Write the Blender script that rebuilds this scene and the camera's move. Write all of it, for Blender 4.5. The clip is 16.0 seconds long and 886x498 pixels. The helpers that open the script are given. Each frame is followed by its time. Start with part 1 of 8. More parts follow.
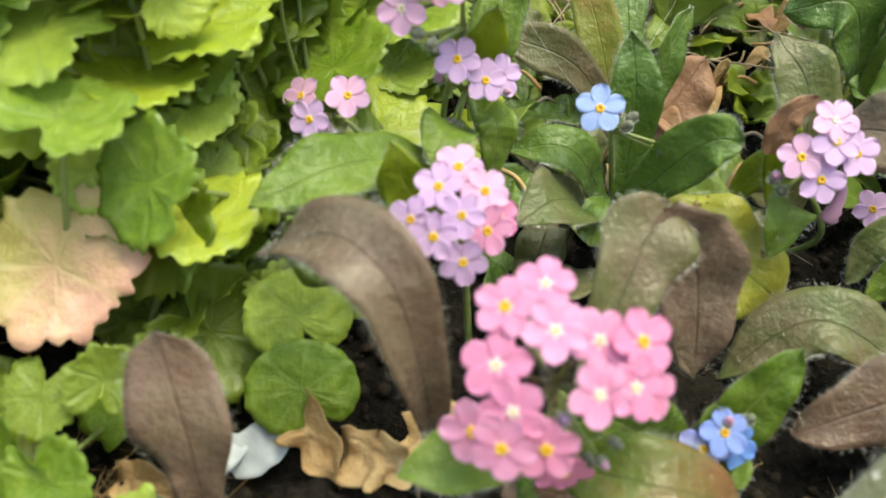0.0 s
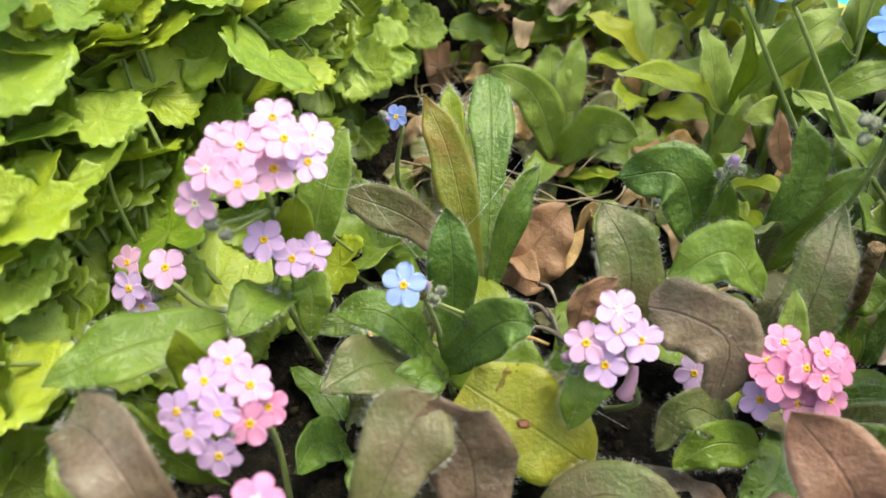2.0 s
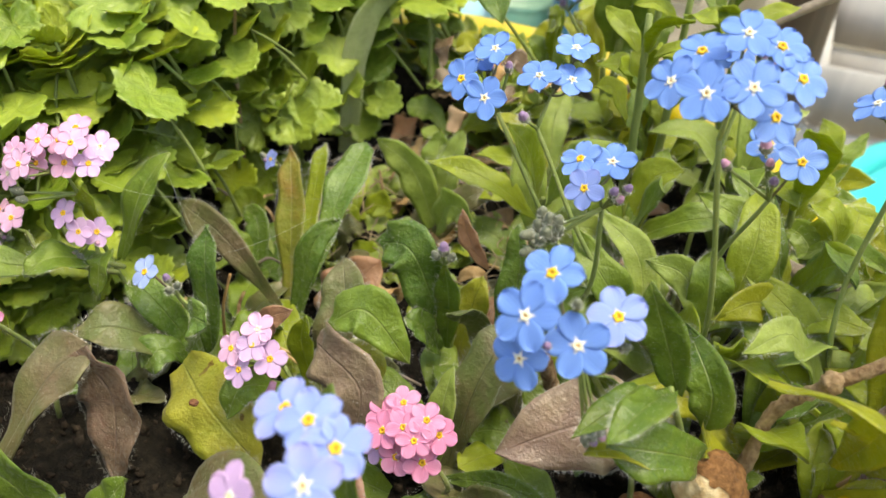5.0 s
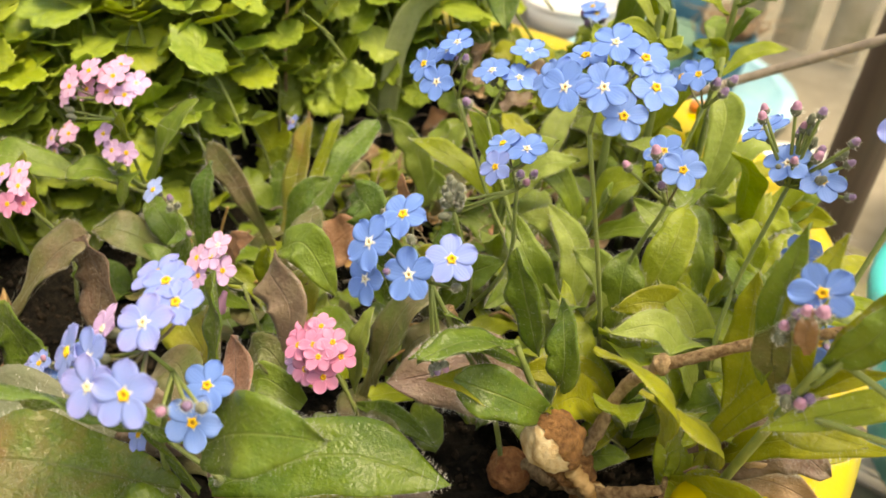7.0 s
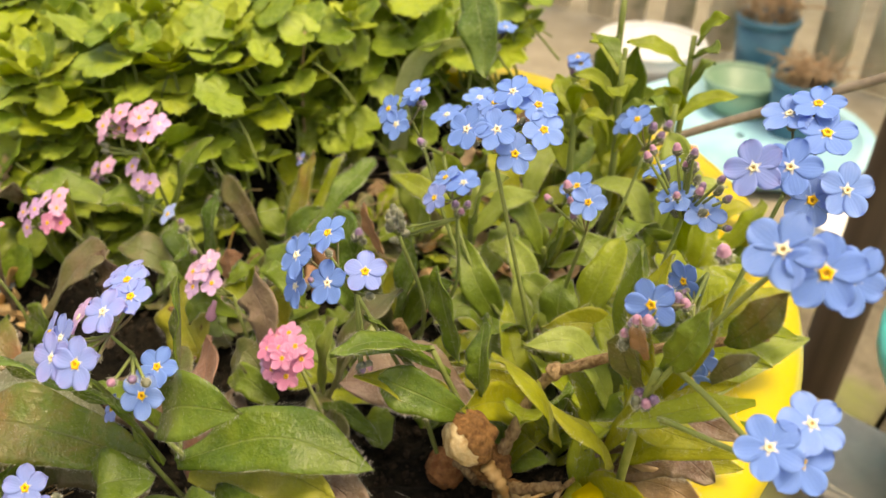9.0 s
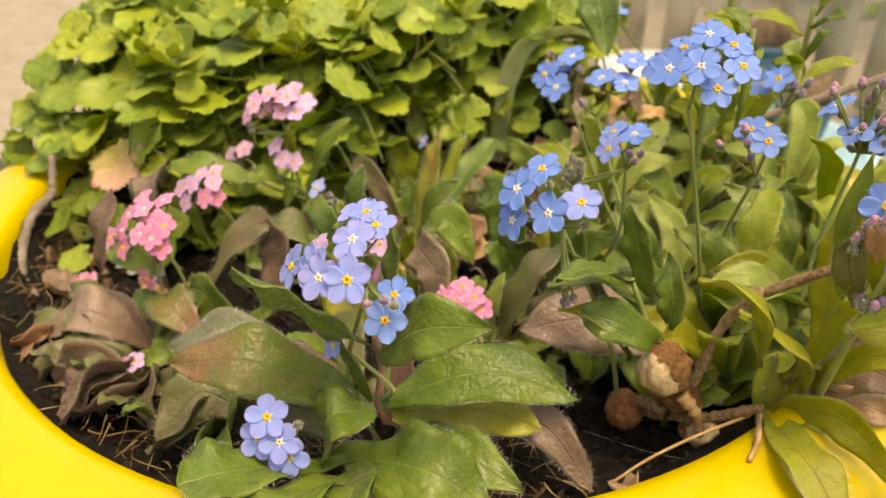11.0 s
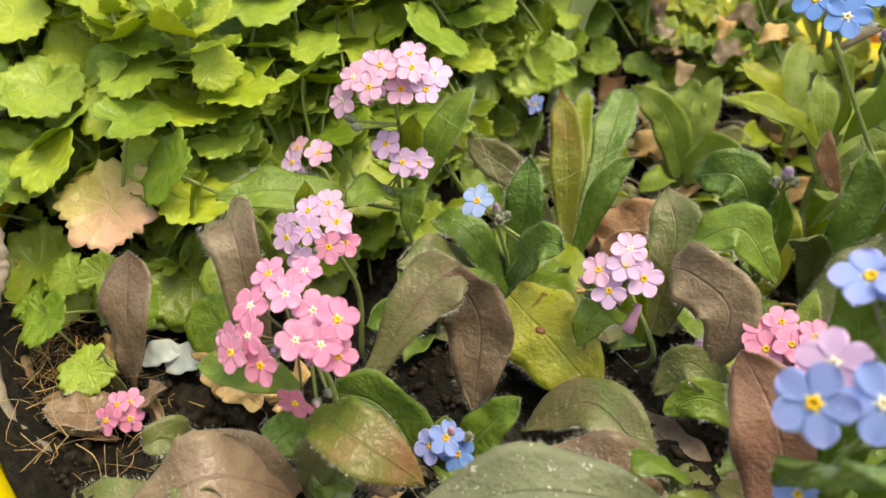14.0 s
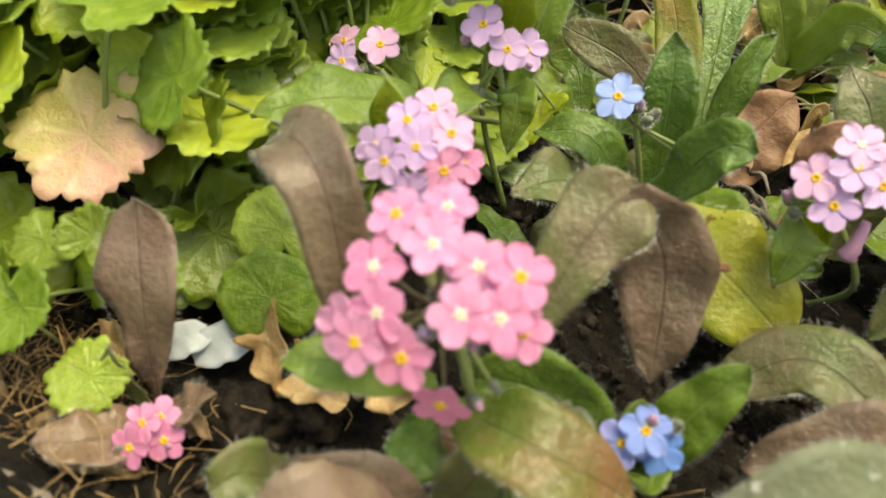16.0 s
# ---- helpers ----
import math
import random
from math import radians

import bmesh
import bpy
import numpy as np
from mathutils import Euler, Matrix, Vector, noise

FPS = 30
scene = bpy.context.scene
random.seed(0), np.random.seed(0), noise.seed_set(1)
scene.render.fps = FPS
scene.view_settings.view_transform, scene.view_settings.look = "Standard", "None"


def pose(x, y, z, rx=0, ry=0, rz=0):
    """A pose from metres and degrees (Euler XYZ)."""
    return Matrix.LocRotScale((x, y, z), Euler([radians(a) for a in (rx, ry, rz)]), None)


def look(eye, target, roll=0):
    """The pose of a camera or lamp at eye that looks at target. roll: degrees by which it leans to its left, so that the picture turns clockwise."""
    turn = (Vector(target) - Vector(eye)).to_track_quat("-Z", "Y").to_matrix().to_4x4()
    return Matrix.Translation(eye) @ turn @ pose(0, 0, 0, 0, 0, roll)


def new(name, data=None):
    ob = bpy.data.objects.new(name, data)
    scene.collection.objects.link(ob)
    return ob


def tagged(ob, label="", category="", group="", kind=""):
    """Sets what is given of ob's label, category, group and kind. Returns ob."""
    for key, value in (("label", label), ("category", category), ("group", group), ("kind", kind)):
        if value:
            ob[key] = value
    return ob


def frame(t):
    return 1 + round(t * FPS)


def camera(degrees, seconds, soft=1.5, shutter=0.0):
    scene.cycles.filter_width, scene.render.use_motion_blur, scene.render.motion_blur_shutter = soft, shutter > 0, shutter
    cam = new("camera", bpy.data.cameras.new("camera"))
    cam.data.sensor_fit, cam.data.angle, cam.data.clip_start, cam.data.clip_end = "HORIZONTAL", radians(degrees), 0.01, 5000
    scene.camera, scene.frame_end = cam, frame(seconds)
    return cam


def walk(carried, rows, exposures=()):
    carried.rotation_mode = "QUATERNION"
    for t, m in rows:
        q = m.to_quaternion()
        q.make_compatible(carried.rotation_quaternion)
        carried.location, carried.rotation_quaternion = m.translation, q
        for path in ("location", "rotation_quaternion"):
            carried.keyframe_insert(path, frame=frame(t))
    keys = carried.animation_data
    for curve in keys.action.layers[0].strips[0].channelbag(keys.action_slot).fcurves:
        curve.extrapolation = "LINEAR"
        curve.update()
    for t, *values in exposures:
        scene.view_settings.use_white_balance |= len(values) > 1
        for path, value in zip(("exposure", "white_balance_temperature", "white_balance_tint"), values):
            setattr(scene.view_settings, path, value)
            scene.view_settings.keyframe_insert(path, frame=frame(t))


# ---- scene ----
cam = camera(58.0, 16.0, soft=1.5)
cam.data.dof.use_dof, cam.data.dof.focus_distance, cam.data.dof.aperture_fstop = True, 0.155, 23.0
PATH = [
    (0, (-0.00340, 0.00090, 0.10178), (0.00749, 0.14030, -0.04123), 2.96),
    (0.1, (-0.00208, 0.00237, 0.10292), (0.00924, 0.14232, -0.03952), 3.12),
    (0.2, (-0.00085, 0.00364, 0.10407), (0.01080, 0.14415, -0.03780), 3.26),
    (0.3, (0.00027, 0.00471, 0.10521), (0.01215, 0.14581, -0.03605), 3.39),
    (0.4, (0.00139, 0.00569, 0.10636), (0.01332, 0.14737, -0.03430), 3.45),
    (0.5, (0.00229, 0.00630, 0.10738), (0.01405, 0.14862, -0.03264), 3.46),
    (0.6, (0.00322, 0.00663, 0.10837), (0.01482, 0.14946, -0.03115), 3.47),
    (0.7, (0.00412, 0.00680, 0.10934), (0.01530, 0.15015, -0.02969), 3.44),
    (0.8, (0.00502, 0.00678, 0.11020), (0.01564, 0.15063, -0.02834), 3.37),
    (0.9, (0.00602, 0.00695, 0.11117), (0.01602, 0.15127, -0.02694), 3.30),
    (1, (0.00731, 0.00730, 0.11226), (0.01673, 0.15198, -0.02551), 3.24),
    (1.1, (0.00886, 0.00780, 0.11361), (0.01776, 0.15276, -0.02390), 3.22),
    (1.2, (0.01069, 0.00858, 0.11498), (0.01915, 0.15373, -0.02235), 3.24),
    (1.3, (0.01283, 0.00937, 0.11636), (0.02091, 0.15461, -0.02090), 3.25),
    (1.4, (0.01506, 0.00995, 0.11773), (0.02274, 0.15525, -0.01948), 3.27),
    (1.5, (0.01749, 0.01010, 0.11909), (0.02478, 0.15540, -0.01815), 3.26),
    (1.6, (0.01994, 0.01016, 0.12015), (0.02659, 0.15552, -0.01705), 3.15),
    (1.7, (0.02249, 0.01019, 0.12100), (0.02847, 0.15560, -0.01618), 3.01),
    (1.8, (0.02513, 0.01022, 0.12175), (0.03039, 0.15565, -0.01544), 2.88),
    (1.9, (0.02768, 0.01025, 0.12240), (0.03220, 0.15572, -0.01477), 2.78),
    (2, (0.03020, 0.01027, 0.12284), (0.03396, 0.15578, -0.01432), 2.72),
    (2.1, (0.03282, 0.01039, 0.12327), (0.03583, 0.15596, -0.01385), 2.69),
    (2.2, (0.03533, 0.01061, 0.12358), (0.03757, 0.15626, -0.01346), 2.72),
    (2.3, (0.03783, 0.01113, 0.12390), (0.03928, 0.15696, -0.01296), 2.77),
    (2.4, (0.04034, 0.01164, 0.12432), (0.04101, 0.15774, -0.01227), 2.82),
    (2.5, (0.04276, 0.01240, 0.12499), (0.04269, 0.15889, -0.01118), 2.87),
    (2.6, (0.04508, 0.01318, 0.12569), (0.04429, 0.16020, -0.00989), 2.95),
    (2.7, (0.04743, 0.01400, 0.12654), (0.04589, 0.16168, -0.00831), 3.03),
    (2.8, (0.04967, 0.01471, 0.12739), (0.04719, 0.16314, -0.00663), 3.07),
    (2.9, (0.05191, 0.01523, 0.12814), (0.04820, 0.16439, -0.00504), 3.09),
    (3, (0.05390, 0.01536, 0.12866), (0.04851, 0.16521, -0.00368), 3.07),
    (3.1, (0.05596, 0.01527, 0.12913), (0.04841, 0.16564, -0.00249), 2.98),
    (3.2, (0.05796, 0.01488, 0.12927), (0.04781, 0.16567, -0.00168), 2.88),
    (3.3, (0.06016, 0.01439, 0.12941), (0.04706, 0.16549, -0.00094), 2.79),
    (3.4, (0.06256, 0.01391, 0.12955), (0.04630, 0.16520, -0.00023), 2.72),
    (3.5, (0.06553, 0.01359, 0.12991), (0.04597, 0.16492, 0.00061), 2.70),
    (3.6, (0.06880, 0.01331, 0.13041), (0.04598, 0.16457, 0.00158), 2.76),
    (3.7, (0.07253, 0.01319, 0.13122), (0.04646, 0.16427, 0.00280), 2.88),
    (3.8, (0.07666, 0.01308, 0.13224), (0.04738, 0.16384, 0.00414), 3.03),
    (3.9, (0.08110, 0.01287, 0.13346), (0.04870, 0.16321, 0.00562), 3.18),
    (4, (0.08560, 0.01230, 0.13500), (0.05028, 0.16213, 0.00733), 3.34),
    (4.1, (0.09010, 0.01159, 0.13664), (0.05212, 0.16085, 0.00905), 3.46),
    (4.2, (0.09467, 0.01032, 0.13830), (0.05419, 0.15894, 0.01073), 3.53),
    (4.3, (0.09934, 0.00905, 0.13977), (0.05644, 0.15703, 0.01224), 3.51),
    (4.4, (0.10411, 0.00798, 0.14083), (0.05876, 0.15530, 0.01339), 3.39),
    (4.5, (0.10902, 0.00765, 0.14105), (0.06113, 0.15437, 0.01385), 3.10),
    (4.6, (0.11414, 0.00720, 0.14116), (0.06388, 0.15339, 0.01425), 2.75),
    (4.7, (0.11907, 0.00681, 0.14126), (0.06647, 0.15241, 0.01464), 2.36),
    (4.8, (0.12369, 0.00689, 0.14104), (0.06845, 0.15180, 0.01479), 1.98),
    (4.9, (0.12779, 0.00678, 0.14114), (0.07012, 0.15093, 0.01514), 1.73),
    (5, (0.13148, 0.00667, 0.14124), (0.07159, 0.15009, 0.01548), 1.59),
    (5.1, (0.13478, 0.00646, 0.14134), (0.07282, 0.14915, 0.01578), 1.53),
    (5.2, (0.13778, 0.00625, 0.14143), (0.07388, 0.14821, 0.01604), 1.57),
    (5.3, (0.14048, 0.00594, 0.14163), (0.07479, 0.14718, 0.01637), 1.67),
    (5.4, (0.14298, 0.00563, 0.14183), (0.07562, 0.14618, 0.01669), 1.84),
    (5.5, (0.14517, 0.00522, 0.14213), (0.07625, 0.14507, 0.01707), 2.04),
    (5.6, (0.14727, 0.00481, 0.14233), (0.07685, 0.14396, 0.01733), 2.28),
    (5.7, (0.14917, 0.00440, 0.14263), (0.07734, 0.14288, 0.01768), 2.55),
    (5.8, (0.15107, 0.00409, 0.14293), (0.07789, 0.14190, 0.01802), 2.83),
    (5.9, (0.15286, 0.00368, 0.14333), (0.07836, 0.14081, 0.01846), 3.11),
    (6, (0.15476, 0.00327, 0.14363), (0.07896, 0.13974, 0.01880), 3.38),
    (6.1, (0.15656, 0.00285, 0.14403), (0.07947, 0.13865, 0.01924), 3.63),
    (6.2, (0.15856, 0.00254, 0.14443), (0.08018, 0.13766, 0.01969), 3.85),
    (6.3, (0.16055, 0.00223, 0.14483), (0.08087, 0.13669, 0.02019), 4.03),
    (6.4, (0.16275, 0.00202, 0.14523), (0.08171, 0.13580, 0.02071), 4.15),
    (6.5, (0.16525, 0.00181, 0.14563), (0.08278, 0.13487, 0.02125), 4.21),
    (6.6, (0.16785, 0.00170, 0.14613), (0.08391, 0.13405, 0.02194), 4.19),
    (6.7, (0.17084, 0.00159, 0.14653), (0.08534, 0.13321, 0.02260), 4.10),
    (6.8, (0.17417, 0.00213, 0.14703), (0.08696, 0.13307, 0.02354), 3.90),
    (6.9, (0.17753, 0.00303, 0.14715), (0.08892, 0.13339, 0.02404), 3.81),
    (7, (0.18088, 0.00462, 0.14729), (0.09089, 0.13436, 0.02454), 3.74),
    (7.1, (0.18420, 0.00596, 0.14793), (0.09263, 0.13486, 0.02548), 3.58),
    (7.2, (0.18717, 0.00654, 0.14870), (0.09420, 0.13441, 0.02622), 3.50),
    (7.3, (0.18984, 0.00682, 0.14947), (0.09555, 0.13362, 0.02687), 3.47),
    (7.4, (0.19221, 0.00701, 0.15044), (0.09663, 0.13277, 0.02778), 3.45),
    (7.5, (0.19421, 0.00741, 0.15160), (0.09730, 0.13224, 0.02903), 3.38),
    (7.6, (0.19602, 0.00806, 0.15279), (0.09784, 0.13198, 0.03029), 3.31),
    (7.7, (0.19786, 0.00903, 0.15407), (0.09835, 0.13211, 0.03178), 3.17),
    (7.8, (0.19999, 0.01030, 0.15535), (0.09916, 0.13265, 0.03341), 2.99),
    (7.9, (0.20293, 0.01167, 0.15654), (0.10074, 0.13343, 0.03512), 2.75),
    (8, (0.20723, 0.01329, 0.15748), (0.10369, 0.13469, 0.03689), 2.53),
    (8.1, (0.21155, 0.01498, 0.15886), (0.10715, 0.13612, 0.03875), 2.37),
    (8.2, (0.21367, 0.01575, 0.15972), (0.10849, 0.13657, 0.03997), 2.19),
    (8.3, (0.21547, 0.01567, 0.15977), (0.10916, 0.13645, 0.04100), 1.92),
    (8.4, (0.21650, 0.01523, 0.15975), (0.10916, 0.13587, 0.04175), 1.66),
    (8.5, (0.21742, 0.01458, 0.15972), (0.10915, 0.13506, 0.04243), 1.41),
    (8.6, (0.21825, 0.01374, 0.15959), (0.10911, 0.13406, 0.04294), 1.19),
    (8.7, (0.21898, 0.01280, 0.15947), (0.10906, 0.13293, 0.04335), 0.97),
    (8.8, (0.21960, 0.01155, 0.15934), (0.10898, 0.13151, 0.04371), 0.76),
    (8.9, (0.22013, 0.01021, 0.15921), (0.10885, 0.13000, 0.04402), 0.58),
    (9, (0.22066, 0.00877, 0.15889), (0.10880, 0.12839, 0.04407), 0.41),
    (9.1, (0.22108, 0.00702, 0.15866), (0.10872, 0.12649, 0.04419), 0.25),
    (9.2, (0.22151, 0.00518, 0.15823), (0.10868, 0.12451, 0.04406), 0.11),
    (9.3, (0.22174, 0.00324, 0.15781), (0.10850, 0.12245, 0.04391), -0.01),
    (9.4, (0.22206, 0.00109, 0.15728), (0.10846, 0.12021, 0.04364), -0.13),
    (9.5, (0.22229, -0.00125, 0.15666), (0.10838, 0.11781, 0.04326), -0.22),
    (9.6, (0.22242, -0.00359, 0.15583), (0.10823, 0.11544, 0.04269), -0.30),
    (9.7, (0.22254, -0.00624, 0.15500), (0.10811, 0.11280, 0.04212), -0.36),
    (9.8, (0.22267, -0.00888, 0.15408), (0.10805, 0.11022, 0.04146), -0.40),
    (9.9, (0.22269, -0.01172, 0.15295), (0.10791, 0.10750, 0.04063), -0.43),
    (10, (0.22282, -0.01467, 0.15172), (0.10789, 0.10472, 0.03972), -0.44),
    (10.1, (0.22285, -0.01771, 0.15040), (0.10780, 0.10191, 0.03878), -0.42),
    (10.2, (0.22287, -0.02085, 0.14887), (0.10774, 0.09907, 0.03767), -0.39),
    (10.3, (0.22197, -0.02416, 0.14706), (0.10682, 0.09624, 0.03641), -0.34),
    (10.4, (0.21932, -0.02738, 0.14511), (0.10426, 0.09362, 0.03501), -0.24),
    (10.5, (0.21357, -0.03016, 0.14419), (0.09884, 0.09186, 0.03488), -0.16),
    (10.6, (0.20903, -0.03249, 0.14390), (0.09462, 0.09054, 0.03540), -0.13),
    (10.7, (0.20612, -0.03421, 0.14432), (0.09198, 0.08968, 0.03651), -0.14),
    (10.8, (0.20391, -0.03563, 0.14485), (0.09011, 0.08911, 0.03765), -0.19),
    (10.9, (0.20170, -0.03695, 0.14528), (0.08840, 0.08870, 0.03863), -0.29),
    (11, (0.19883, -0.03844, 0.14533), (0.08627, 0.08831, 0.03920), -0.43),
    (11.1, (0.19514, -0.04005, 0.14531), (0.08365, 0.08795, 0.03955), -0.60),
    (11.2, (0.19048, -0.04184, 0.14501), (0.08039, 0.08762, 0.03957), -0.81),
    (11.3, (0.18522, -0.04372, 0.14442), (0.07674, 0.08728, 0.03921), -1.01),
    (11.4, (0.17977, -0.04540, 0.14372), (0.07306, 0.08718, 0.03866), -1.19),
    (11.5, (0.17443, -0.04673, 0.14290), (0.06960, 0.08743, 0.03796), -1.28),
    (11.6, (0.16938, -0.04780, 0.14196), (0.06640, 0.08789, 0.03716), -1.29),
    (11.7, (0.16476, -0.04851, 0.14099), (0.06365, 0.08864, 0.03628), -1.22),
    (11.8, (0.16023, -0.04892, 0.14002), (0.06101, 0.08959, 0.03530), -1.09),
    (11.9, (0.15591, -0.04923, 0.13906), (0.05859, 0.09051, 0.03418), -0.96),
    (12, (0.15164, -0.04928, 0.13809), (0.05621, 0.09152, 0.03289), -0.84),
    (12.1, (0.14747, -0.04863, 0.13694), (0.05389, 0.09285, 0.03099), -0.84),
    (12.2, (0.14315, -0.04721, 0.13579), (0.05143, 0.09462, 0.02871), -0.90),
    (12.3, (0.13894, -0.04529, 0.13464), (0.04914, 0.09668, 0.02612), -0.98),
    (12.4, (0.13452, -0.04327, 0.13349), (0.04671, 0.09872, 0.02338), -1.05),
    (12.5, (0.13005, -0.04135, 0.13232), (0.04436, 0.10062, 0.02052), -1.10),
    (12.6, (0.12548, -0.03968, 0.13137), (0.04196, 0.10235, 0.01800), -1.05),
    (12.7, (0.12085, -0.03851, 0.13050), (0.03961, 0.10362, 0.01560), -0.95),
    (12.8, (0.11652, -0.03743, 0.12973), (0.03754, 0.10485, 0.01344), -0.83),
    (12.9, (0.11249, -0.03666, 0.12905), (0.03572, 0.10580, 0.01152), -0.66),
    (13, (0.10910, -0.03589, 0.12851), (0.03437, 0.10680, 0.00997), -0.49),
    (13.1, (0.10606, -0.03533, 0.12807), (0.03336, 0.10768, 0.00866), -0.32),
    (13.2, (0.10347, -0.03477, 0.12776), (0.03260, 0.10864, 0.00772), -0.16),
    (13.3, (0.10098, -0.03421, 0.12765), (0.03180, 0.10963, 0.00714), 0.03),
    (13.4, (0.09829, -0.03365, 0.12753), (0.03067, 0.11066, 0.00670), 0.20),
    (13.5, (0.09486, -0.03310, 0.12748), (0.02874, 0.11169, 0.00638), 0.39),
    (13.6, (0.09089, -0.03258, 0.12750), (0.02632, 0.11266, 0.00612), 0.65),
    (13.7, (0.08608, -0.03197, 0.12739), (0.02302, 0.11369, 0.00572), 0.91),
    (13.8, (0.08098, -0.03136, 0.12697), (0.01940, 0.11468, 0.00500), 1.18),
    (13.9, (0.07567, -0.03055, 0.12605), (0.01552, 0.11579, 0.00372), 1.44),
    (14, (0.07052, -0.02952, 0.12420), (0.01176, 0.11699, 0.00139), 1.72),
    (14.1, (0.06554, -0.02835, 0.12157), (0.00803, 0.11824, -0.00172), 1.95),
    (14.2, (0.06111, -0.02696, 0.11821), (0.00483, 0.11951, -0.00581), 2.15),
    (14.3, (0.05708, -0.02548, 0.11485), (0.00198, 0.12077, -0.00995), 2.32),
    (14.4, (0.05366, -0.02379, 0.11189), (-0.00031, 0.12225, -0.01365), 2.42),
    (14.5, (0.05095, -0.02212, 0.10976), (-0.00199, 0.12388, -0.01626), 2.44),
    (14.6, (0.04879, -0.02031, 0.10843), (-0.00318, 0.12571, -0.01797), 2.37),
    (14.7, (0.04725, -0.01852, 0.10803), (-0.00380, 0.12766, -0.01855), 2.23),
    (14.8, (0.04580, -0.01683, 0.10793), (-0.00424, 0.12952, -0.01885), 2.07),
    (14.9, (0.04436, -0.01534, 0.10774), (-0.00451, 0.13106, -0.01945), 1.92),
    (15, (0.04247, -0.01418, 0.10682), (-0.00497, 0.13194, -0.02124), 1.84),
    (15.1, (0.04041, -0.01334, 0.10516), (-0.00540, 0.13235, -0.02398), 1.84),
    (15.2, (0.03780, -0.01273, 0.10268), (-0.00614, 0.13226, -0.02789), 1.91),
    (15.3, (0.03510, -0.01232, 0.10000), (-0.00699, 0.13192, -0.03201), 2.06),
    (15.4, (0.03259, -0.01191, 0.09752), (-0.00778, 0.13171, -0.03570), 2.22),
    (15.5, (0.03068, -0.01156, 0.09575), (-0.00827, 0.13183, -0.03813), 2.39),
    (15.6, (0.02915, -0.01101, 0.09467), (-0.00869, 0.13229, -0.03961), 2.52),
    (15.7, (0.02822, -0.01032, 0.09411), (-0.00885, 0.13300, -0.04038), 2.59),
    (15.8, (0.02769, -0.00963, 0.09385), (-0.00882, 0.13377, -0.04070), 2.64),
    (15.9, (0.02746, -0.00893, 0.09379), (-0.00864, 0.13456, -0.04077), 2.65),
    (16, (0.02753, -0.00824, 0.09393), (-0.00833, 0.13537, -0.04057), 2.63),
]

EXPOSURES = [(0.0, 1.54, 7100, -4), (2.5, 1.72, 7100, -3), (4.7, 1.60, 7400, 2), (6.8, 1.58, 9500, 7), (8.2, 1.46, 9600, 7), (10.3, 1.36, 10500, 15), (12.0, 1.33, 9300, 8), (13.0, 1.40, 8700, 0), (16.0, 1.54, 8300, -3)]
walk(cam, [(t, look(eye, target, roll)) for t, eye, target, roll in PATH], EXPOSURES)

# ---- world and light ----
world = bpy.data.worlds.new("sky")
scene.world = world
world.use_nodes = True
wt = world.node_tree
sky = wt.nodes.new("ShaderNodeTexSky")
sky.sky_type = 'NISHITA'
sky.sun_disc = False
sky.sun_elevation = radians(75)
sky.sun_rotation = radians(80)
sky.air_density, sky.dust_density = 1.0, 3.0
wt.links.new(sky.outputs[0], wt.nodes["Background"].inputs[0])
wt.nodes["Background"].inputs[1].default_value = 0.15
sun = new("sun", bpy.data.lights.new("sun", 'SUN'))
sun.data.energy, sun.data.angle, sun.data.color = 0.9, radians(24), (1.0, 0.95, 0.86)
sun.matrix_world = look((0.28, 0.12, 1.2), (0, 0, 0))


# ---- node helpers ----
def material(name, rough=0.5, spec=0.4, base=(0.5, 0.5, 0.5)):
    m = bpy.data.materials.new(name)
    m.use_nodes = True
    b = m.node_tree.nodes["Principled BSDF"]
    b.inputs["Roughness"].default_value = rough
    b.inputs["Specular IOR Level"].default_value = spec
    b.inputs["Base Color"].default_value = (*base, 1)
    return m, m.node_tree, b


def nd(nt, kind, **kw):
    n = nt.nodes.new(kind)
    for k, v in kw.items():
        n.inputs[k].default_value = v
    return n


def val(nt, op, a, b=None, c=None, clamp=False):
    n = nt.nodes.new("ShaderNodeMath")
    n.operation, n.use_clamp = op, clamp
    for i, s in enumerate((a, b, c)):
        if s is None:
            continue
        if isinstance(s, (int, float)):
            n.inputs[i].default_value = s
        else:
            nt.links.new(s, n.inputs[i])
    return n.outputs[0]


def mix(nt, fac, a, b, mode='MIX'):
    n = nt.nodes.new("ShaderNodeMix")
    n.data_type, n.blend_type = 'RGBA', mode
    for sock, s in ((n.inputs[0], fac), (n.inputs[6], a), (n.inputs[7], b)):
        if isinstance(s, (int, float)):
            sock.default_value = s
        elif isinstance(s, tuple):
            sock.default_value = (*s, 1)
        else:
            nt.links.new(s, sock)
    return n.outputs[2]


def coords(nt, which="Object"):
    return nt.nodes.new("ShaderNodeTexCoord").outputs[which]


def noise_tex(nt, vec, scale, detail=3.0, rough=0.55, dist=0.0):
    n = nd(nt, "ShaderNodeTexNoise", Scale=scale, Detail=detail, Roughness=rough, Distortion=dist)
    nt.links.new(vec, n.inputs["Vector"])
    return n.outputs["Fac"]


def bump(nt, b, height, strength=0.4, dist=0.0004):
    n = nd(nt, "ShaderNodeBump", Strength=strength, Distance=dist)
    nt.links.new(height, n.inputs["Height"])
    nt.links.new(n.outputs[0], b.inputs["Normal"])


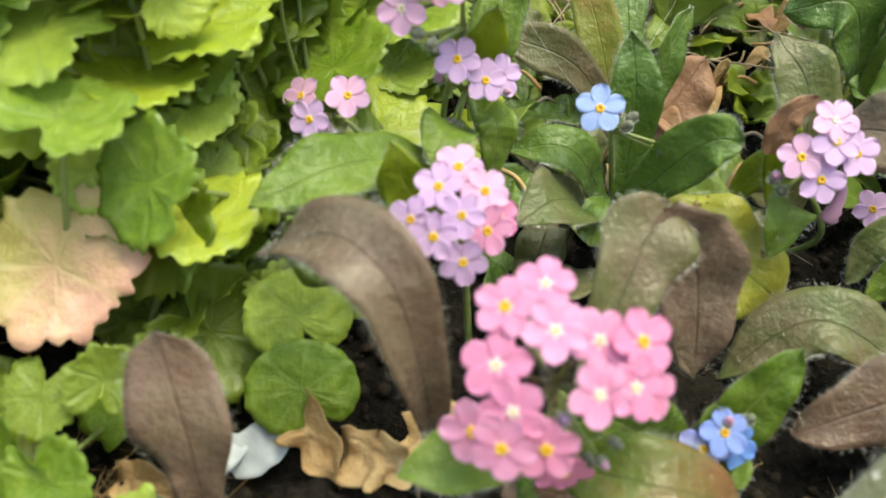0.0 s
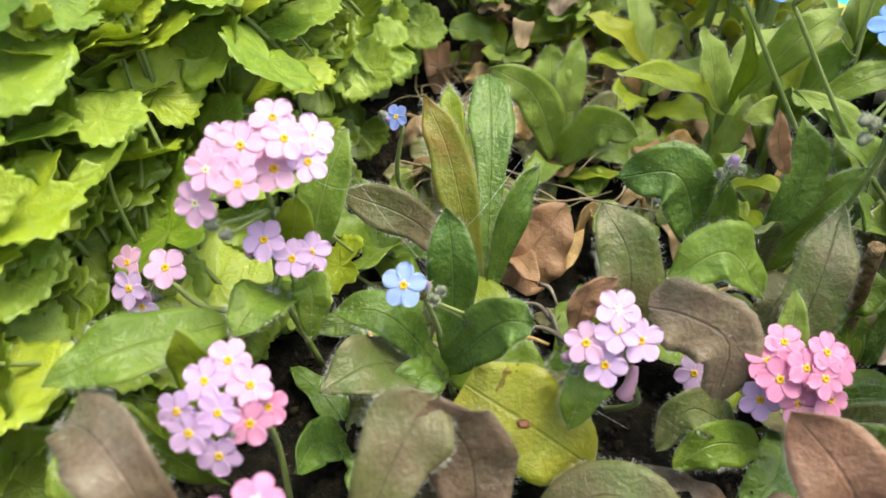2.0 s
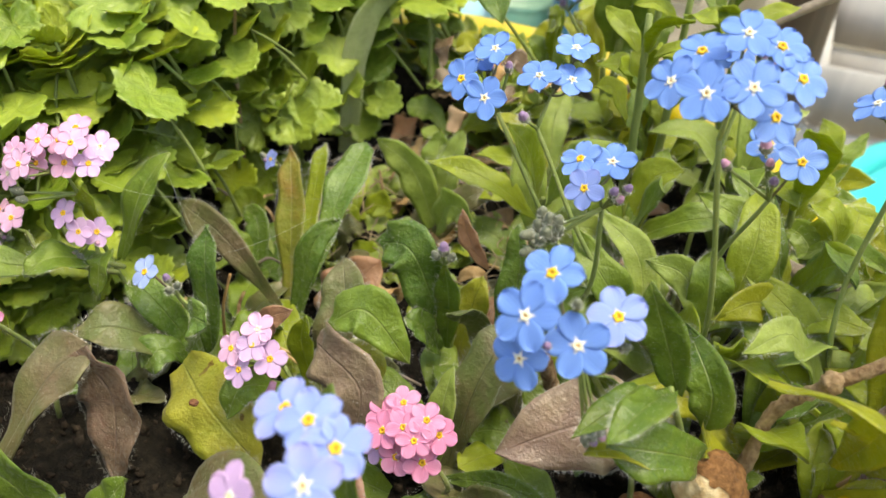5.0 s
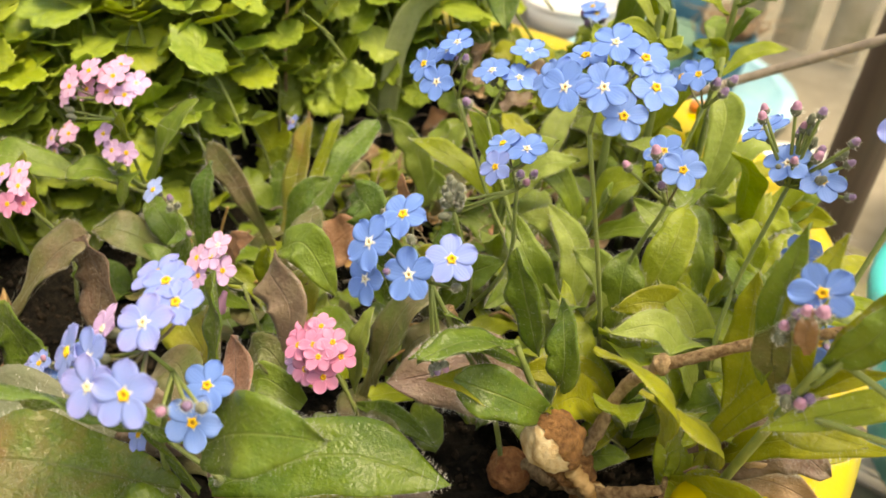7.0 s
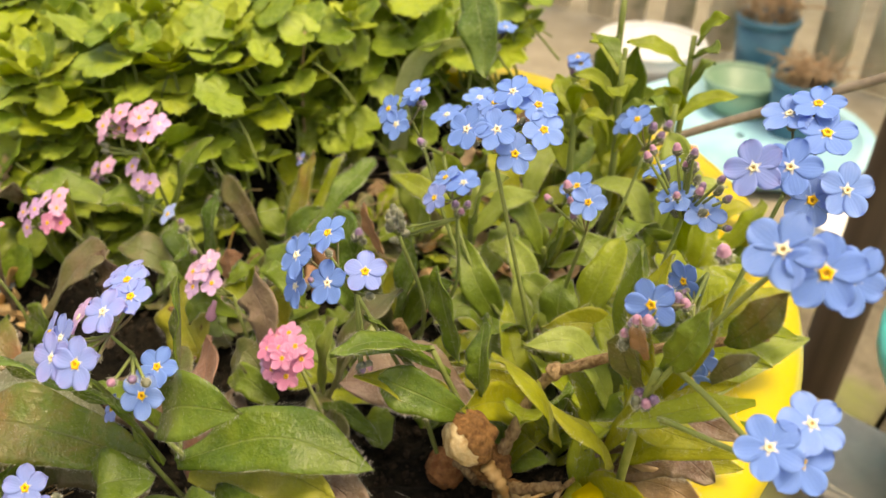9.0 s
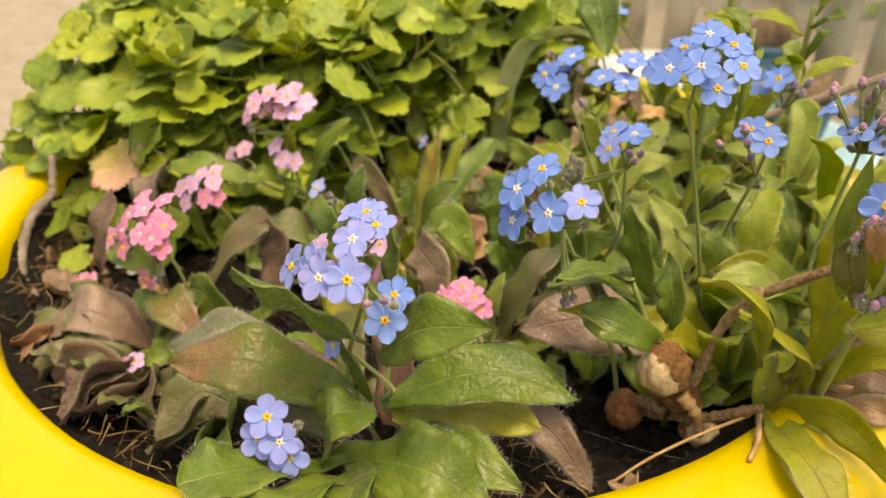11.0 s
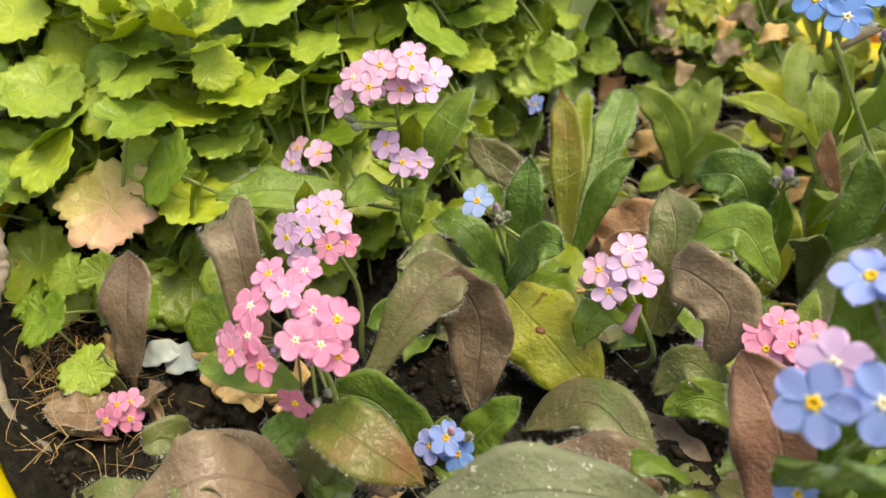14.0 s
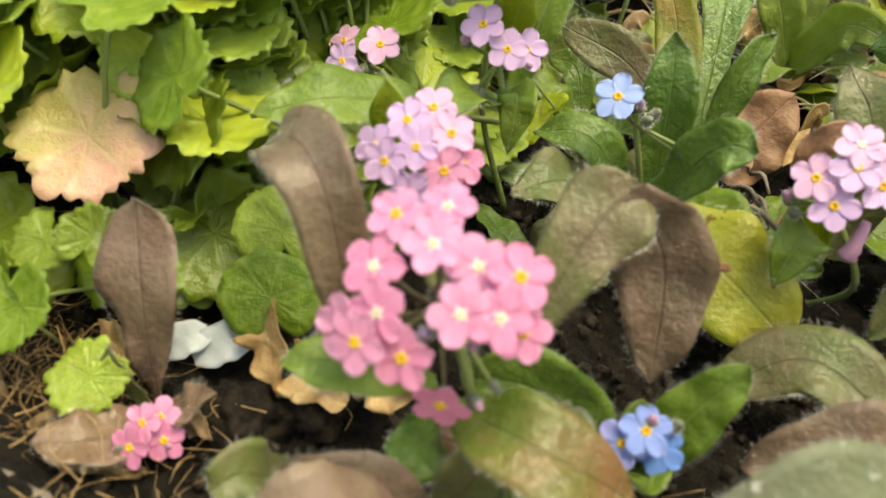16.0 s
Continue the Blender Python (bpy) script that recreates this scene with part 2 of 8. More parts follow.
def thin(nt, b, colour, amount):
    """Let part of the light through, as a leaf or petal does."""
    t = nt.nodes.new("ShaderNodeBsdfTranslucent")
    nt.links.new(colour, t.inputs[0])
    s = nd(nt, "ShaderNodeMixShader", Fac=amount)
    nt.links.new(b.outputs[0], s.inputs[1])
    nt.links.new(t.outputs[0], s.inputs[2])
    nt.links.new(s.outputs[0], nt.nodes["Material Output"].inputs[0])


def randoms(nt):
    return nt.nodes.new("ShaderNodeObjectInfo").outputs["Random"]


def uv_parts(nt):
    s = nt.nodes.new("ShaderNodeSeparateXYZ")
    nt.links.new(coords(nt, "UV"), s.inputs[0])
    return s.outputs[0], s.outputs[1]


def leaf_material(name, base, other, vein, rough=0.42, mixing=0.5, tipped=0.0, through_light=0.3, spot=0.0, bumpy=0.5, dust=False):
    """A long leaf: two colours in blotches, a midrib and slanting side veins, cushions between them, and a bristly skin."""
    m, nt, b = material(name, rough, 0.5)
    u, v = uv_parts(nt)
    ob = coords(nt)
    n1 = noise_tex(nt, ob, 70, 5, 0.62, 0.5)
    n2 = noise_tex(nt, ob, 900, 3, 0.6)
    n3 = noise_tex(nt, ob, 230, 3, 0.6, 0.4)
    across = val(nt, 'ABSOLUTE', val(nt, 'SUBTRACT', v, 0.5))
    blotch = val(nt, 'ADD', val(nt, 'MULTIPLY', val(nt, 'SUBTRACT', n1, 0.5), 2.8), mixing)
    blotch = val(nt, 'ADD', blotch, val(nt, 'MULTIPLY', val(nt, 'SUBTRACT', u, 0.5), tipped))
    blotch = val(nt, 'ADD', blotch, val(nt, 'MULTIPLY', val(nt, 'SUBTRACT', randoms(nt), 0.5), 0.45), clamp=True)
    col = mix(nt, blotch, base, other)
    dark, light = tuple(c * 0.62 for c in base), tuple(min(0.9, c * 1.35 + 0.012) for c in other)
    col = mix(nt, val(nt, 'MULTIPLY', val(nt, 'SUBTRACT', n3, 0.47), 2.6, clamp=True), col, mix(nt, 0.45, col, light))
    col = mix(nt, val(nt, 'MULTIPLY', val(nt, 'SUBTRACT', 0.50, n3), 2.6, clamp=True), col, mix(nt, 0.55, col, dark))
    wob = val(nt, 'MULTIPLY', val(nt, 'SUBTRACT', n1, 0.5), 0.10)
    side = val(nt, 'SINE', val(nt, 'MULTIPLY', val(nt, 'ADD', val(nt, 'SUBTRACT', u, val(nt, 'MULTIPLY', across, 0.62)), wob), 44))
    side = val(nt, 'POWER', val(nt, 'MULTIPLY_ADD', side, 0.5, 0.5), 8)
    side = val(nt, 'MULTIPLY', side, val(nt, 'MULTIPLY', val(nt, 'SUBTRACT', 0.46, across), 5, clamp=True))
    mid = val(nt, 'SUBTRACT', 1.0, val(nt, 'MULTIPLY', across, 34), clamp=True)
    lines = val(nt, 'MAXIMUM', mid, val(nt, 'MULTIPLY', side, 0.13))
    col = mix(nt, val(nt, 'MULTIPLY', lines, 0.5), col, vein)
    col = mix(nt, val(nt, 'MULTIPLY', n2, 0.5), col, mix(nt, 0.35, col, (0.02, 0.02, 0.01)))
    fleck = val(nt, 'MULTIPLY', val(nt, 'SUBTRACT', noise_tex(nt, ob, 2600, 2, 0.6), 0.60), 9, clamp=True)
    col = mix(nt, val(nt, 'MULTIPLY', fleck, 0.13), col, (0.55, 0.56, 0.46))
    if spot:
        rust = val(nt, 'GREATER_THAN', noise_tex(nt, ob, 260, 2), 1 - spot)
        col = mix(nt, val(nt, 'MULTIPLY', rust, 0.7), col, (0.16, 0.06, 0.02))
    if dust:
        d = val(nt, 'MULTIPLY', val(nt, 'SUBTRACT', noise_tex(nt, ob, 700, 2, 0.6), 0.66), 30, clamp=True)
        col = mix(nt, val(nt, 'MULTIPLY', d, 0.8), mix(nt, 0.12, col, (0.45, 0.45, 0.38)), (0.62, 0.60, 0.52))
    nt.links.new(col, b.inputs["Base Color"])
    nt.links.new(val(nt, 'MULTIPLY_ADD', n2, 0.32, rough - 0.24), b.inputs["Roughness"])
    b.inputs["Sheen Weight"].default_value, b.inputs["Sheen Roughness"].default_value = 0.12, 0.30
    h = val(nt, 'SUBTRACT', val(nt, 'MULTIPLY', n2, 0.5), val(nt, 'MULTIPLY', lines, 0.22))
    h = val(nt, 'ADD', h, val(nt, 'MULTIPLY', n3, 0.65))
    bump(nt, b, h, min(1.0, bumpy * 1.7), 0.0009)
    thin(nt, b, col, through_light)
    return m


def petal_material(name, base, rim, shade=0.25, star=(0.9, 0.88, 0.85)):
    m, nt, b = material(name, 0.55, 0.25)
    u, v = uv_parts(nt)
    ob = coords(nt)
    across = val(nt, 'ABSOLUTE', val(nt, 'SUBTRACT', v, 0.5))
    r = randoms(nt)
    n1 = noise_tex(nt, ob, 3.0, 3)
    f = val(nt, 'ADD', val(nt, 'MULTIPLY_ADD', u, 0.7, -0.25), val(nt, 'MULTIPLY', val(nt, 'SUBTRACT', val(nt, 'ADD', n1, r), 1.0), 0.8), clamp=True)
    col = mix(nt, f, base, rim)
    ribs = val(nt, 'POWER', val(nt, 'ABSOLUTE', val(nt, 'SINE', val(nt, 'MULTIPLY', v, 22))), 6)
    col = mix(nt, val(nt, 'MULTIPLY', ribs, shade * 0.2), col, mix(nt, 0.5, col, (0.5, 0.4, 0.6)))
    st = val(nt, 'ADD', u, val(nt, 'MULTIPLY', across, 0.7))
    white = val(nt, 'MULTIPLY', val(nt, 'SUBTRACT', 0.235, st), 10, clamp=True)
    col = mix(nt, white, col, star)
    nt.links.new(col, b.inputs["Base Color"])
    bump(nt, b, val(nt, 'MULTIPLY_ADD', ribs, 0.3, n1), 0.25, 0.0003)
    thin(nt, b, col, 0.35)
    return m


# ---- materials ----
def plain(name, c1, c2, rough=0.6, scale=300, spec=0.35, bstr=0.4, bdist=0.0004, light=0.0, detail=4.0):
    m, nt, b = material(name, rough, spec)
    ob = coords(nt)
    n1 = noise_tex(nt, ob, scale, detail, 0.6)
    n2 = noise_tex(nt, ob, scale * 7, 2, 0.6)
    f = val(nt, 'MULTIPLY_ADD', val(nt, 'SUBTRACT', n1, 0.5), 2.6, 0.5, clamp=True)
    f = val(nt, 'ADD', f, val(nt, 'MULTIPLY', val(nt, 'SUBTRACT', randoms(nt), 0.5), 0.4), clamp=True)
    col = mix(nt, f, c1, c2)
    col = mix(nt, val(nt, 'MULTIPLY', n2, 0.4), col, mix(nt, 0.5, col, c1))
    nt.links.new(col, b.inputs["Base Color"])
    bump(nt, b, val(nt, 'MULTIPLY_ADD', n2, 0.5, n1), bstr, bdist)
    if light:
        thin(nt, b, col, light)
    return m


def campanula_material(name, base, pale, brown=0.0, vein=(0.32, 0.42, 0.10), split=False):
    m, nt, b = material(name, 0.34, 0.6)
    u, v = uv_parts(nt)
    ob = coords(nt)
    n1 = noise_tex(nt, ob, 2.5, 4)
    n2 = noise_tex(nt, ob, 14, 2)
    veins = val(nt, 'POWER', val(nt, 'MULTIPLY_ADD', val(nt, 'COSINE', val(nt, 'MULTIPLY', v, 2 * math.pi * 7)), 0.5, 0.5), 10)
    net = noise_tex(nt, ob, 6, 1, 0.5, 1.0)
    net = val(nt, 'SUBTRACT', 1.0, val(nt, 'MULTIPLY', val(nt, 'ABSOLUTE', val(nt, 'SUBTRACT', net, 0.5)), 14), clamp=True)
    f = val(nt, 'ADD', val(nt, 'MULTIPLY', val(nt, 'SUBTRACT', n1, 0.5), 1.5), val(nt, 'MULTIPLY', randoms(nt), 0.85), clamp=True)
    if split:
        sx = nt.nodes.new("ShaderNodeSeparateXYZ")
        nt.links.new(ob, sx.inputs[0])
        f = val(nt, 'ADD', val(nt, 'MULTIPLY_ADD', sx.outputs[0], 0.7, 0.45), val(nt, 'MULTIPLY', val(nt, 'SUBTRACT', n1, 0.5), 1.6), clamp=True)
    col = mix(nt, f, base, pale)
    col = mix(nt, val(nt, 'MULTIPLY', val(nt, 'MAXIMUM', veins, val(nt, 'MULTIPLY', net, 0.12)), 0.35), col, vein)
    if brown:
        bf = val(nt, 'MULTIPLY', val(nt, 'SUBTRACT', val(nt, 'ADD', noise_tex(nt, ob, 2.0, 3), val(nt, 'MULTIPLY', u, 0.3)), 0.62 - brown), 6, clamp=True)
        col = mix(nt, bf, col, (0.42, 0.20, 0.11))
    nt.links.new(col, b.inputs["Base Color"])
    nt.links.new(val(nt, 'MULTIPLY_ADD', n2, 0.3, 0.20), b.inputs["Roughness"])
    h = val(nt, 'SUBTRACT', val(nt, 'MULTIPLY', n1, 1.6), val(nt, 'MAXIMUM', val(nt, 'MULTIPLY', veins, 0.4), val(nt, 'MULTIPLY', net, 0.15)))
    bump(nt, b, val(nt, 'MULTIPLY_ADD', n2, 0.3, h), 0.7, 0.0007)
    thin(nt, b, col, 0.38)
    return m


M_GREEN = leaf_material("leaf_green", (0.15, 0.245, 0.022), (0.25, 0.345, 0.04), (0.33, 0.40, 0.12), through_light=0.38)
M_LIME = leaf_material("leaf_lime", (0.29, 0.38, 0.022), (0.43, 0.50, 0.040), (0.46, 0.50, 0.12), through_light=0.50)
M_DARK = leaf_material("leaf_dark", (0.10, 0.19, 0.028), (0.19, 0.285, 0.045), (0.25, 0.33, 0.09), rough=0.34, bumpy=0.7)
M_DEEP = leaf_material("leaf_deep_green", (0.10, 0.18, 0.018), (0.20, 0.275, 0.032), (0.26, 0.33, 0.08), rough=0.31, mixing=0.4)
M_FRESH = leaf_material("leaf_fresh_green", (0.33, 0.44, 0.075), (0.45, 0.55, 0.13), (0.48, 0.55, 0.22), through_light=0.50)
M_LIME_WARM = leaf_material("leaf_lime_warm", (0.36, 0.40, 0.022), (0.48, 0.48, 0.035), (0.44, 0.46, 0.11), through_light=0.45)
M_OLIVE = leaf_material("leaf_olive", (0.15, 0.195, 0.05), (0.215, 0.155, 0.085), (0.10, 0.10, 0.04), rough=0.42)
M_BROWN = leaf_material("leaf_brown", (0.245, 0.150, 0.103), (0.262, 0.202, 0.128), (0.15, 0.092, 0.068), rough=0.36, through_light=0.32)
M_BLUSH = leaf_material("leaf_blush", (0.125, 0.19, 0.022), (0.27, 0.145, 0.06), (0.16, 0.17, 0.06), rough=0.32, mixing=0.10, tipped=0.9)
M_REDTIP = leaf_material("leaf_red_tip", (0.29, 0.31, 0.04), (0.40, 0.20, 0.05), (0.26, 0.24, 0.08), mixing=0.05, tipped=1.1, through_light=0.4)
M_YELLOW = leaf_material("leaf_yellow", (0.36, 0.41, 0.035), (0.46, 0.43, 0.06), (0.27, 0.31, 0.05), spot=0.28, through_light=0.35)
M_YELLOW_ROT = leaf_material("leaf_yellow_rotting", (0.36, 0.42, 0.03), (0.45, 0.40, 0.05), (0.30, 0.20, 0.06), spot=0.30, through_light=0.35, mixing=0.2, tipped=0.8)
M_DUSTY = leaf_material("leaf_dusty", (0.13, 0.18, 0.06), (0.19, 0.19, 0.10), (0.11, 0.12, 0.05), rough=0.55, dust=True)
M_PINKISH = leaf_material("leaf_pinkish_brown", (0.225, 0.125, 0.082), (0.255, 0.178, 0.103), (0.17, 0.10, 0.07), rough=0.38, through_light=0.2)
M_ROSY = leaf_material("leaf_rosy_brown", (0.36, 0.17, 0.115), (0.38, 0.22, 0.14), (0.28, 0.14, 0.10), rough=0.42, through_light=0.25)
M_TAUPE = leaf_material("leaf_taupe", (0.27, 0.175, 0.125), (0.31, 0.25, 0.15), (0.19, 0.12, 0.09), rough=0.27, through_light=0.2)
M_DRY = leaf_material("leaf_dry", (0.52, 0.36, 0.20), (0.36, 0.21, 0.11), (0.2, 0.11, 0.06), rough=0.7, through_light=0.2)
M_RUST = leaf_material("leaf_rust", (0.46, 0.26, 0.13), (0.36, 0.18, 0.10), (0.26, 0.13, 0.07), rough=0.6, through_light=0.25)
M_CAMP = campanula_material("campanula_leaf", (0.175, 0.285, 0.018), (0.44, 0.55, 0.075))
M_CAMP_YOUNG = campanula_material("campanula_leaf_young", (0.36, 0.46, 0.028), (0.53, 0.60, 0.065))
# darker copy of the leaf green: shade beneath the cover put into the colour
M_CAMP_SHADED = campanula_material("campanula_leaf_low_shaded", (0.14, 0.21, 0.013), (0.25, 0.33, 0.03))
M_CAMP_RED = campanula_material("campanula_leaf_red", (0.50, 0.43, 0.12), (0.78, 0.47, 0.33), vein=(0.62, 0.54, 0.24), split=True)
M_STEM = plain("stem_green", (0.15, 0.20, 0.05), (0.23, 0.27, 0.08), 0.5, 200)
M_STEM_RED = plain("stem_reddish", (0.18, 0.12, 0.07), (0.15, 0.19, 0.08), 0.5, 150)
M_CALYX = plain("calyx_hairy", (0.12, 0.14, 0.09), (0.24, 0.24, 0.17), 0.7, 5)
M_BUD = plain("bud_purple", (0.19, 0.14, 0.24), (0.34, 0.21, 0.35), 0.6, 4)
M_BUD_PINK = plain("bud_pink", (0.40, 0.19, 0.29), (0.52, 0.30, 0.41), 0.6, 4)
M_HAIR = plain("hair_white", (0.62, 0.62, 0.52), (0.75, 0.73, 0.62), 0.5, 100)
M_EYE = plain("eye_yellow", (0.80, 0.42, 0.02), (0.85, 0.60, 0.03), 0.5, 8)
M_EYE_PALE = plain("eye_pale", (0.80, 0.72, 0.42), (0.85, 0.82, 0.70), 0.5, 8)
M_THROAT = plain("throat_brown", (0.40, 0.20, 0.02), (0.55, 0.30, 0.04), 0.6, 8)
M_BLUE = petal_material("petal_blue", (0.18, 0.35, 0.78), (0.29, 0.46, 0.85))
M_BLUE_LILAC = petal_material("petal_blue_lilac", (0.31, 0.42, 0.82), (0.45, 0.42, 0.78))
M_SKY = petal_material("petal_pale_blue", (0.42, 0.54, 0.86), (0.56, 0.62, 0.88))
M_LILAC = petal_material("petal_lilac", (0.72, 0.50, 0.76), (0.80, 0.57, 0.78))
M_PALE = petal_material("petal_pale_pink", (0.81, 0.49, 0.67), (0.80, 0.57, 0.78))
M_PINK = petal_material("petal_pink", (0.80, 0.31, 0.51), (0.82, 0.46, 0.66))
M_SOIL = plain("soil", (0.008, 0.007, 0.005), (0.033, 0.026, 0.017), 0.95, 420, 0.15, 1.0, 0.002)
M_CRUMB = plain("soil_crumb", (0.008, 0.0065, 0.005), (0.050, 0.037, 0.024), 0.9, 500, 0.15, 0.8, 0.001)
M_TWIG = plain("twig_bark", (0.17, 0.09, 0.035), (0.58, 0.41, 0.22), 0.7, 650, 0.3, 1.0, 0.0014)
M_STRAW = plain("straw_pale", (0.26, 0.19, 0.11), (0.42, 0.34, 0.21), 0.7, 200, 0.3, 0.6, 0.0004)
M_TWIG_GREY = plain("twig_grey", (0.16, 0.13, 0.10), (0.30, 0.25, 0.19), 0.75, 220, 0.3, 0.8, 0.0006)
M_HUSK = plain("husk_tan", (0.36, 0.20, 0.07), (0.60, 0.42, 0.20), 0.65, 240, 0.3, 0.8, 0.0006)
M_SCAB = plain("scab_dark", (0.09, 0.035, 0.015), (0.20, 0.08, 0.03), 0.6, 900)
M_SKIN = plain("bulb_skin", (0.13, 0.055, 0.018), (0.44, 0.22, 0.08), 0.7, 800, 0.3, 1.0, 0.0010)
M_BULB = plain("bulb_cream", (0.40, 0.24, 0.09), (0.72, 0.60, 0.36), 0.6, 420, 0.3, 0.7, 0.0006)
M_NUT = plain("nut_red_brown", (0.24, 0.085, 0.028), (0.58, 0.28, 0.11), 0.6, 620, 0.35, 1.0, 0.0012)
M_WHITE = plain("fallen_petal", (0.36, 0.40, 0.40), (0.52, 0.55, 0.55), 0.5, 150)
M_GRASS = leaf_material("grass_blade", (0.58, 0.68, 0.28), (0.68, 0.75, 0.40), (0.68, 0.72, 0.45), rough=0.28, through_light=0.5)
M_THREAD = plain("silk_thread", (0.7, 0.7, 0.65), (0.8, 0.8, 0.75), 0.3, 50)

mt, nt_, bs_ = material("pot_yellow", 0.33, 0.5)
ob_ = coords(nt_)
n_ = noise_tex(nt_, ob_, 18, 5, 0.6)
dirt_ = val(nt_, 'MULTIPLY', val(nt_, 'SUBTRACT', noise_tex(nt_, ob_, 70, 6, 0.7), 0.60), 5, clamp=True)
col_ = mix(nt_, n_, (0.48, 0.365, 0.004), (0.54, 0.415, 0.006))
col_ = mix(nt_, val(nt_, 'MULTIPLY', dirt_, 0.35), col_, (0.25, 0.17, 0.04))
nt_.links.new(col_, bs_.inputs["Base Color"])
nt_.links.new(val(nt_, 'MULTIPLY_ADD', noise_tex(nt_, ob_, 120, 4), 0.25, 0.22), bs_.inputs["Roughness"])
bump(nt_, bs_, noise_tex(nt_, ob_, 900, 2), 0.08, 0.0003)
M_POT = mt


# ---- builders ----
def link_mesh(bm, name, mats):
    me = bpy.data.meshes.new(name)
    bm.to_mesh(me)
    bm.free()
    for p in me.polygons:
        p.use_smooth = True
    for mm in (mats if isinstance(mats, (list, tuple)) else [mats]):
        me.materials.append(mm)
    return me


def part(name, bm, mat, parent, label="", at=(0, 0, 0)):
    """One mesh object under a thing or a part; a finished mesh may be shared."""
    me = bm if isinstance(bm, bpy.types.Mesh) else link_mesh(bm, name, mat)
    ob = new(name, me)
    ob.parent = parent
    ob.matrix_basis = at if isinstance(at, Matrix) else Matrix.Translation(at)
    if label:
        ob["label"] = label
    return ob


def thing(name, label, category, at=(0, 0, 0), group="", kind=""):
    e = new(name)
    e.empty_display_size = 0.005
    e.location = at
    return tagged(e, label, category, group, kind)


def solo(name, bm, mat, label, category, at=(0, 0, 0), group="", kind=""):
    me = bm if isinstance(bm, bpy.types.Mesh) else link_mesh(bm, name, mat)
    ob = new(name, me)
    ob.location = at
    return tagged(ob, label, category, group, kind)


def V(*a):
    return Vector(a[0]) if len(a) == 1 else Vector(a)


def curve_points(pts, n):
    """Catmull-Rom through the points, n samples."""
    P = [V(p) for p in pts]
    if len(P) == 2:
        return [P[0].lerp(P[1], i / (n - 1)) for i in range(n)]
    E = [P[0] * 2 - P[1]] + P + [P[-1] * 2 - P[-2]]
    out = []
    for i in range(n):
        x = i / (n - 1) * (len(P) - 1)
        k = min(int(x), len(P) - 2)
        t = x - k
        a, b, c, d = E[k:k + 4]
        out.append(0.5 * ((2 * b) + (c - a) * t + (2 * a - 5 * b + 4 * c - d) * t * t + (3 * b - a - 3 * c + d) * t ** 3))
    return out


def tube(pts, r0, r1=None, n=12, sides=7, bm=None, lumps=0.0, rng=random):
    r1 = r0 if r1 is None else r1
    bm = bm or bmesh.new()
    C = curve_points(pts, n)
    rings = []
    side = None
    for i, c in enumerate(C):
        t = (C[min(i + 1, n - 1)] - C[max(i - 1, 0)]).normalized()
        if side is None:
            side = t.cross(V(0.31, 0.2, 0.93)).normalized()
        side = (side - t * side.dot(t)).normalized()
        up = t.cross(side)
        r = (r0 + (r1 - r0) * i / (n - 1)) * (1 + lumps * rng.uniform(-1, 1))
        rings.append([bm.verts.new(c + (side * math.cos(a) + up * math.sin(a)) * r * (1 + lumps * 0.5 * rng.uniform(-1, 1))) for a in [2 * math.pi * k / sides for k in range(sides)]])
    for A, B in zip(rings, rings[1:]):
        for k in range(sides):
            bm.faces.new((A[k], A[(k + 1) % sides], B[(k + 1) % sides], B[k]))
    bm.faces.new(rings[0][::-1])
    bm.faces.new(rings[-1])
    return bm


SHAPES = {
    "spoon": lambda u: (0.20 + 0.80 * min(1, u / 0.62) ** 1.3 * (1 if u < 0.62 else 1)) * (1 if u < 0.62 else math.sqrt(max(0, 1 - ((u - 0.62) / 0.38) ** 2.2))),
    "lance": lambda u: (0.22 + 0.78 * math.sin(min(1, u / 0.5) * math.pi / 2)) * (1 if u < 0.5 else max(0, 1 - ((u - 0.5) / 0.5) ** 1.9)),
    "oval": lambda u: max(0, math.sin(math.pi * (0.05 + 0.95 * u) ** 0.9)) ** 0.6 if u < 1 else 0,
    "blade": lambda u: (0.7 + 0.3 * min(1, u * 3)) * (1 if u < 0.4 else max(0, 1 - ((u - 0.4) / 0.6) ** 1.6)),
}


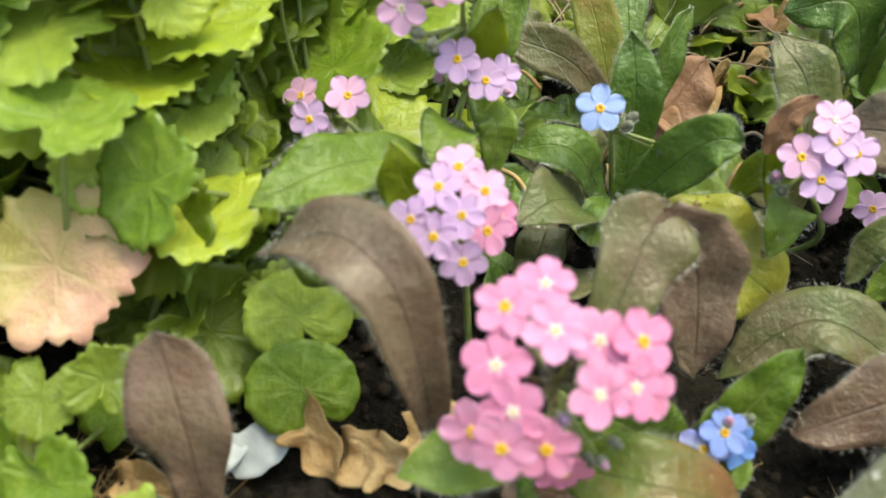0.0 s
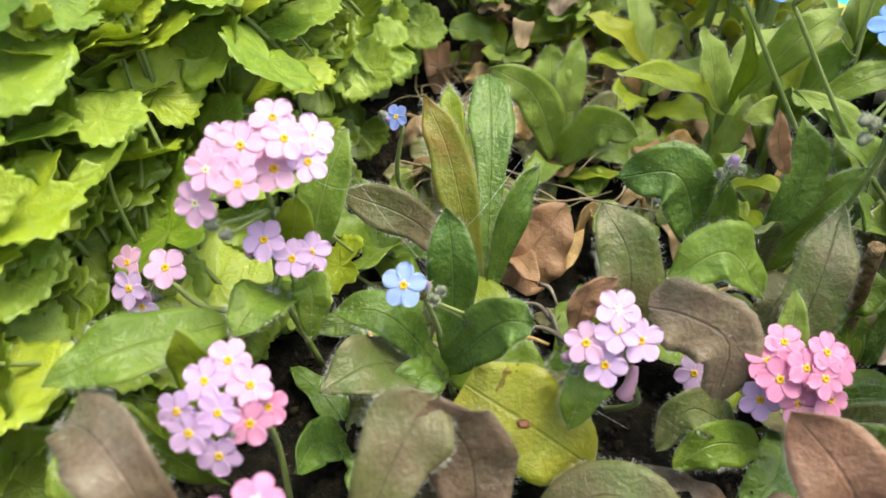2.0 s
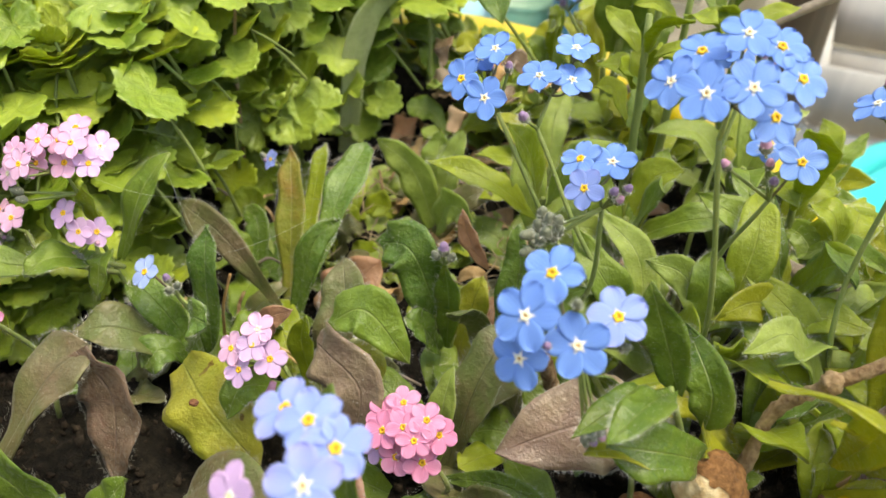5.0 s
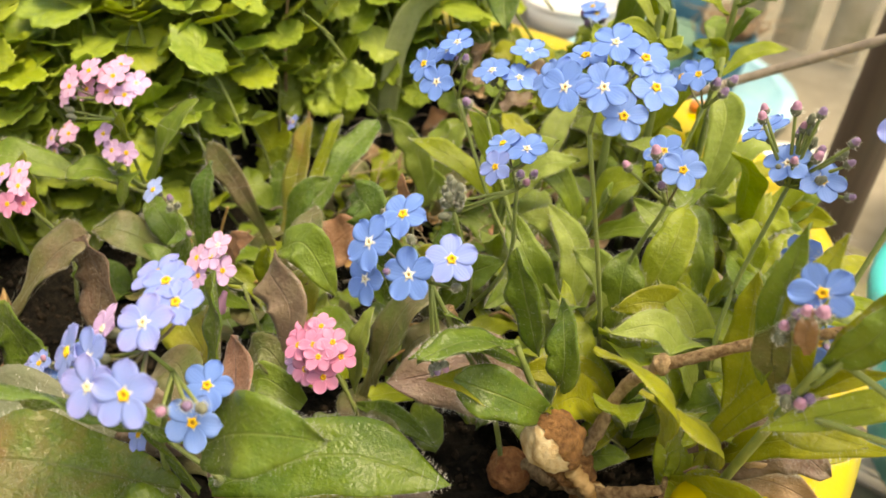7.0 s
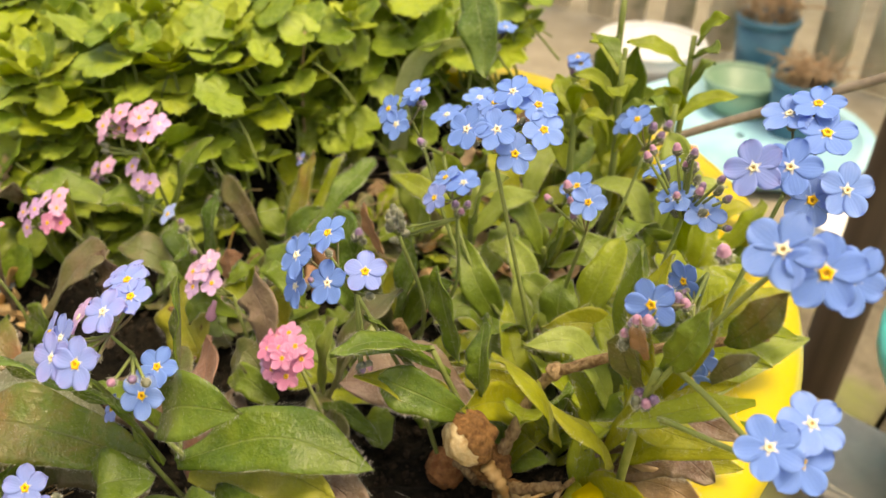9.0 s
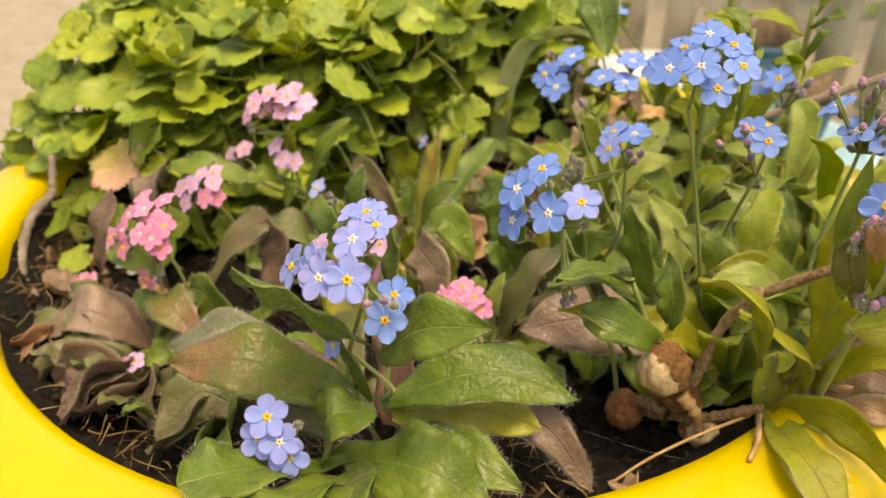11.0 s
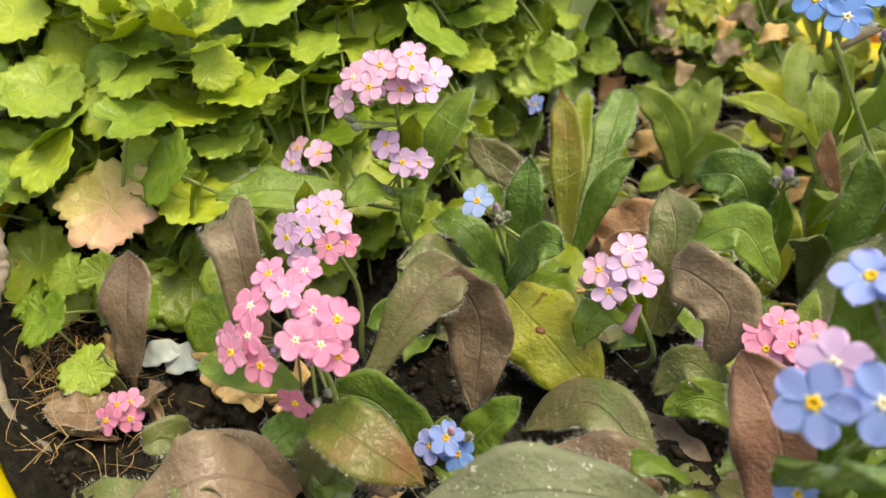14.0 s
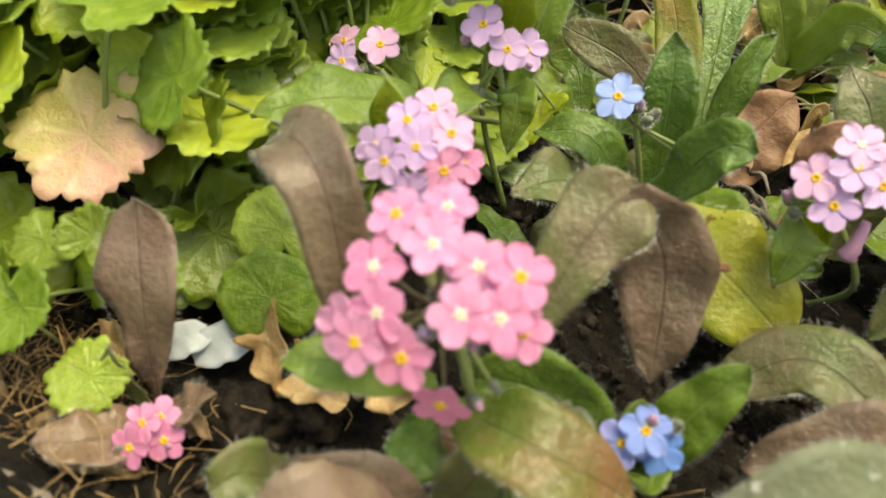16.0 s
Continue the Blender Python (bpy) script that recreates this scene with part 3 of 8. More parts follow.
def leaf_mesh(pts, width, shape="spoon", face=(0, -0.35, 1), roll=0.0, fold=0.18, wave=0.075, nu=16, nv=8, thick=0.0004, rng=random, twist=0.0, hair=True):
    """A long leaf along a curve; returns the blade and, if asked, the fringe of hairs on its edge."""
    C = curve_points(pts, nu)
    O = C[0].copy()
    bm = bmesh.new()
    uvl = bm.loops.layers.uv.new("UVMap")
    prof = SHAPES[shape]
    ph, fq = rng.uniform(0, 6), rng.uniform(2.0, 3.2)
    L = sum((b - a).length for a, b in zip(C, C[1:]))
    top, bot, edge = [], [], []
    prev = None
    for i, c in enumerate(C):
        u = i / (nu - 1)
        t = (C[min(i + 1, nu - 1)] - C[max(i - 1, 0)]).normalized()
        nrm = V(face) if prev is None else prev
        nrm = nrm - t * nrm.dot(t)
        if nrm.length < 0.15:
            nrm = nrm + V(0, -1, 0.2) - t * t.dot(V(0, -1, 0.2))
        nrm.normalize()
        prev = nrm.copy()
        nrm = Matrix.Rotation(radians(roll + twist * u), 3, t) @ nrm
        x = t.cross(nrm).normalized()
        w = width * 0.5 * prof(u) * (1 + 0.05 * math.sin(u * 17 + ph))
        ra, rb = [], []
        for j in range(nv + 1):
            s = -1 + 2 * j / nv
            h = fold * w * (abs(s) ** 1.4) + wave * width * abs(s) * math.sin(fq * u * 6.28 + ph + (1.3 if s > 0 else 0))
            h += 0.03 * width * math.sin(u * 23 + s * 5 + ph) * (1 - abs(s)) * (abs(s) > 0.1)
            p = c + x * (s * w) + nrm * h - O
            ra.append(bm.verts.new(p))
            rb.append(bm.verts.new(p - nrm * thick * (1 if abs(s) < 0.99 else 0.3) * (2.2 if abs(s) < 0.01 else 1)))
        top.append(ra)
        bot.append(rb)
        edge.append((C[i] - O - x * w + nrm * fold * w, -x, C[i] - O + x * w + nrm * fold * w, x, nrm, t, w))

    def quad(vs, us):
        try:
            f = bm.faces.new(vs)
        except ValueError:
            return
        for lp, q in zip(f.loops, us):
            lp[uvl].uv = q
    for i in range(nu - 1):
        for j in range(nv):
            q = [(i / (nu - 1), j / nv), ((i + 1) / (nu - 1), j / nv), ((i + 1) / (nu - 1), (j + 1) / nv), (i / (nu - 1), (j + 1) / nv)]
            quad((top[i][j], top[i][j + 1], top[i + 1][j + 1], top[i + 1][j]), (q[0], q[3], q[2], q[1]))
            quad((bot[i][j], bot[i + 1][j], bot[i + 1][j + 1], bot[i][j + 1]), (q[0], q[1], q[2], q[3]))
        quad((top[i][0], top[i + 1][0], bot[i + 1][0], bot[i][0]), ((0.5, 0),) * 4)
        quad((top[i][nv], bot[i][nv], bot[i + 1][nv], top[i + 1][nv]), ((0.5, 1),) * 4)
    hb = None
    if hair:
        hb = bmesh.new()
        for k in range(int(L / 0.00011)):
            u = rng.uniform(0.12, 0.995)
            i = u * (nu - 1)
            k0 = min(int(i), nu - 2)
            f = i - k0
            A, B = edge[k0], edge[k0 + 1]
            sgn = 0 if rng.random() < 0.5 else 2
            p = A[sgn].lerp(B[sgn], f)
            out = (A[sgn + 1] + A[4] * rng.uniform(-0.4, 0.7) + A[5] * rng.uniform(0.0, 0.7)).normalized()
            ln = rng.uniform(0.0005, 0.0013)
            sd = A[5] * 0.000013
            hb.faces.new([hb.verts.new(q) for q in (p - sd - out * 0.0001, p + sd - out * 0.0001, p + out * ln)])
        for k in range(int(L / 0.00012)):
            i = rng.randrange(2, nu - 1)
            A = edge[i]
            p = A[0].lerp(A[2], rng.random()) - A[4] * A[6] * fold * 0.5
            out = (A[4] + A[5] * rng.uniform(0.2, 1.2) + A[1] * rng.uniform(-0.6, 0.6)).normalized()
            sd = A[1] * 0.000010
            hb.faces.new([hb.verts.new(q) for q in (p - sd, p + sd, p + out * rng.uniform(0.0003, 0.0008))])
    return bm, hb, O


def leaf(parent, mat, pts, width, label="", name="leaf", **kw):
    bm, hb, O = leaf_mesh(pts, width, **kw)
    base = parent.location if parent else V(0, 0, 0)
    if parent:
        ob = part(name, bm, mat, parent, label, O - base)
    else:
        ob = None
        me = link_mesh(bm, name, mat)
        ob = new(name, me)
        ob.location = O
    if hb:
        part("hair", hb, M_HAIR, ob)
    return ob


# ---- forget-me-not flowers ----
def petals_mesh(R, seed, name, mat):
    rng = random.Random(seed)
    bm = bmesh.new()
    uvl = bm.loops.layers.uv.new("UVMap")
    steps = (0.0, 0.16, 0.32, 0.46, 0.60, 0.72, 0.83, 0.91, 0.965, 0.99, 1.0)
    ns, nw = len(steps), 6
    for k in range(5):
        a0 = 2 * math.pi * k / 5 + rng.uniform(-0.06, 0.06)
        tilt = rng.uniform(-0.02, 0.14)
        wide = rng.uniform(0.385, 0.435) * R
        lift = 0.012 * R * (k % 2) + 0.006 * R * k
        ca, sa = math.cos(a0), math.sin(a0)
        grid = []
        for i in range(ns):
            s = steps[i]
            r = R * (0.10 + 0.90 * s)
            hw = wide * (0.22 + 0.78 * math.sin(min(1, s / 0.58) * math.pi / 2)) if s < 0.58 else wide * math.sqrt(max(0.0, 1 - ((s - 0.58) / 0.425) ** 2))
            row = []
            for j in range(nw + 1):
                q = -1 + 2 * j / nw
                rr = r - 0.03 * R * q * q * s
                y = hw * q
                z = lift + tilt * R * s * s - 0.10 * R * s ** 3 + 0.09 * R * q * q * s + 0.030 * R * math.sin(3.4 * q + k * 2 + seed) * s
                row.append(bm.verts.new((rr * ca - y * sa, rr * sa + y * ca, z)))
            grid.append(row)
        low = [[bm.verts.new(v.co - V(0, 0, 0.022 * R)) for v in row] for row in grid]

        def face(vs, us):
            f = bm.faces.new(vs)
            for lp, w in zip(f.loops, us):
                lp[uvl].uv = w
        for i in range(ns - 1):
            for j in range(nw):
                us = ((steps[i], j / nw), (steps[i + 1], j / nw), (steps[i + 1], (j + 1) / nw), (steps[i], (j + 1) / nw))
                face((grid[i][j], grid[i + 1][j], grid[i + 1][j + 1], grid[i][j + 1]), us)
                face((low[i][j], low[i][j + 1], low[i + 1][j + 1], low[i + 1][j]), (us[0], us[3], us[2], us[1]))
            face((grid[i][0], low[i][0], low[i + 1][0], grid[i + 1][0]), ((0.8, 0.5),) * 4)
            face((grid[i][nw], grid[i + 1][nw], low[i + 1][nw], low[i][nw]), ((0.8, 0.5),) * 4)
    return link_mesh(bm, name, mat)


def eye_mesh(R, name, mats):
    """A raised ring of five bosses with a dark throat."""
    bm = bmesh.new()
    n, m = 20, 6
    rings = []
    for i in range(n):
        a = 2 * math.pi * i / n
        boss = 1 + 0.16 * math.cos(5 * a)
        rings.append([bm.verts.new(((0.155 * boss + 0.075 * math.cos(b)) * R * math.cos(a), (0.155 * boss + 0.075 * math.cos(b)) * R * math.sin(a), (0.075 + 0.07 * math.sin(b)) * R)) for b in [2 * math.pi * j / m for j in range(m)]])
    for i in range(n):
        A, B = rings[i], rings[(i + 1) % n]
        for j in range(m):
            bm.faces.new((A[j], B[j], B[(j + 1) % m], A[(j + 1) % m]))
    mid = [bm.verts.new((0.085 * R * math.cos(2 * math.pi * i / 10), 0.085 * R * math.sin(2 * math.pi * i / 10), 0.05 * R)) for i in range(10)]
    f = bm.faces.new(mid)
    f.material_index = 1
    return link_mesh(bm, name, mats)


def calyx_mesh(R):
    bm = bmesh.new()
    rings = []
    n = 10
    for z, r in ((-0.75, 0.05), (-0.62, 0.16), (-0.40, 0.21), (-0.15, 0.20), (-0.03, 0.15)):
        rings.append([bm.verts.new((r * R * math.cos(2 * math.pi * i / n) * (1.15 if i % 2 and z > -0.3 else 1), r * R * math.sin(2 * math.pi * i / n) * (1.15 if i % 2 and z > -0.3 else 1), z * R)) for i in range(n)])
    for A, B in zip(rings, rings[1:]):
        for i in range(n):
            bm.faces.new((A[i], A[(i + 1) % n], B[(i + 1) % n], B[i]))
    return link_mesh(bm, "calyx", M_CALYX)


FLOWER_R = 0.0047
PETALS = {k: [petals_mesh(1.0, s, "flower_" + k, mm) for s in (1, 2, 3, 4)] for k, mm in
          (("blue", M_BLUE), ("bluelilac", M_BLUE_LILAC), ("sky", M_SKY), ("lilac", M_LILAC), ("pale", M_PALE), ("pink", M_PINK))}
EYES = {"y": eye_mesh(0.78, "eye_yellow", [M_EYE, M_THROAT]), "w": eye_mesh(0.66, "eye_pale", [M_EYE_PALE, M_THROAT])}
CALYX = calyx_mesh(1.0)


def bud_mesh(mat, name, hairs=70):
    """A closed bud in its calyx, bristly below, ribbed above."""
    rng = random.Random(name)
    bm = bmesh.new()
    prof = ((-1.0, 0.22), (-0.75, 0.52), (-0.3, 0.68), (0.1, 0.60), (0.3, 0.50), (0.6, 0.48), (0.85, 0.33), (1.0, 0.1))
    n = 10
    rings = [[bm.verts.new((r * (1 + 0.10 * (i % 2)) * math.cos(2 * math.pi * i / n + z), r * (1 + 0.10 * (i % 2)) * math.sin(2 * math.pi * i / n + z), z)) for i in range(n)] for z, r in prof]
    for k, (A, B) in enumerate(zip(rings, rings[1:])):
        for i in range(n):
            f = bm.faces.new((A[i], A[(i + 1) % n], B[(i + 1) % n], B[i]))
            f.material_index = 1 if k >= 3 else 0
    bm.faces.new(rings[-1]).material_index = 1
    for k in range(hairs):
        a, z = rng.uniform(0, 6.28), rng.uniform(-0.9, 0.25)
        d = V(math.cos(a), math.sin(a), rng.uniform(-0.1, 0.9)).normalized()
        p = V(math.cos(a), math.sin(a), 0) * 0.58 + V(0, 0, z)
        w = V(-math.sin(a), math.cos(a), 0) * 0.022
        bm.faces.new([bm.verts.new(q) for q in (p - w, p + w, p + d * rng.uniform(0.35, 0.7))]).material_index = 2
    return link_mesh(bm, name, [M_CALYX, mat, M_HAIR])


BUDS = {"purple": bud_mesh(M_BUD, "bud_purple"), "pink": bud_mesh(M_BUD_PINK, "bud_pink"), "grey": bud_mesh(M_CALYX, "bud_grey")}


def aim(p, n, size, spin):
    q = V(n).normalized().to_track_quat("Z", "Y").to_matrix().to_4x4()
    return Matrix.Translation(p) @ q @ Matrix.Rotation(spin, 4, 'Z') @ Matrix.Scale(size, 4)


def cyme(plant, foot, heart, blooms, colours, eyes, rng, size=1.0, lean=(0, -0.5, 0.8), spread=1.0, buds=(), stem=True, stem_mat=None, thick=0.0006, fill=1.0):
    """A head of flowers: blooms are the flowers' eyes, heart the point under them where their stalks meet."""
    base = plant.location
    heart = V(heart)
    if stem:
        mid = (V(foot) + heart) * 0.5 + V(rng.uniform(-1, 1), rng.uniform(-1, 1), 0) * 0.006
        bm = tube([V(foot) - base, mid - base, heart - base], thick, thick * 0.75, 14, 8)
        st = part("stem", bm, stem_mat or M_STEM, plant)
        hb = bmesh.new()
        C = curve_points([V(foot) - base, mid - base, heart - base], 60)
        for i in range(420):
            c = C[rng.randrange(1, 60)]
            d = V(rng.gauss(0, 1), rng.gauss(0, 1), rng.gauss(0.2, 0.4)).normalized()
            s = d.cross(V(0.2, 0.1, 1)).normalized() * 0.000008
            a = c + d * thick * 0.8
            hb.faces.new([hb.verts.new(q) for q in (a - s, a + s, a + d * rng.uniform(0.0005, 0.0011))])
        part("hair", hb, M_HAIR, st)
    core = heart
    if len(blooms) > 2:
        core = heart.lerp(sum((V(q) for q in blooms), V(0, 0, 0)) / len(blooms), 0.55)
        part("branch", tube([heart - base, heart.lerp(core, 0.5) - base, core - base], thick * 0.7, thick * 0.5, 6, 7), stem_mat or M_STEM, plant)
        for k in range(max(3, len(blooms) // 2)):
            q = core.lerp(V(rng.choice(blooms)), rng.uniform(0.35, 0.8)) + V(rng.uniform(-1, 1), rng.uniform(-1, 1), rng.uniform(-1, 0.2)) * 0.0022
            kind = rng.choice(("grey", "pink" if colours[0] in ("pink", "pale", "lilac") else "purple"))
            sz = rng.uniform(0.0009, 0.0013) * max(0.8, size)
            part("bud", BUDS[kind], None, plant, at=aim(q - base, (q - heart).normalized() + V(0, -0.2, 0.3), sz, rng.uniform(0, 6)))
            part("pedicel", tube([core - base, q - base], 0.00028, 0.00022, 4, 5), M_STEM, plant)
    blooms = [V(q) for q in blooms]
    if len(blooms) > 3:
        given = len(blooms)
        for k in range(60):
            w = [rng.random() + 0.05 for _ in range(3)]
            q = sum((b * x for b, x in zip(rng.sample(blooms[:given], 3), w)), V(0, 0, 0)) / sum(w)
            q = heart + (q - heart) * rng.uniform(0.98, 1.10)
            if min((q - b).length for b in blooms) > FLOWER_R * size * 1.15 and len(blooms) < given * fill:
                blooms.append(q)
    for i, p in enumerate(blooms):
        d = p - heart
        n = (d.normalized() * spread + V(lean)).normalized()
        c = colours[i % len(colours)]
        R = FLOWER_R * size * rng.uniform(0.93, 1.07)
        fl = part("flower", rng.choice(PETALS[c]), None, plant, at=aim(p - base, n, R, rng.uniform(0, 6.28)))
        part("eye", EYES[eyes[i % len(eyes)]], None, fl)
        part("calyx", CALYX, None, fl)
        b = p - n * R * 0.7
        part("pedicel", tube([core - base, core.lerp(b, 0.55) - V(0, 0, 0.0006) - base, b - base], 0.0003, 0.00024, 7, 5), M_STEM_RED, plant)
    for p, kind, s in buds:
        p = V(p)
        d = (p - heart)
        n = (d.normalized() + V(0, 0, 0.3)).normalized()
        part("bud", BUDS[kind], None, plant, at=aim(p - base, n, s, rng.uniform(0, 6)))
        part("pedicel", tube([heart - base, p - n * s - base], 0.0004, 0.0003, 4, 5), M_STEM, plant)


# ---- pot, soil and surroundings ----
POT_C, POT_R, RIM_Z, GROUND_Z = V(0.0362, 0.1329, 0), 0.133, 0.0185, -0.15


def lathe(profile, n=128, centre=(0, 0)):
    bm = bmesh.new()
    rings = [[bm.verts.new((centre[0] + r * math.cos(2 * math.pi * i / n), centre[1] + r * math.sin(2 * math.pi * i / n), z)) for i in range(n)] for r, z in profile]
    for A, B in zip(rings, rings[1:]):
        for i in range(n):
            bm.faces.new((A[i], A[(i + 1) % n], B[(i + 1) % n], B[i]))
    return bm, rings


pot = thing("flower_pot", "glossy yellow plastic bowl planter full of soil and flowers", "flower pot", (POT_C.x, POT_C.y, GROUND_Z))
o = -GROUND_Z
prof = [(0.02, 0.012), (0.092, 0.012), (0.100, 0.020), (0.1298, o - 0.006), (0.1300, o + 0.010), (0.1304, o + 0.0145), (0.1318, o + 0.0175), (0.1348, o + 0.0190),
        (0.1400, o + 0.0195), (0.1500, o + 0.0183), (0.1555, o + 0.0158), (0.1582, o + 0.0105), (0.1574, o + 0.0050), (0.1555, o + 0.0030), (0.1510, o + 0.0020),
        (0.1490, o - 0.003), (0.1440, o - 0.03), (0.104, 0.008), (0.100, 0.0), (0.02, 0.0)]
bm, rings = lathe(prof[:5])
bm.faces.new(rings[0])
part("inner_wall", bm, M_POT, pot)
bm, rings = lathe(prof[4:16])
part("rim", bm, M_POT, pot)
bm, rings = lathe(prof[15:])
bm.faces.new(rings[-1][::-1])
part("outer_wall", bm, M_POT, pot)

# soil: a bumpy disc
rng = random.Random(11)
bm = bmesh.new()
rings = []
nr, na = 60, 150
for i in range(1, nr + 1):
    r = 0.1300 * (i / nr) ** 0.8
    row = []
    for k in range(na):
        a = 2 * math.pi * k / na
        x, y = r * math.cos(a), r * math.sin(a)
        z = 0.006 * noise.noise((x * 45, y * 45, 0)) + 0.0026 * noise.noise((x * 190, y * 190, 3)) + 0.0014 * noise.noise((x * 480, y * 480, 7))
        z += 0.015 * max(0.0, (r - 0.108) / 0.0208) ** 1.6
        row.append(bm.verts.new((x, y, z - 0.004)))
    rings.append(row)
for A, B in zip(rings, rings[1:]):
    for i in range(na):
        bm.faces.new((A[i], A[(i + 1) % na], B[(i + 1) % na], B[i]))
bm.faces.new(rings[0])
soil = solo("soil", bm, M_SOIL, "dark crumbly potting soil with bits of bark inside the bowl", "soil", (POT_C.x, POT_C.y, 0), kind="stuff")

bm = bmesh.new()
for k in range(9000):
    a, r = rng.uniform(0, 6.28), 0.126 * math.sqrt(rng.random())
    x, y = r * math.cos(a), r * math.sin(a)
    s = rng.choice((0.0002, 0.0003, 0.0003, 0.0004, 0.0005, 0.0006, 0.0009, 0.0013))
    z = 0.006 * noise.noise((x * 45, y * 45, 0)) - 0.004 + s * 0.4 + 0.015 * max(0.0, (r - 0.108) / 0.0208) ** 1.6
    q = Euler((rng.uniform(0, 6), rng.uniform(0, 6), rng.uniform(0, 6))).to_matrix()
    vs = [bm.verts.new(V(x, y, z) + q @ (V(v) * s * rng.uniform(0.7, 1.3))) for v in ((1.4, 0, 0), (-1.4, 0, 0), (0, 1, 0), (0, -1, 0), (0, 0, 0.8), (0, 0, -0.8))]
    for f in ((0, 2, 4), (2, 1, 4), (1, 3, 4), (3, 0, 4), (2, 0, 5), (1, 2, 5), (3, 1, 5), (0, 3, 5)):
        bm.faces.new([vs[i] for i in f])
solo("soil_crumbs", bm, M_CRUMB, "loose dark crumbs and chips on the soil", "soil crumbs", (POT_C.x, POT_C.y, 0), kind="stuff")


# ---- weathered boards, fence and garden things behind ----
def wood_material(name, c1, c2, c3, moss=0.0):
    m, nt, b = material(name, 0.75, 0.25)
    ob = coords(nt)
    mp = nd(nt, "ShaderNodeMapping")
    mp.inputs["Scale"].default_value = (60, 60, 3)
    nt.links.new(ob, mp.inputs["Vector"])
    g = noise_tex(nt, mp.outputs[0], 1.0, 6, 0.65, 0.4)
    f = val(nt, 'MULTIPLY_ADD', val(nt, 'SUBTRACT', g, 0.5), 2.6, 0.5, clamp=True)
    col = mix(nt, f, c1, c2)
    st = val(nt, 'MULTIPLY', val(nt, 'SUBTRACT', noise_tex(nt, ob, 9, 4), 0.5), 3, clamp=True)
    col = mix(nt, st, col, c3)
    if moss:
        mo = val(nt, 'MULTIPLY', val(nt, 'SUBTRACT', noise_tex(nt, ob, 14, 4), 0.62 - moss), 5, clamp=True)
        col = mix(nt, val(nt, 'MULTIPLY', mo, 0.8), col, (0.20, 0.24, 0.05))
    nt.links.new(col, b.inputs["Base Color"])
    bump(nt, b, g, 0.5, 0.002)
    return m


M_BOARD = wood_material("board_weathered", (0.10, 0.085, 0.055), (0.21, 0.175, 0.12), (0.15, 0.14, 0.085), moss=0.08)
M_FENCE = wood_material("fence_whitewashed", (0.62, 0.57, 0.45), (0.85, 0.80, 0.68), (0.52, 0.46, 0.33), moss=0.08)
M_POST = wood_material("post_dark", (0.07, 0.045, 0.03), (0.13, 0.09, 0.06), (0.10, 0.07, 0.05))
M_LEDGE = wood_material("ledge_grey", (0.42, 0.40, 0.37), (0.58, 0.55, 0.50), (0.36, 0.34, 0.30))
M_BLUE_POT = plain("glazed_blue", (0.03, 0.11, 0.17), (0.06, 0.18, 0.25), 0.3, 30)
M_GREEN_POT = plain("glazed_green", (0.16, 0.30, 0.20), (0.26, 0.40, 0.28), 0.35, 30)
M_TEAL = plain("teal_plastic", (0.02, 0.42, 0.42), (0.04, 0.50, 0.48), 0.35, 30)
M_WATER = plain("pale_blue_plastic", (0.30, 0.62, 0.72), (0.45, 0.72, 0.80), 0.2, 20)
M_CLOTH = plain("white_plastic", (0.72, 0.72, 0.70), (0.82, 0.82, 0.80), 0.4, 20)
M_ORANGE = plain("orange_plastic", (0.75, 0.22, 0.05), (0.8, 0.28, 0.06), 0.4, 60)
M_GROUND = plain("paving", (0.24, 0.21, 0.155), (0.34, 0.30, 0.225), 0.8, 25, 0.2, 0.5, 0.003)
M_HOUSE = plain("house_render", (0.55, 0.52, 0.46), (0.66, 0.63, 0.56), 0.85, 12, 0.2, 0.4, 0.002)


def box_bm(x, y, z, bevel=0.0):
    bm = bmesh.new()
    bmesh.ops.create_cube(bm, size=1.0)
    for v in bm.verts:
        v.co = V(v.co.x * x, v.co.y * y, v.co.z * z)
    if bevel:
        bmesh.ops.bevel(bm, geom=bm.edges[:], offset=bevel, segments=2, affect='EDGES')
    return bm


bm = bmesh.new()
bmesh.ops.create_grid(bm, x_segments=8, y_segments=8, size=60)
GZ = -0.36
solo("ground", bm, M_GROUND, "pale paved yard behind and below the planter", "ground", (0, 0, GZ), kind="structure")

# the low bench that carries the bowl: slats along x, the last one pale grey
bench = thing("bench", "low weathered slatted bench under the bowl", "bench", (0.05, 0.12, GZ))
slat = link_mesh(box_bm(1.1, 0.068, 0.018, 0.002), "slat", M_BOARD)
for i in range(-3, 3):
    part("slat", slat, None, bench, at=(0, i * 0.076, -0.159 - GZ))
part("slat", box_bm(1.1, 0.055, 0.018, 0.002), M_LEDGE, bench, "pale grey slat", at=(0, 0.222, -0.159 - GZ))
for sx in (-0.45, 0.45):
    for sy in (-0.2, 0.2):
        part("leg", box_bm(0.04, 0.04, -0.168 - GZ, 0.002), M_BOARD, bench, at=(sx, sy, (-0.168 - GZ) / 2))

# lower step of brown boards running away behind the bench
step = thing("board_step", "brown weathered board platform behind the bench", "platform", (0.15, 0.50, GZ))
plank = link_mesh(box_bm(0.060, 0.22, 0.018, 0.002), "plank", M_BOARD)
for i in range(-3, 7):
    part("plank", plank, None, step, at=Matrix.Translation((i * 0.064, 0, 0.13)))
for sy in (-0.09, 0.09):
    part("beam", box_bm(0.62, 0.03, 0.121, 0.002), M_BOARD, step, at=(0.1, sy, 0.0605))

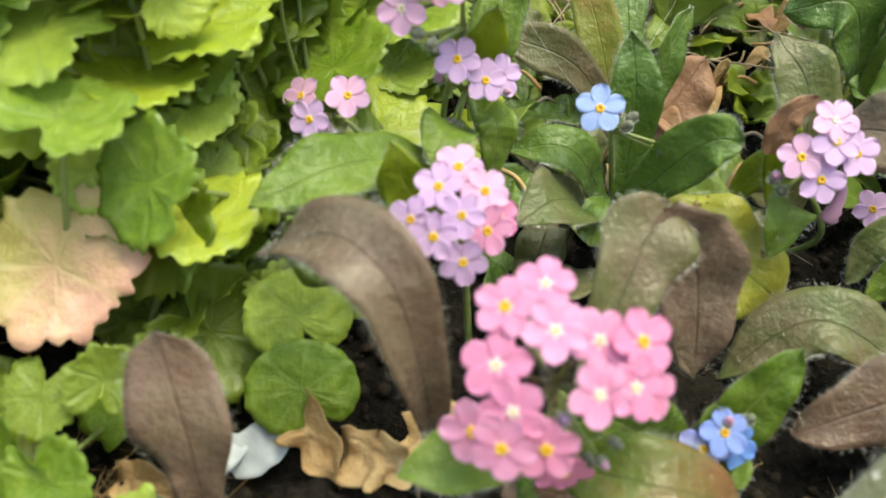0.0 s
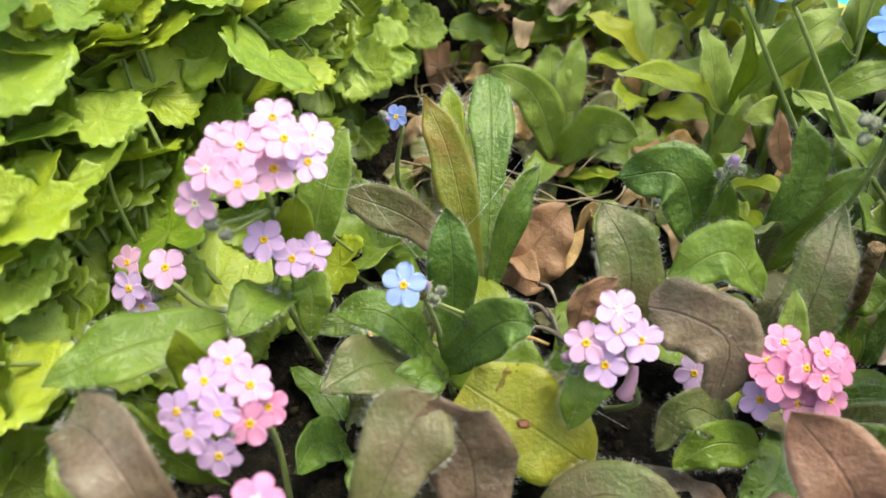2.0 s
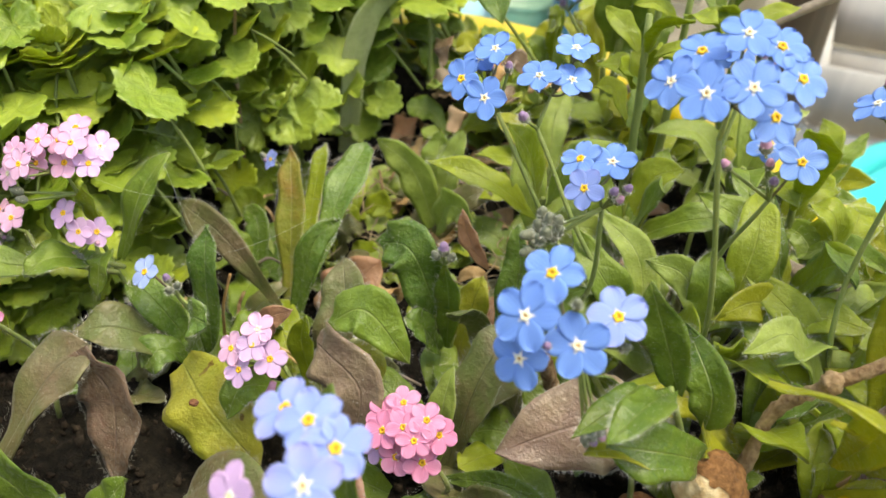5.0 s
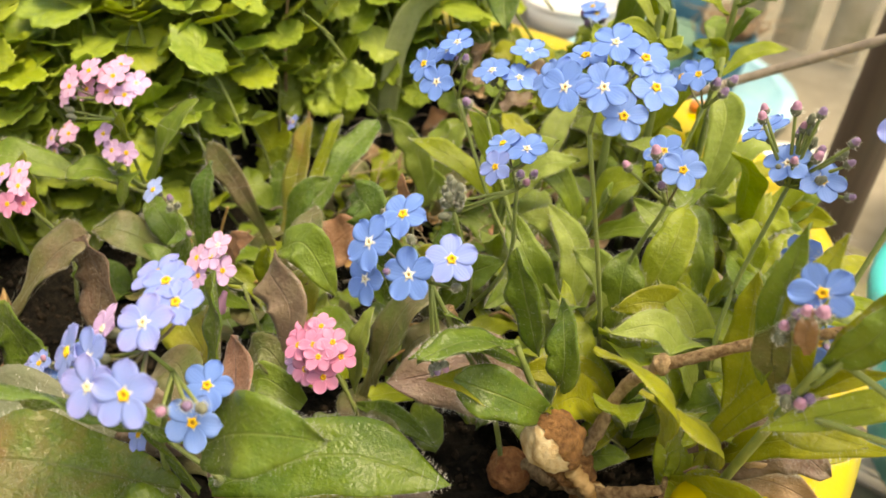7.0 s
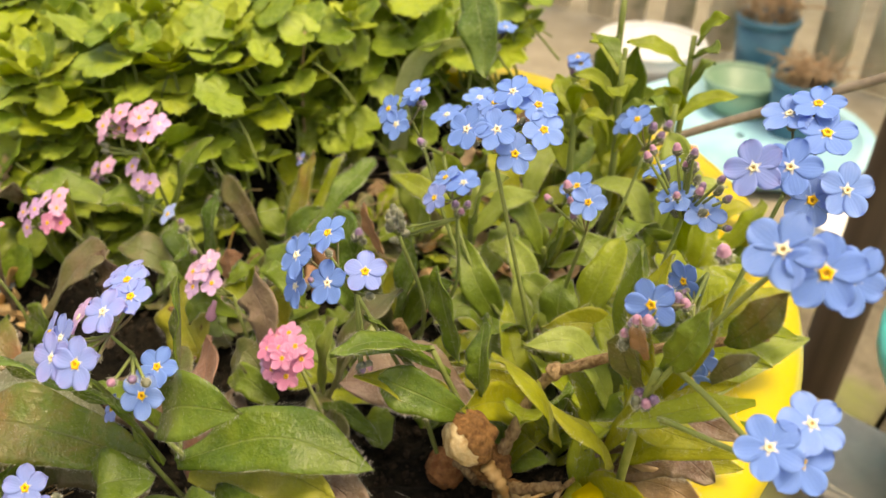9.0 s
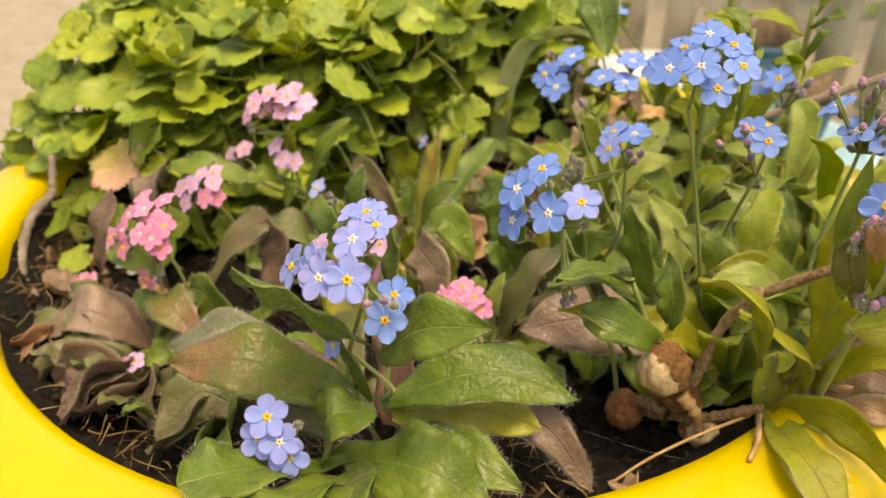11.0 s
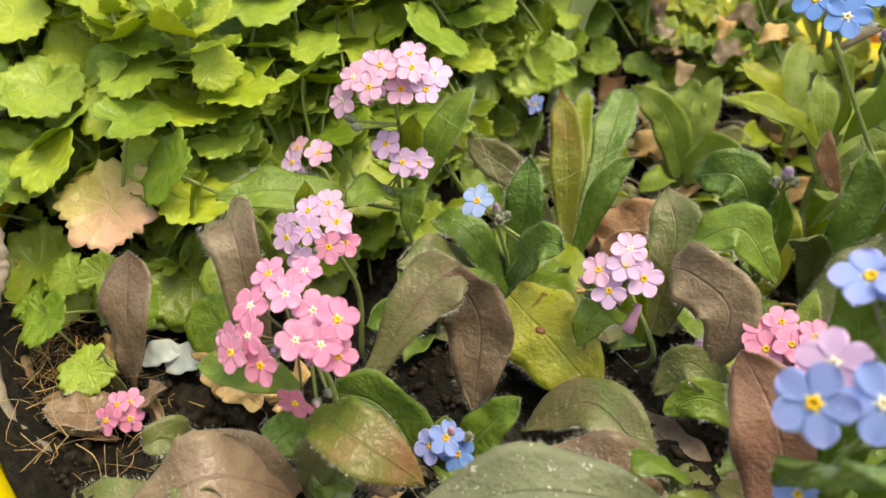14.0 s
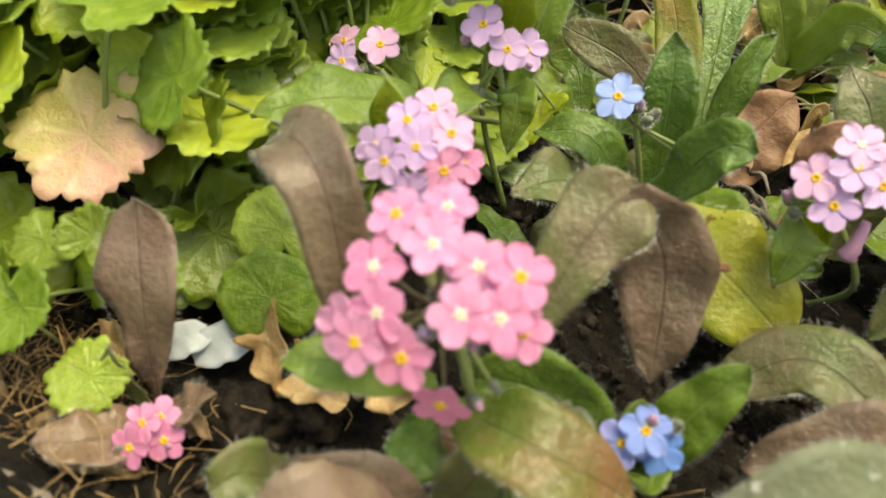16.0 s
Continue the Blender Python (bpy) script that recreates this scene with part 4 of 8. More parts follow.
# fence of upright pale boards
fence = thing("fence", "whitewashed mossy garden fence of upright boards", "fence", (0.0, 1.31, GZ))
pale = link_mesh(box_bm(0.052, 0.014, 1.1, 0.002), "board", M_FENCE)
for i in range(-16, 17):
    part("board", pale, None, fence, at=Matrix.Translation((i * 0.086 + rng.uniform(-0.004, 0.004), 0, 0.56)) @ Matrix.Rotation(radians(rng.uniform(-1.5, 1.5)), 4, 'Y'))
for z in (0.25, 0.9):
    part("rail", box_bm(2.8, 0.02, 0.05, 0.002), M_FENCE, fence, at=(0, 0.018, z))

# hedge behind the fence
rg = random.Random(4)
bm = bmesh.new()
for k in range(2600):
    c = V(rg.uniform(-2.6, 2.6), rg.gauss(0, 0.12), rg.uniform(0.0, 1.6))
    d = V(rg.gauss(0, 1), rg.gauss(0, 1), rg.gauss(0, 1)).normalized()
    e1 = d.cross(V(0.3, 0.2, 0.9)).normalized()
    L, W = rg.uniform(0.03, 0.06), rg.uniform(0.012, 0.02)
    q = [c - d * L, c + e1 * W, c + d * L, c - e1 * W]
    f = bm.faces.new([bm.verts.new(v) for v in q])
    uvh = bm.loops.layers.uv.verify()
    for lp, w in zip(f.loops, ((0, 0.5), (0.5, 1), (1, 0.5), (0.5, 0))):
        lp[uvh].uv = w
solo("hedge", bm, M_GREEN, "leafy green hedge behind the fence", "hedge", (0, 1.9, GZ), kind="stuff")

stake = thing("stake", "dark brown round wooden stake behind the bowl", "post", (0.146, 0.42, GZ))
bm, rings = lathe([(0.013, 0.0), (0.0135, 0.2), (0.0128, 0.4), (0.0125, 0.62), (0.010, 0.64)], 20)
bm.faces.new(rings[-1])
part("pole", bm, M_POST, stake)


def tub(name, label, at, r0, r1, h, mat, fill=None, group=""):
    e = thing(name, label, "pot" if "pot" in name else "tub", at, group)
    bm, rings = lathe([(0.005, 0.004), (r0 * 0.94, 0.004), (r1 * 0.93, h * 0.92), (r1 * 0.995, h * 0.92), (r0, 0.0), (0.005, 0.0)], 40)
    bm.faces.new(rings[0])
    part("wall", bm, mat, e)
    bm, rings = lathe([(r1 * 0.925, h * 0.915), (r1 * 0.93, h * 0.97), (r1 * 0.97, h), (r1 * 1.04, h), (r1 * 1.06, h * 0.96), (r1 * 1.05, h * 0.90), (r1 * 1.0, h * 0.89)], 40)
    part("rim", bm, mat, e)
    if fill:
        bm = bmesh.new()
        for k in range(60):
            a, r = rg.uniform(0, 6.28), r1 * 0.9 * math.sqrt(rg.random())
            b0 = V(r * math.cos(a), r * math.sin(a), h * 0.85)
            tube([b0, b0 + V(rg.gauss(0, 1) * 0.01, rg.gauss(0, 1) * 0.01, h * 0.3), b0 + V(rg.gauss(0, 1) * 0.025, rg.gauss(0, 1) * 0.025, h * rg.uniform(0.3, 0.6))], 0.0018, 0.0008, 5, 4, bm)
        part("dry_plant", bm, fill, e, "brown dry plant")
    return e


tub("plant_pot", "dark blue glazed pot with a dry brown plant", (-0.125, 1.10, GZ), 0.030, 0.040, 0.085, M_BLUE_POT, M_DRY, "pots in the yard")
tub("plant_pot", "dark teal glazed pot with a dry brown plant", (-0.245, 1.24, GZ), 0.034, 0.046, 0.11, M_BLUE_POT, M_DRY, "pots in the yard")
tub("tub", "pale green plastic tub", (-0.215, 1.12, GZ), 0.042, 0.056, 0.055, M_GREEN_POT)
tub("tub", "wide shallow pale blue plastic dish", (-0.17, 1.04, GZ), 0.15, 0.165, 0.022, M_WATER)
tub("tub", "white shallow plastic tray", (-0.40, 1.17, GZ), 0.07, 0.085, 0.05, M_CLOTH)
tub("tub", "white shallow plastic tray", (0.06, 0.86, GZ), 0.05, 0.06, 0.05, M_CLOTH)
tub("tub", "teal plastic tub with a broad rim", (0.260, 0.35, -0.15), 0.055, 0.080, 0.09, M_TEAL)
crate = thing("crate", "pale brown wooden crate in the yard", "crate", (0.33, 0.86, GZ))
for sy in (-0.1, 0.1):
    for k in range(3):
        part("board", box_bm(0.30, 0.012, 0.055, 0.002), M_LEDGE, crate, at=(0, sy, 0.03 + k * 0.062))
for sx in (-0.145, 0.145):
    for k in range(3):
        part("board", box_bm(0.012, 0.188, 0.055, 0.002), M_LEDGE, crate, at=(sx, 0, 0.03 + k * 0.062))
# house wall behind the camera, low and far enough to leave the sky open
bm = box_bm(9.0, 0.25, 2.6)
solo("wall_south", bm, M_HOUSE, "pale rendered house wall across the yard", "wall", (0, -3.2, GZ + 1.3), kind="structure")


# ---- forget-me-not plants in the bowl ----
rng = random.Random(5)
FM = "forget-me-nots in the bowl"


def plant(label, foot):
    return thing("forget_me_not", label, "flowering plant", foot, FM)


# coral pink head among brown leaves
p = plant("forget-me-not with a coral pink head of flowers and green leaves", (0.016, 0.052, -0.004))
cyme(p, (0.016, 0.052, -0.004), (0.0135, 0.0525, 0.027),
     [(0.0065, 0.0412, 0.0325), (0.0212, 0.0498, 0.0380), (0.0112, 0.0420, 0.0308), (0.0120, 0.0498, 0.0400), (0.0168, 0.0500, 0.0380), (0.0078, 0.0443, 0.0340),
      (0.0163, 0.0450, 0.0358), (0.0202, 0.0460, 0.0355), (0.0062, 0.0480, 0.0368), (0.0072, 0.0525, 0.0405), (0.0118, 0.0560, 0.0400), (0.0148, 0.0448, 0.0208),
      (0.0040, 0.0440, 0.0310), (0.0225, 0.0470, 0.0330)],
     ["pink"], ["y", "y", "y", "w", "w", "w", "w", "w", "w", "y", "w", "y"], rng, 0.76, (0, -0.75, 0.55),
     buds=[((0.0130, 0.0440, 0.0330), "purple", 0.0011), ((0.0190, 0.0450, 0.0225), "pink", 0.001), ((0.0205, 0.0465, 0.0240), "grey", 0.001), ((0.0180, 0.0465, 0.0205), "grey", 0.001)])
leaf(p, M_BLUSH, [(0.0145, 0.050, 0.014), (0.0266, 0.0435, 0.0190), (0.0390, 0.0450, 0.0110)], 0.0115, shape="lance", rng=rng)
leaf(p, M_GREEN, [(0.013, 0.050, 0.018), (0.004, 0.0455, 0.0235), (-0.004, 0.0435, 0.0230)], 0.008, shape="lance", rng=rng)
leaf(p, M_DARK, [(0.016, 0.052, 0.000), (0.013, 0.046, 0.011), (0.011, 0.0405, 0.011)], 0.0085, shape="spoon", rng=rng)
leaf(p, M_GREEN, [(0.017, 0.052, 0.004), (0.022, 0.046, 0.008), (0.024, 0.040, 0.004)], 0.008, shape="spoon", rng=rng)
leaf(p, M_BROWN, [(0.0016, 0.0560, 0.0064), (-0.0013, 0.0570, 0.0253), (-0.0045, 0.0600, 0.0359), (-0.0102, 0.0655, 0.0375), (-0.0164, 0.0710, 0.0316), (-0.0222, 0.0752, 0.0245)], 0.0100, shape="lance", face=(0.3, -0.8, 0.5), fold=0.35, nu=26, rng=rng, label="brown-tinged arching leaf")
leaf(p, M_GREEN, [(0.000, 0.075, 0.010), (-0.010, 0.074, 0.024), (-0.0175, 0.0745, 0.0320)], 0.012, shape="spoon", face=(-0.3, -0.8, 0.5), rng=rng)
leaf(p, M_OLIVE, [(0.019, 0.056, 0.010), (0.0262, 0.0690, 0.0275), (0.0318, 0.0765, 0.0330)], 0.0125, shape="spoon", face=(-0.1, -0.8, 0.7), rng=rng, label="grey-green arched leaf")
leaf(p, M_BROWN, [(0.0305, 0.0745, 0.0325), (0.0370, 0.0735, 0.0230), (0.0390, 0.0665, 0.0075)], 0.0135, shape="oval", face=(0, -1, 0.3), rng=rng, label="brown drooping leaf end")

# lilac-pink head behind it
p = plant("forget-me-not with a round pale lilac head", (0.006, 0.078, -0.004))
cyme(p, (0.008, 0.080, -0.004), (0.0050, 0.0765, 0.0285),
     [(0.0040, 0.0700, 0.0366), (0.0006, 0.0678, 0.0352), (0.0074, 0.0710, 0.0330), (0.0072, 0.0748, 0.0362), (0.0014, 0.0745, 0.0372), (-0.0020, 0.0715, 0.0345),
      (0.0092, 0.0740, 0.0325), (0.0042, 0.0665, 0.0322), (0.0040, 0.0775, 0.0378)],
     ["lilac", "lilac", "pink", "pale", "lilac", "lilac", "pink", "lilac", "pale", "lilac"], ["y"], rng, 0.68, (0.1, -0.9, 0.5), fill=1.35)
leaf(p, M_LIME, [(0.003, 0.080, 0.022), (-0.002, 0.0815, 0.030), (-0.0045, 0.0830, 0.0375)], 0.008, shape="lance", face=(0, -1, 0.2), rng=rng)

# tall pale pink double head
p = plant("tall forget-me-not with two pale pink heads and long leaves", (0.010, 0.110, -0.004))
cyme(p, (0.010, 0.110, -0.004), (0.0060, 0.1045, 0.0415),
     [(0.0042, 0.0950, 0.0540), (-0.0030, 0.0970, 0.0485), (0.0036, 0.1012, 0.0558), (0.0092, 0.1040, 0.0552), (0.0122, 0.1042, 0.0510), (-0.0010, 0.0985, 0.0535),
      (0.0070, 0.1080, 0.0560), (0.0000, 0.1040, 0.0545), (0.0125, 0.1080, 0.0530)],
     ["pale", "pale", "pale", "pale", "lilac", "pale", "pale", "pale", "lilac"], ["y", "w", "y", "y", "y", "w", "y"], rng, 0.74, (0.1, -0.95, 0.5),
     buds=[((-0.0010, 0.0960, 0.0455), "grey", 0.0014), ((0.0010, 0.0950, 0.0445), "grey", 0.0013)], fill=1.4)
cyme(p, (0.0095, 0.1075, 0.020), (0.0070, 0.1045, 0.0310), [(0.0050, 0.1003, 0.0388), (0.0092, 0.0992, 0.0360), (0.0118, 0.1015, 0.0352)], ["lilac"], ["y"], rng, 0.73, (0, -0.8, 0.5),
     buds=[((0.0025, 0.1005, 0.0355), "pink", 0.0012), ((0.0055, 0.1000, 0.0270), "pink", 0.0011), ((0.0045, 0.1000, 0.0278), "pink", 0.001)])
cyme(p, (0.008, 0.107, 0.018), (-0.0120, 0.1020, 0.0270), [(-0.0109, 0.0992, 0.0332), (-0.0165, 0.0970, 0.0305), (-0.0180, 0.1020, 0.0312), (-0.0148, 0.0960, 0.0275)], ["pale", "lilac", "pale", "lilac"], ["y"], rng, 0.70, (0, -0.7, 0.6))
leaf(p, M_GREEN, [(0.0010, 0.0940, 0.0270), (-0.0119, 0.0837, 0.0325), (-0.0228, 0.0775, 0.0310)], 0.0100, shape="lance", face=(0, -0.5, 1), rng=rng)
leaf(p, M_GREEN, [(0.009, 0.108, 0.022), (0.0125, 0.1150, 0.0370), (0.0160, 0.1225, 0.0445)], 0.0085, shape="lance", face=(-0.3, -0.9, 0.3), rng=rng)
leaf(p, M_GREEN, [(0.0085, 0.106, 0.022), (0.0040, 0.0955, 0.0300), (0.0010, 0.0890, 0.0285)], 0.0085, shape="lance", rng=rng)
leaf(p, M_GREEN, [(0.0085, 0.105, 0.026), (0.0115, 0.1000, 0.0280), (0.0112, 0.0965, 0.0190)], 0.0065, shape="lance", rng=rng)
leaf(p, M_LIME, [(0.0075, 0.106, 0.032), (0.0095, 0.1035, 0.0400), (0.0105, 0.1025, 0.0460)], 0.0060, shape="lance", face=(0, -1, 0.2), rng=rng)

# small low pink
p = plant("tiny low forget-me-not with coral flowers and an upright brown leaf", (-0.027, 0.048, -0.004))
cyme(p, (-0.026, 0.047, -0.003), (-0.0245, 0.0450, -0.0010), [(-0.0252, 0.0424, 0.0040), (-0.0254, 0.0392, 0.0028), (-0.0220, 0.0418, 0.0022), (-0.0235, 0.0440, 0.0038)], ["pink"], ["y"], rng, 0.63, (0, -0.8, 0.6))
leaf(p, M_BROWN, [(-0.0290, 0.0500, -0.002), (-0.0292, 0.0530, 0.0135), (-0.0324, 0.0614, 0.0262)], 0.0128, shape="spoon", face=(0, -1, 0.4), fold=0.1, rng=rng, label="brown upright leaf")
leaf(p, M_PINKISH, [(-0.0262, 0.0460, -0.002), (-0.0310, 0.0385, 0.0030), (-0.0365, 0.0350, 0.0050)], 0.0090, shape="oval", rng=rng)
leaf(p, M_PINKISH, [(-0.0255, 0.0470, -0.001), (-0.0205, 0.0460, 0.0050), (-0.0165, 0.0470, 0.0085)], 0.0060, shape="lance", rng=rng)
leaf(p, M_OLIVE, [(-0.0285, 0.0480, -0.001), (-0.0320, 0.0480, 0.0050), (-0.0335, 0.0490, 0.0090)], 0.0040, shape="lance", face=(0, -1, 0.3), rng=rng)

# small blue one in the middle
p = plant("low forget-me-not with one sky-blue flower and grey buds", (0.036, 0.102, -0.004))
cyme(p, (0.036, 0.102, -0.002), (0.0300, 0.1010, 0.0260), [(0.0266, 0.0980, 0.0320)], ["sky"], ["y"], rng, 0.80, (-0.1, -0.7, 0.7),
     buds=[((0.0300, 0.1000, 0.0300), "purple", 0.0013), ((0.0315, 0.0985, 0.0285), "grey", 0.0013), ((0.0325, 0.1000, 0.0290), "grey", 0.0012), ((0.0380, 0.0975, 0.0245), "purple", 0.0013), ((0.0400, 0.0970, 0.0255), "purple", 0.0013)])
leaf(p, M_DARK, [(0.0355, 0.1020, 0.004), (0.0345, 0.1065, 0.0280), (0.0330, 0.1115, 0.0372)], 0.0085, shape="lance", face=(-0.1, -1, 0.2), rng=rng)
leaf(p, M_DARK, [(0.0340, 0.1010, 0.006), (0.0240, 0.1000, 0.0225), (0.0140, 0.1030, 0.0200)], 0.0080, shape="lance", rng=rng)
leaf(p, M_DARK, [(0.0345, 0.1000, 0.010), (0.0415, 0.0930, 0.0290), (0.0470, 0.0915, 0.0310)], 0.0090, shape="oval", face=(-0.3, -0.6, 0.8), rng=rng)
leaf(p, M_GREEN, [(0.0350, 0.1000, 0.008), (0.0440, 0.0960, 0.0150), (0.0510, 0.0920, 0.0130)], 0.0110, shape="oval", rng=rng)
leaf(p, M_DARK, [(0.0350, 0.1000, 0.006), (0.0305, 0.0935, 0.0150), (0.0270, 0.0900, 0.0110)], 0.0090, shape="spoon", rng=rng)
leaf(p, M_YELLOW, [(0.0370, 0.0920, 0.0150), (0.0475, 0.0860, 0.0125), (0.0600, 0.0835, 0.0030)], 0.0175, shape="oval", face=(-0.2, -0.6, 0.8), fold=0.06, rng=rng, label="yellowing leaf with a rusty spot")
leaf(p, M_OLIVE, [(0.0330, 0.1040, 0.002), (0.0225, 0.0925, 0.0190), (0.0140, 0.0860, 0.0200)], 0.0110, shape="lance", rng=rng)

# pale lilac head by the drooping brown leaf
p = plant("forget-me-not with pale lilac flowers and an arching leaf", (0.064, 0.101, -0.004))
cyme(p, (0.064, 0.101, -0.004), (0.0605, 0.0955, 0.0215),
     [(0.0574, 0.0862, 0.0282), (0.0545, 0.0885, 0.0305), (0.0590, 0.0892, 0.0328), (0.0628, 0.0890, 0.0308), (0.0590, 0.0915, 0.0348)],
     ["lilac", "pale", "lilac", "lilac", "pale"], ["y", "y", "y", "y", "w"], rng, 0.77, (0, -0.7, 0.6),
     buds=[((0.0520, 0.0885, 0.0270), "pink", 0.0012), ((0.0525, 0.0895, 0.0255), "grey", 0.0012), ((0.0535, 0.0880, 0.0245), "grey", 0.0012)])
part("fading_flower", tube([V(0.0630, 0.0885, 0.0250) - p.location, V(0.0625, 0.0872, 0.0215) - p.location, V(0.0620, 0.0870, 0.0195) - p.location], 0.0008, 0.0013, 8, 7, lumps=0.25, rng=rng), M_BUD_PINK, p, "withered pink flower")
leaf(p, M_GREEN, [(0.0610, 0.0960, 0.014), (0.0560, 0.0880, 0.0210), (0.0535, 0.0840, 0.0140)], 0.0075, shape="lance", rng=rng)
leaf(p, M_GREEN, [(0.0690, 0.1000, 0.0330), (0.0770, 0.1010, 0.0385), (0.0860, 0.1010, 0.0280)], 0.0100, shape="lance", face=(0.1, -0.5, 1), rng=rng)
leaf(p, M_OLIVE, [(0.0660, 0.1030, 0.006), (0.0660, 0.1110, 0.0250), (0.0610, 0.1200, 0.0320)], 0.0120, shape="oval", face=(0, -1, 0.3), rng=rng)
leaf(p, M_TAUPE, [(0.0665, 0.0990, 0.0275), (0.0715, 0.0955, 0.0295), (0.0790, 0.0935, 0.0250), (0.0787, 0.0900, 0.0120)], 0.0125, shape="oval", face=(-0.1, -0.8, 0.6), rng=rng, label="brown leaf folded over")
leaf(p, M_RUST, [(0.0547, 0.0973, 0.0240), (0.0560, 0.0985, 0.0300), (0.0608, 0.1001, 0.0330)], 0.0050, shape="oval", face=(0, -0.9, 0.3), rng=rng, label="small curled tan leaf")
leaf(p, M_OLIVE, [(0.0845, 0.0890, 0.0070), (0.0746, 0.0885, 0.0145), (0.0700, 0.0860, 0.0060)], 0.0075, shape="oval", face=(0, -0.5, 0.9), rng=rng)
leaf(p, M_GREEN, [(0.0880, 0.0870, 0.0060), (0.0786, 0.0848, 0.0100), (0.0725, 0.0831, 0.0050)], 0.0080, shape="oval", face=(0, -0.6, 0.8), rng=rng)
leaf(p, M_YELLOW, [(0.0720, 0.1010, 0.0280), (0.0770, 0.0985, 0.0270), (0.0795, 0.0970, 0.0190)], 0.0085, shape="oval", rng=rng)
leaf(p, M_LIME, [(0.0640, 0.1020, 0.004), (0.0600, 0.1030, 0.0200), (0.0610, 0.1040, 0.0280)], 0.0060, shape="lance", face=(0, -1, 0.2), rng=rng)

# dense deep pink head
p = plant("forget-me-not with a dense deep pink head low over the soil", (0.093, 0.097, -0.004))
cyme(p, (0.093, 0.097, -0.004), (0.0905, 0.0945, 0.0145),
     [(0.0852, 0.0914, 0.0238), (0.0864, 0.0884, 0.0230), (0.0902, 0.0892, 0.0250), (0.0880, 0.0940, 0.0255), (0.0930, 0.0878, 0.0242), (0.0938, 0.0915, 0.0262),
      (0.0965, 0.0910, 0.0240), (0.0900, 0.0865, 0.0195), (0.0950, 0.0870, 0.0200), (0.0850, 0.0885, 0.0175)],
     ["pink"] * 9 + ["lilac"], ["y"], rng, 0.76, (0.1, -0.6, 0.7))
cyme(p, (0.088, 0.099, -0.002), (0.0790, 0.1010, 0.0060), [(0.0782, 0.0990, 0.0105)], ["lilac"], ["y"], rng, 0.77, (0, -0.8, 0.5))
leaf(p, M_OLIVE, [(0.0945, 0.1000, 0.002), (0.0985, 0.1080, 0.0250), (0.1035, 0.1190, 0.0340)], 0.0105, shape="lance", face=(-0.4, -0.9, 0.4), rng=rng)
leaf(p, M_FRESH, [(0.0930, 0.0985, 0.004), (0.0931, 0.1005, 0.0190), (0.0931, 0.1051, 0.0267)], 0.0058, shape="lance", face=(-0.2, -1, 0.3), rng=rng)
leaf(p, M_ROSY, [(0.0970, 0.0580, 0.008), (0.0900, 0.0675, 0.0245), (0.0814, 0.0762, 0.0320)], 0.0150, shape="oval", face=(-0.3, -0.7, 0.7), rng=rng, label="rosy-brown downy leaf")
for wide, mat, pts in ((0.0050, M_DARK, [(0.0960, 0.0960, 0.004), (0.1080, 0.0952, 0.0100), (0.1190, 0.0962, 0.0070)]), (0.0080, M_OLIVE, [(0.0990, 0.0930, 0.003), (0.1090, 0.0905, 0.0090), (0.1185, 0.0870, 0.0060)]), (0.0085, M_DARK, [(0.0970, 0.0900, 0.003), (0.1060, 0.0858, 0.0085), (0.1140, 0.0838, 0.0060)])):
    leaf(p, mat, pts, wide, shape="lance", face=(0, -0.7, 0.7), rng=rng)

# big pale blue head in front, on the plant with the broad leaves
p = plant("large forget-me-not with a pale blue-lilac head and broad leaves", (0.096, 0.056, -0.004))
cyme(p, (0.097, 0.057, -0.004), (0.0975, 0.0520, 0.0520),
     [(0.1068, 0.0392, 0.0642), (0.1008, 0.0375, 0.0630), (0.0868, 0.0420, 0.0572), (0.0978, 0.0490, 0.0648), (0.0992, 0.0540, 0.0662), (0.0902, 0.0575, 0.0648),
      (0.0882, 0.0475, 0.0588), (0.0930, 0.0420, 0.0600), (0.0945, 0.0560, 0.0665)],
     ["bluelilac", "bluelilac", "bluelilac", "bluelilac", "bluelilac", "bluelilac", "lilac", "bluelilac", "bluelilac"], ["y", "w", "y", "w", "y", "y", "w", "w"], rng, 1.00, (0, -0.75, 0.6),
     buds=[((0.1060, 0.0440, 0.0560), "pink", 0.0013), ((0.1080, 0.0470, 0.0560), "purple", 0.0013), ((0.1085, 0.0490, 0.0540), "grey", 0.0013)])
cyme(p, (0.0972, 0.0560, 0.020), (0.1010, 0.0535, 0.0440), [(0.1062, 0.0485, 0.0495), (0.1040, 0.0535, 0.0520)], ["blue"], ["y"], rng, 0.95, (0.1, -0.8, 0.5))
cyme(p, (0.0970, 0.0560, 0.018), (0.0925, 0.0510, 0.0320), [(0.0908, 0.0472, 0.0358)], ["bluelilac"], ["y"], rng, 0.70, (-0.2, -0.7, 0.6))
leaf(p, M_BLUSH, [(0.0940, 0.0500, 0.0200), (0.0810, 0.0330, 0.0350), (0.0655, 0.0222, 0.0325)], 0.0160, shape="lance", face=(0, -0.55, 1), fold=0.1, rng=rng, label="broad green leaf with a brown edge")
leaf(p, M_DEEP, [(0.0960, 0.0550, 0.0170), (0.1145, 0.0700, 0.0270), (0.1330, 0.0815, 0.0215)], 0.0150, shape="lance", face=(0.1, -0.5, 1), fold=0.1, rng=rng)
leaf(p, M_DUSTY, [(0.0760, 0.0490, 0.0210), (0.0574, 0.0417, 0.0245), (0.0395, 0.0345, 0.0165)], 0.0135, shape="lance", face=(0, -0.5, 1), rng=rng, label="grey-green dusty leaf")
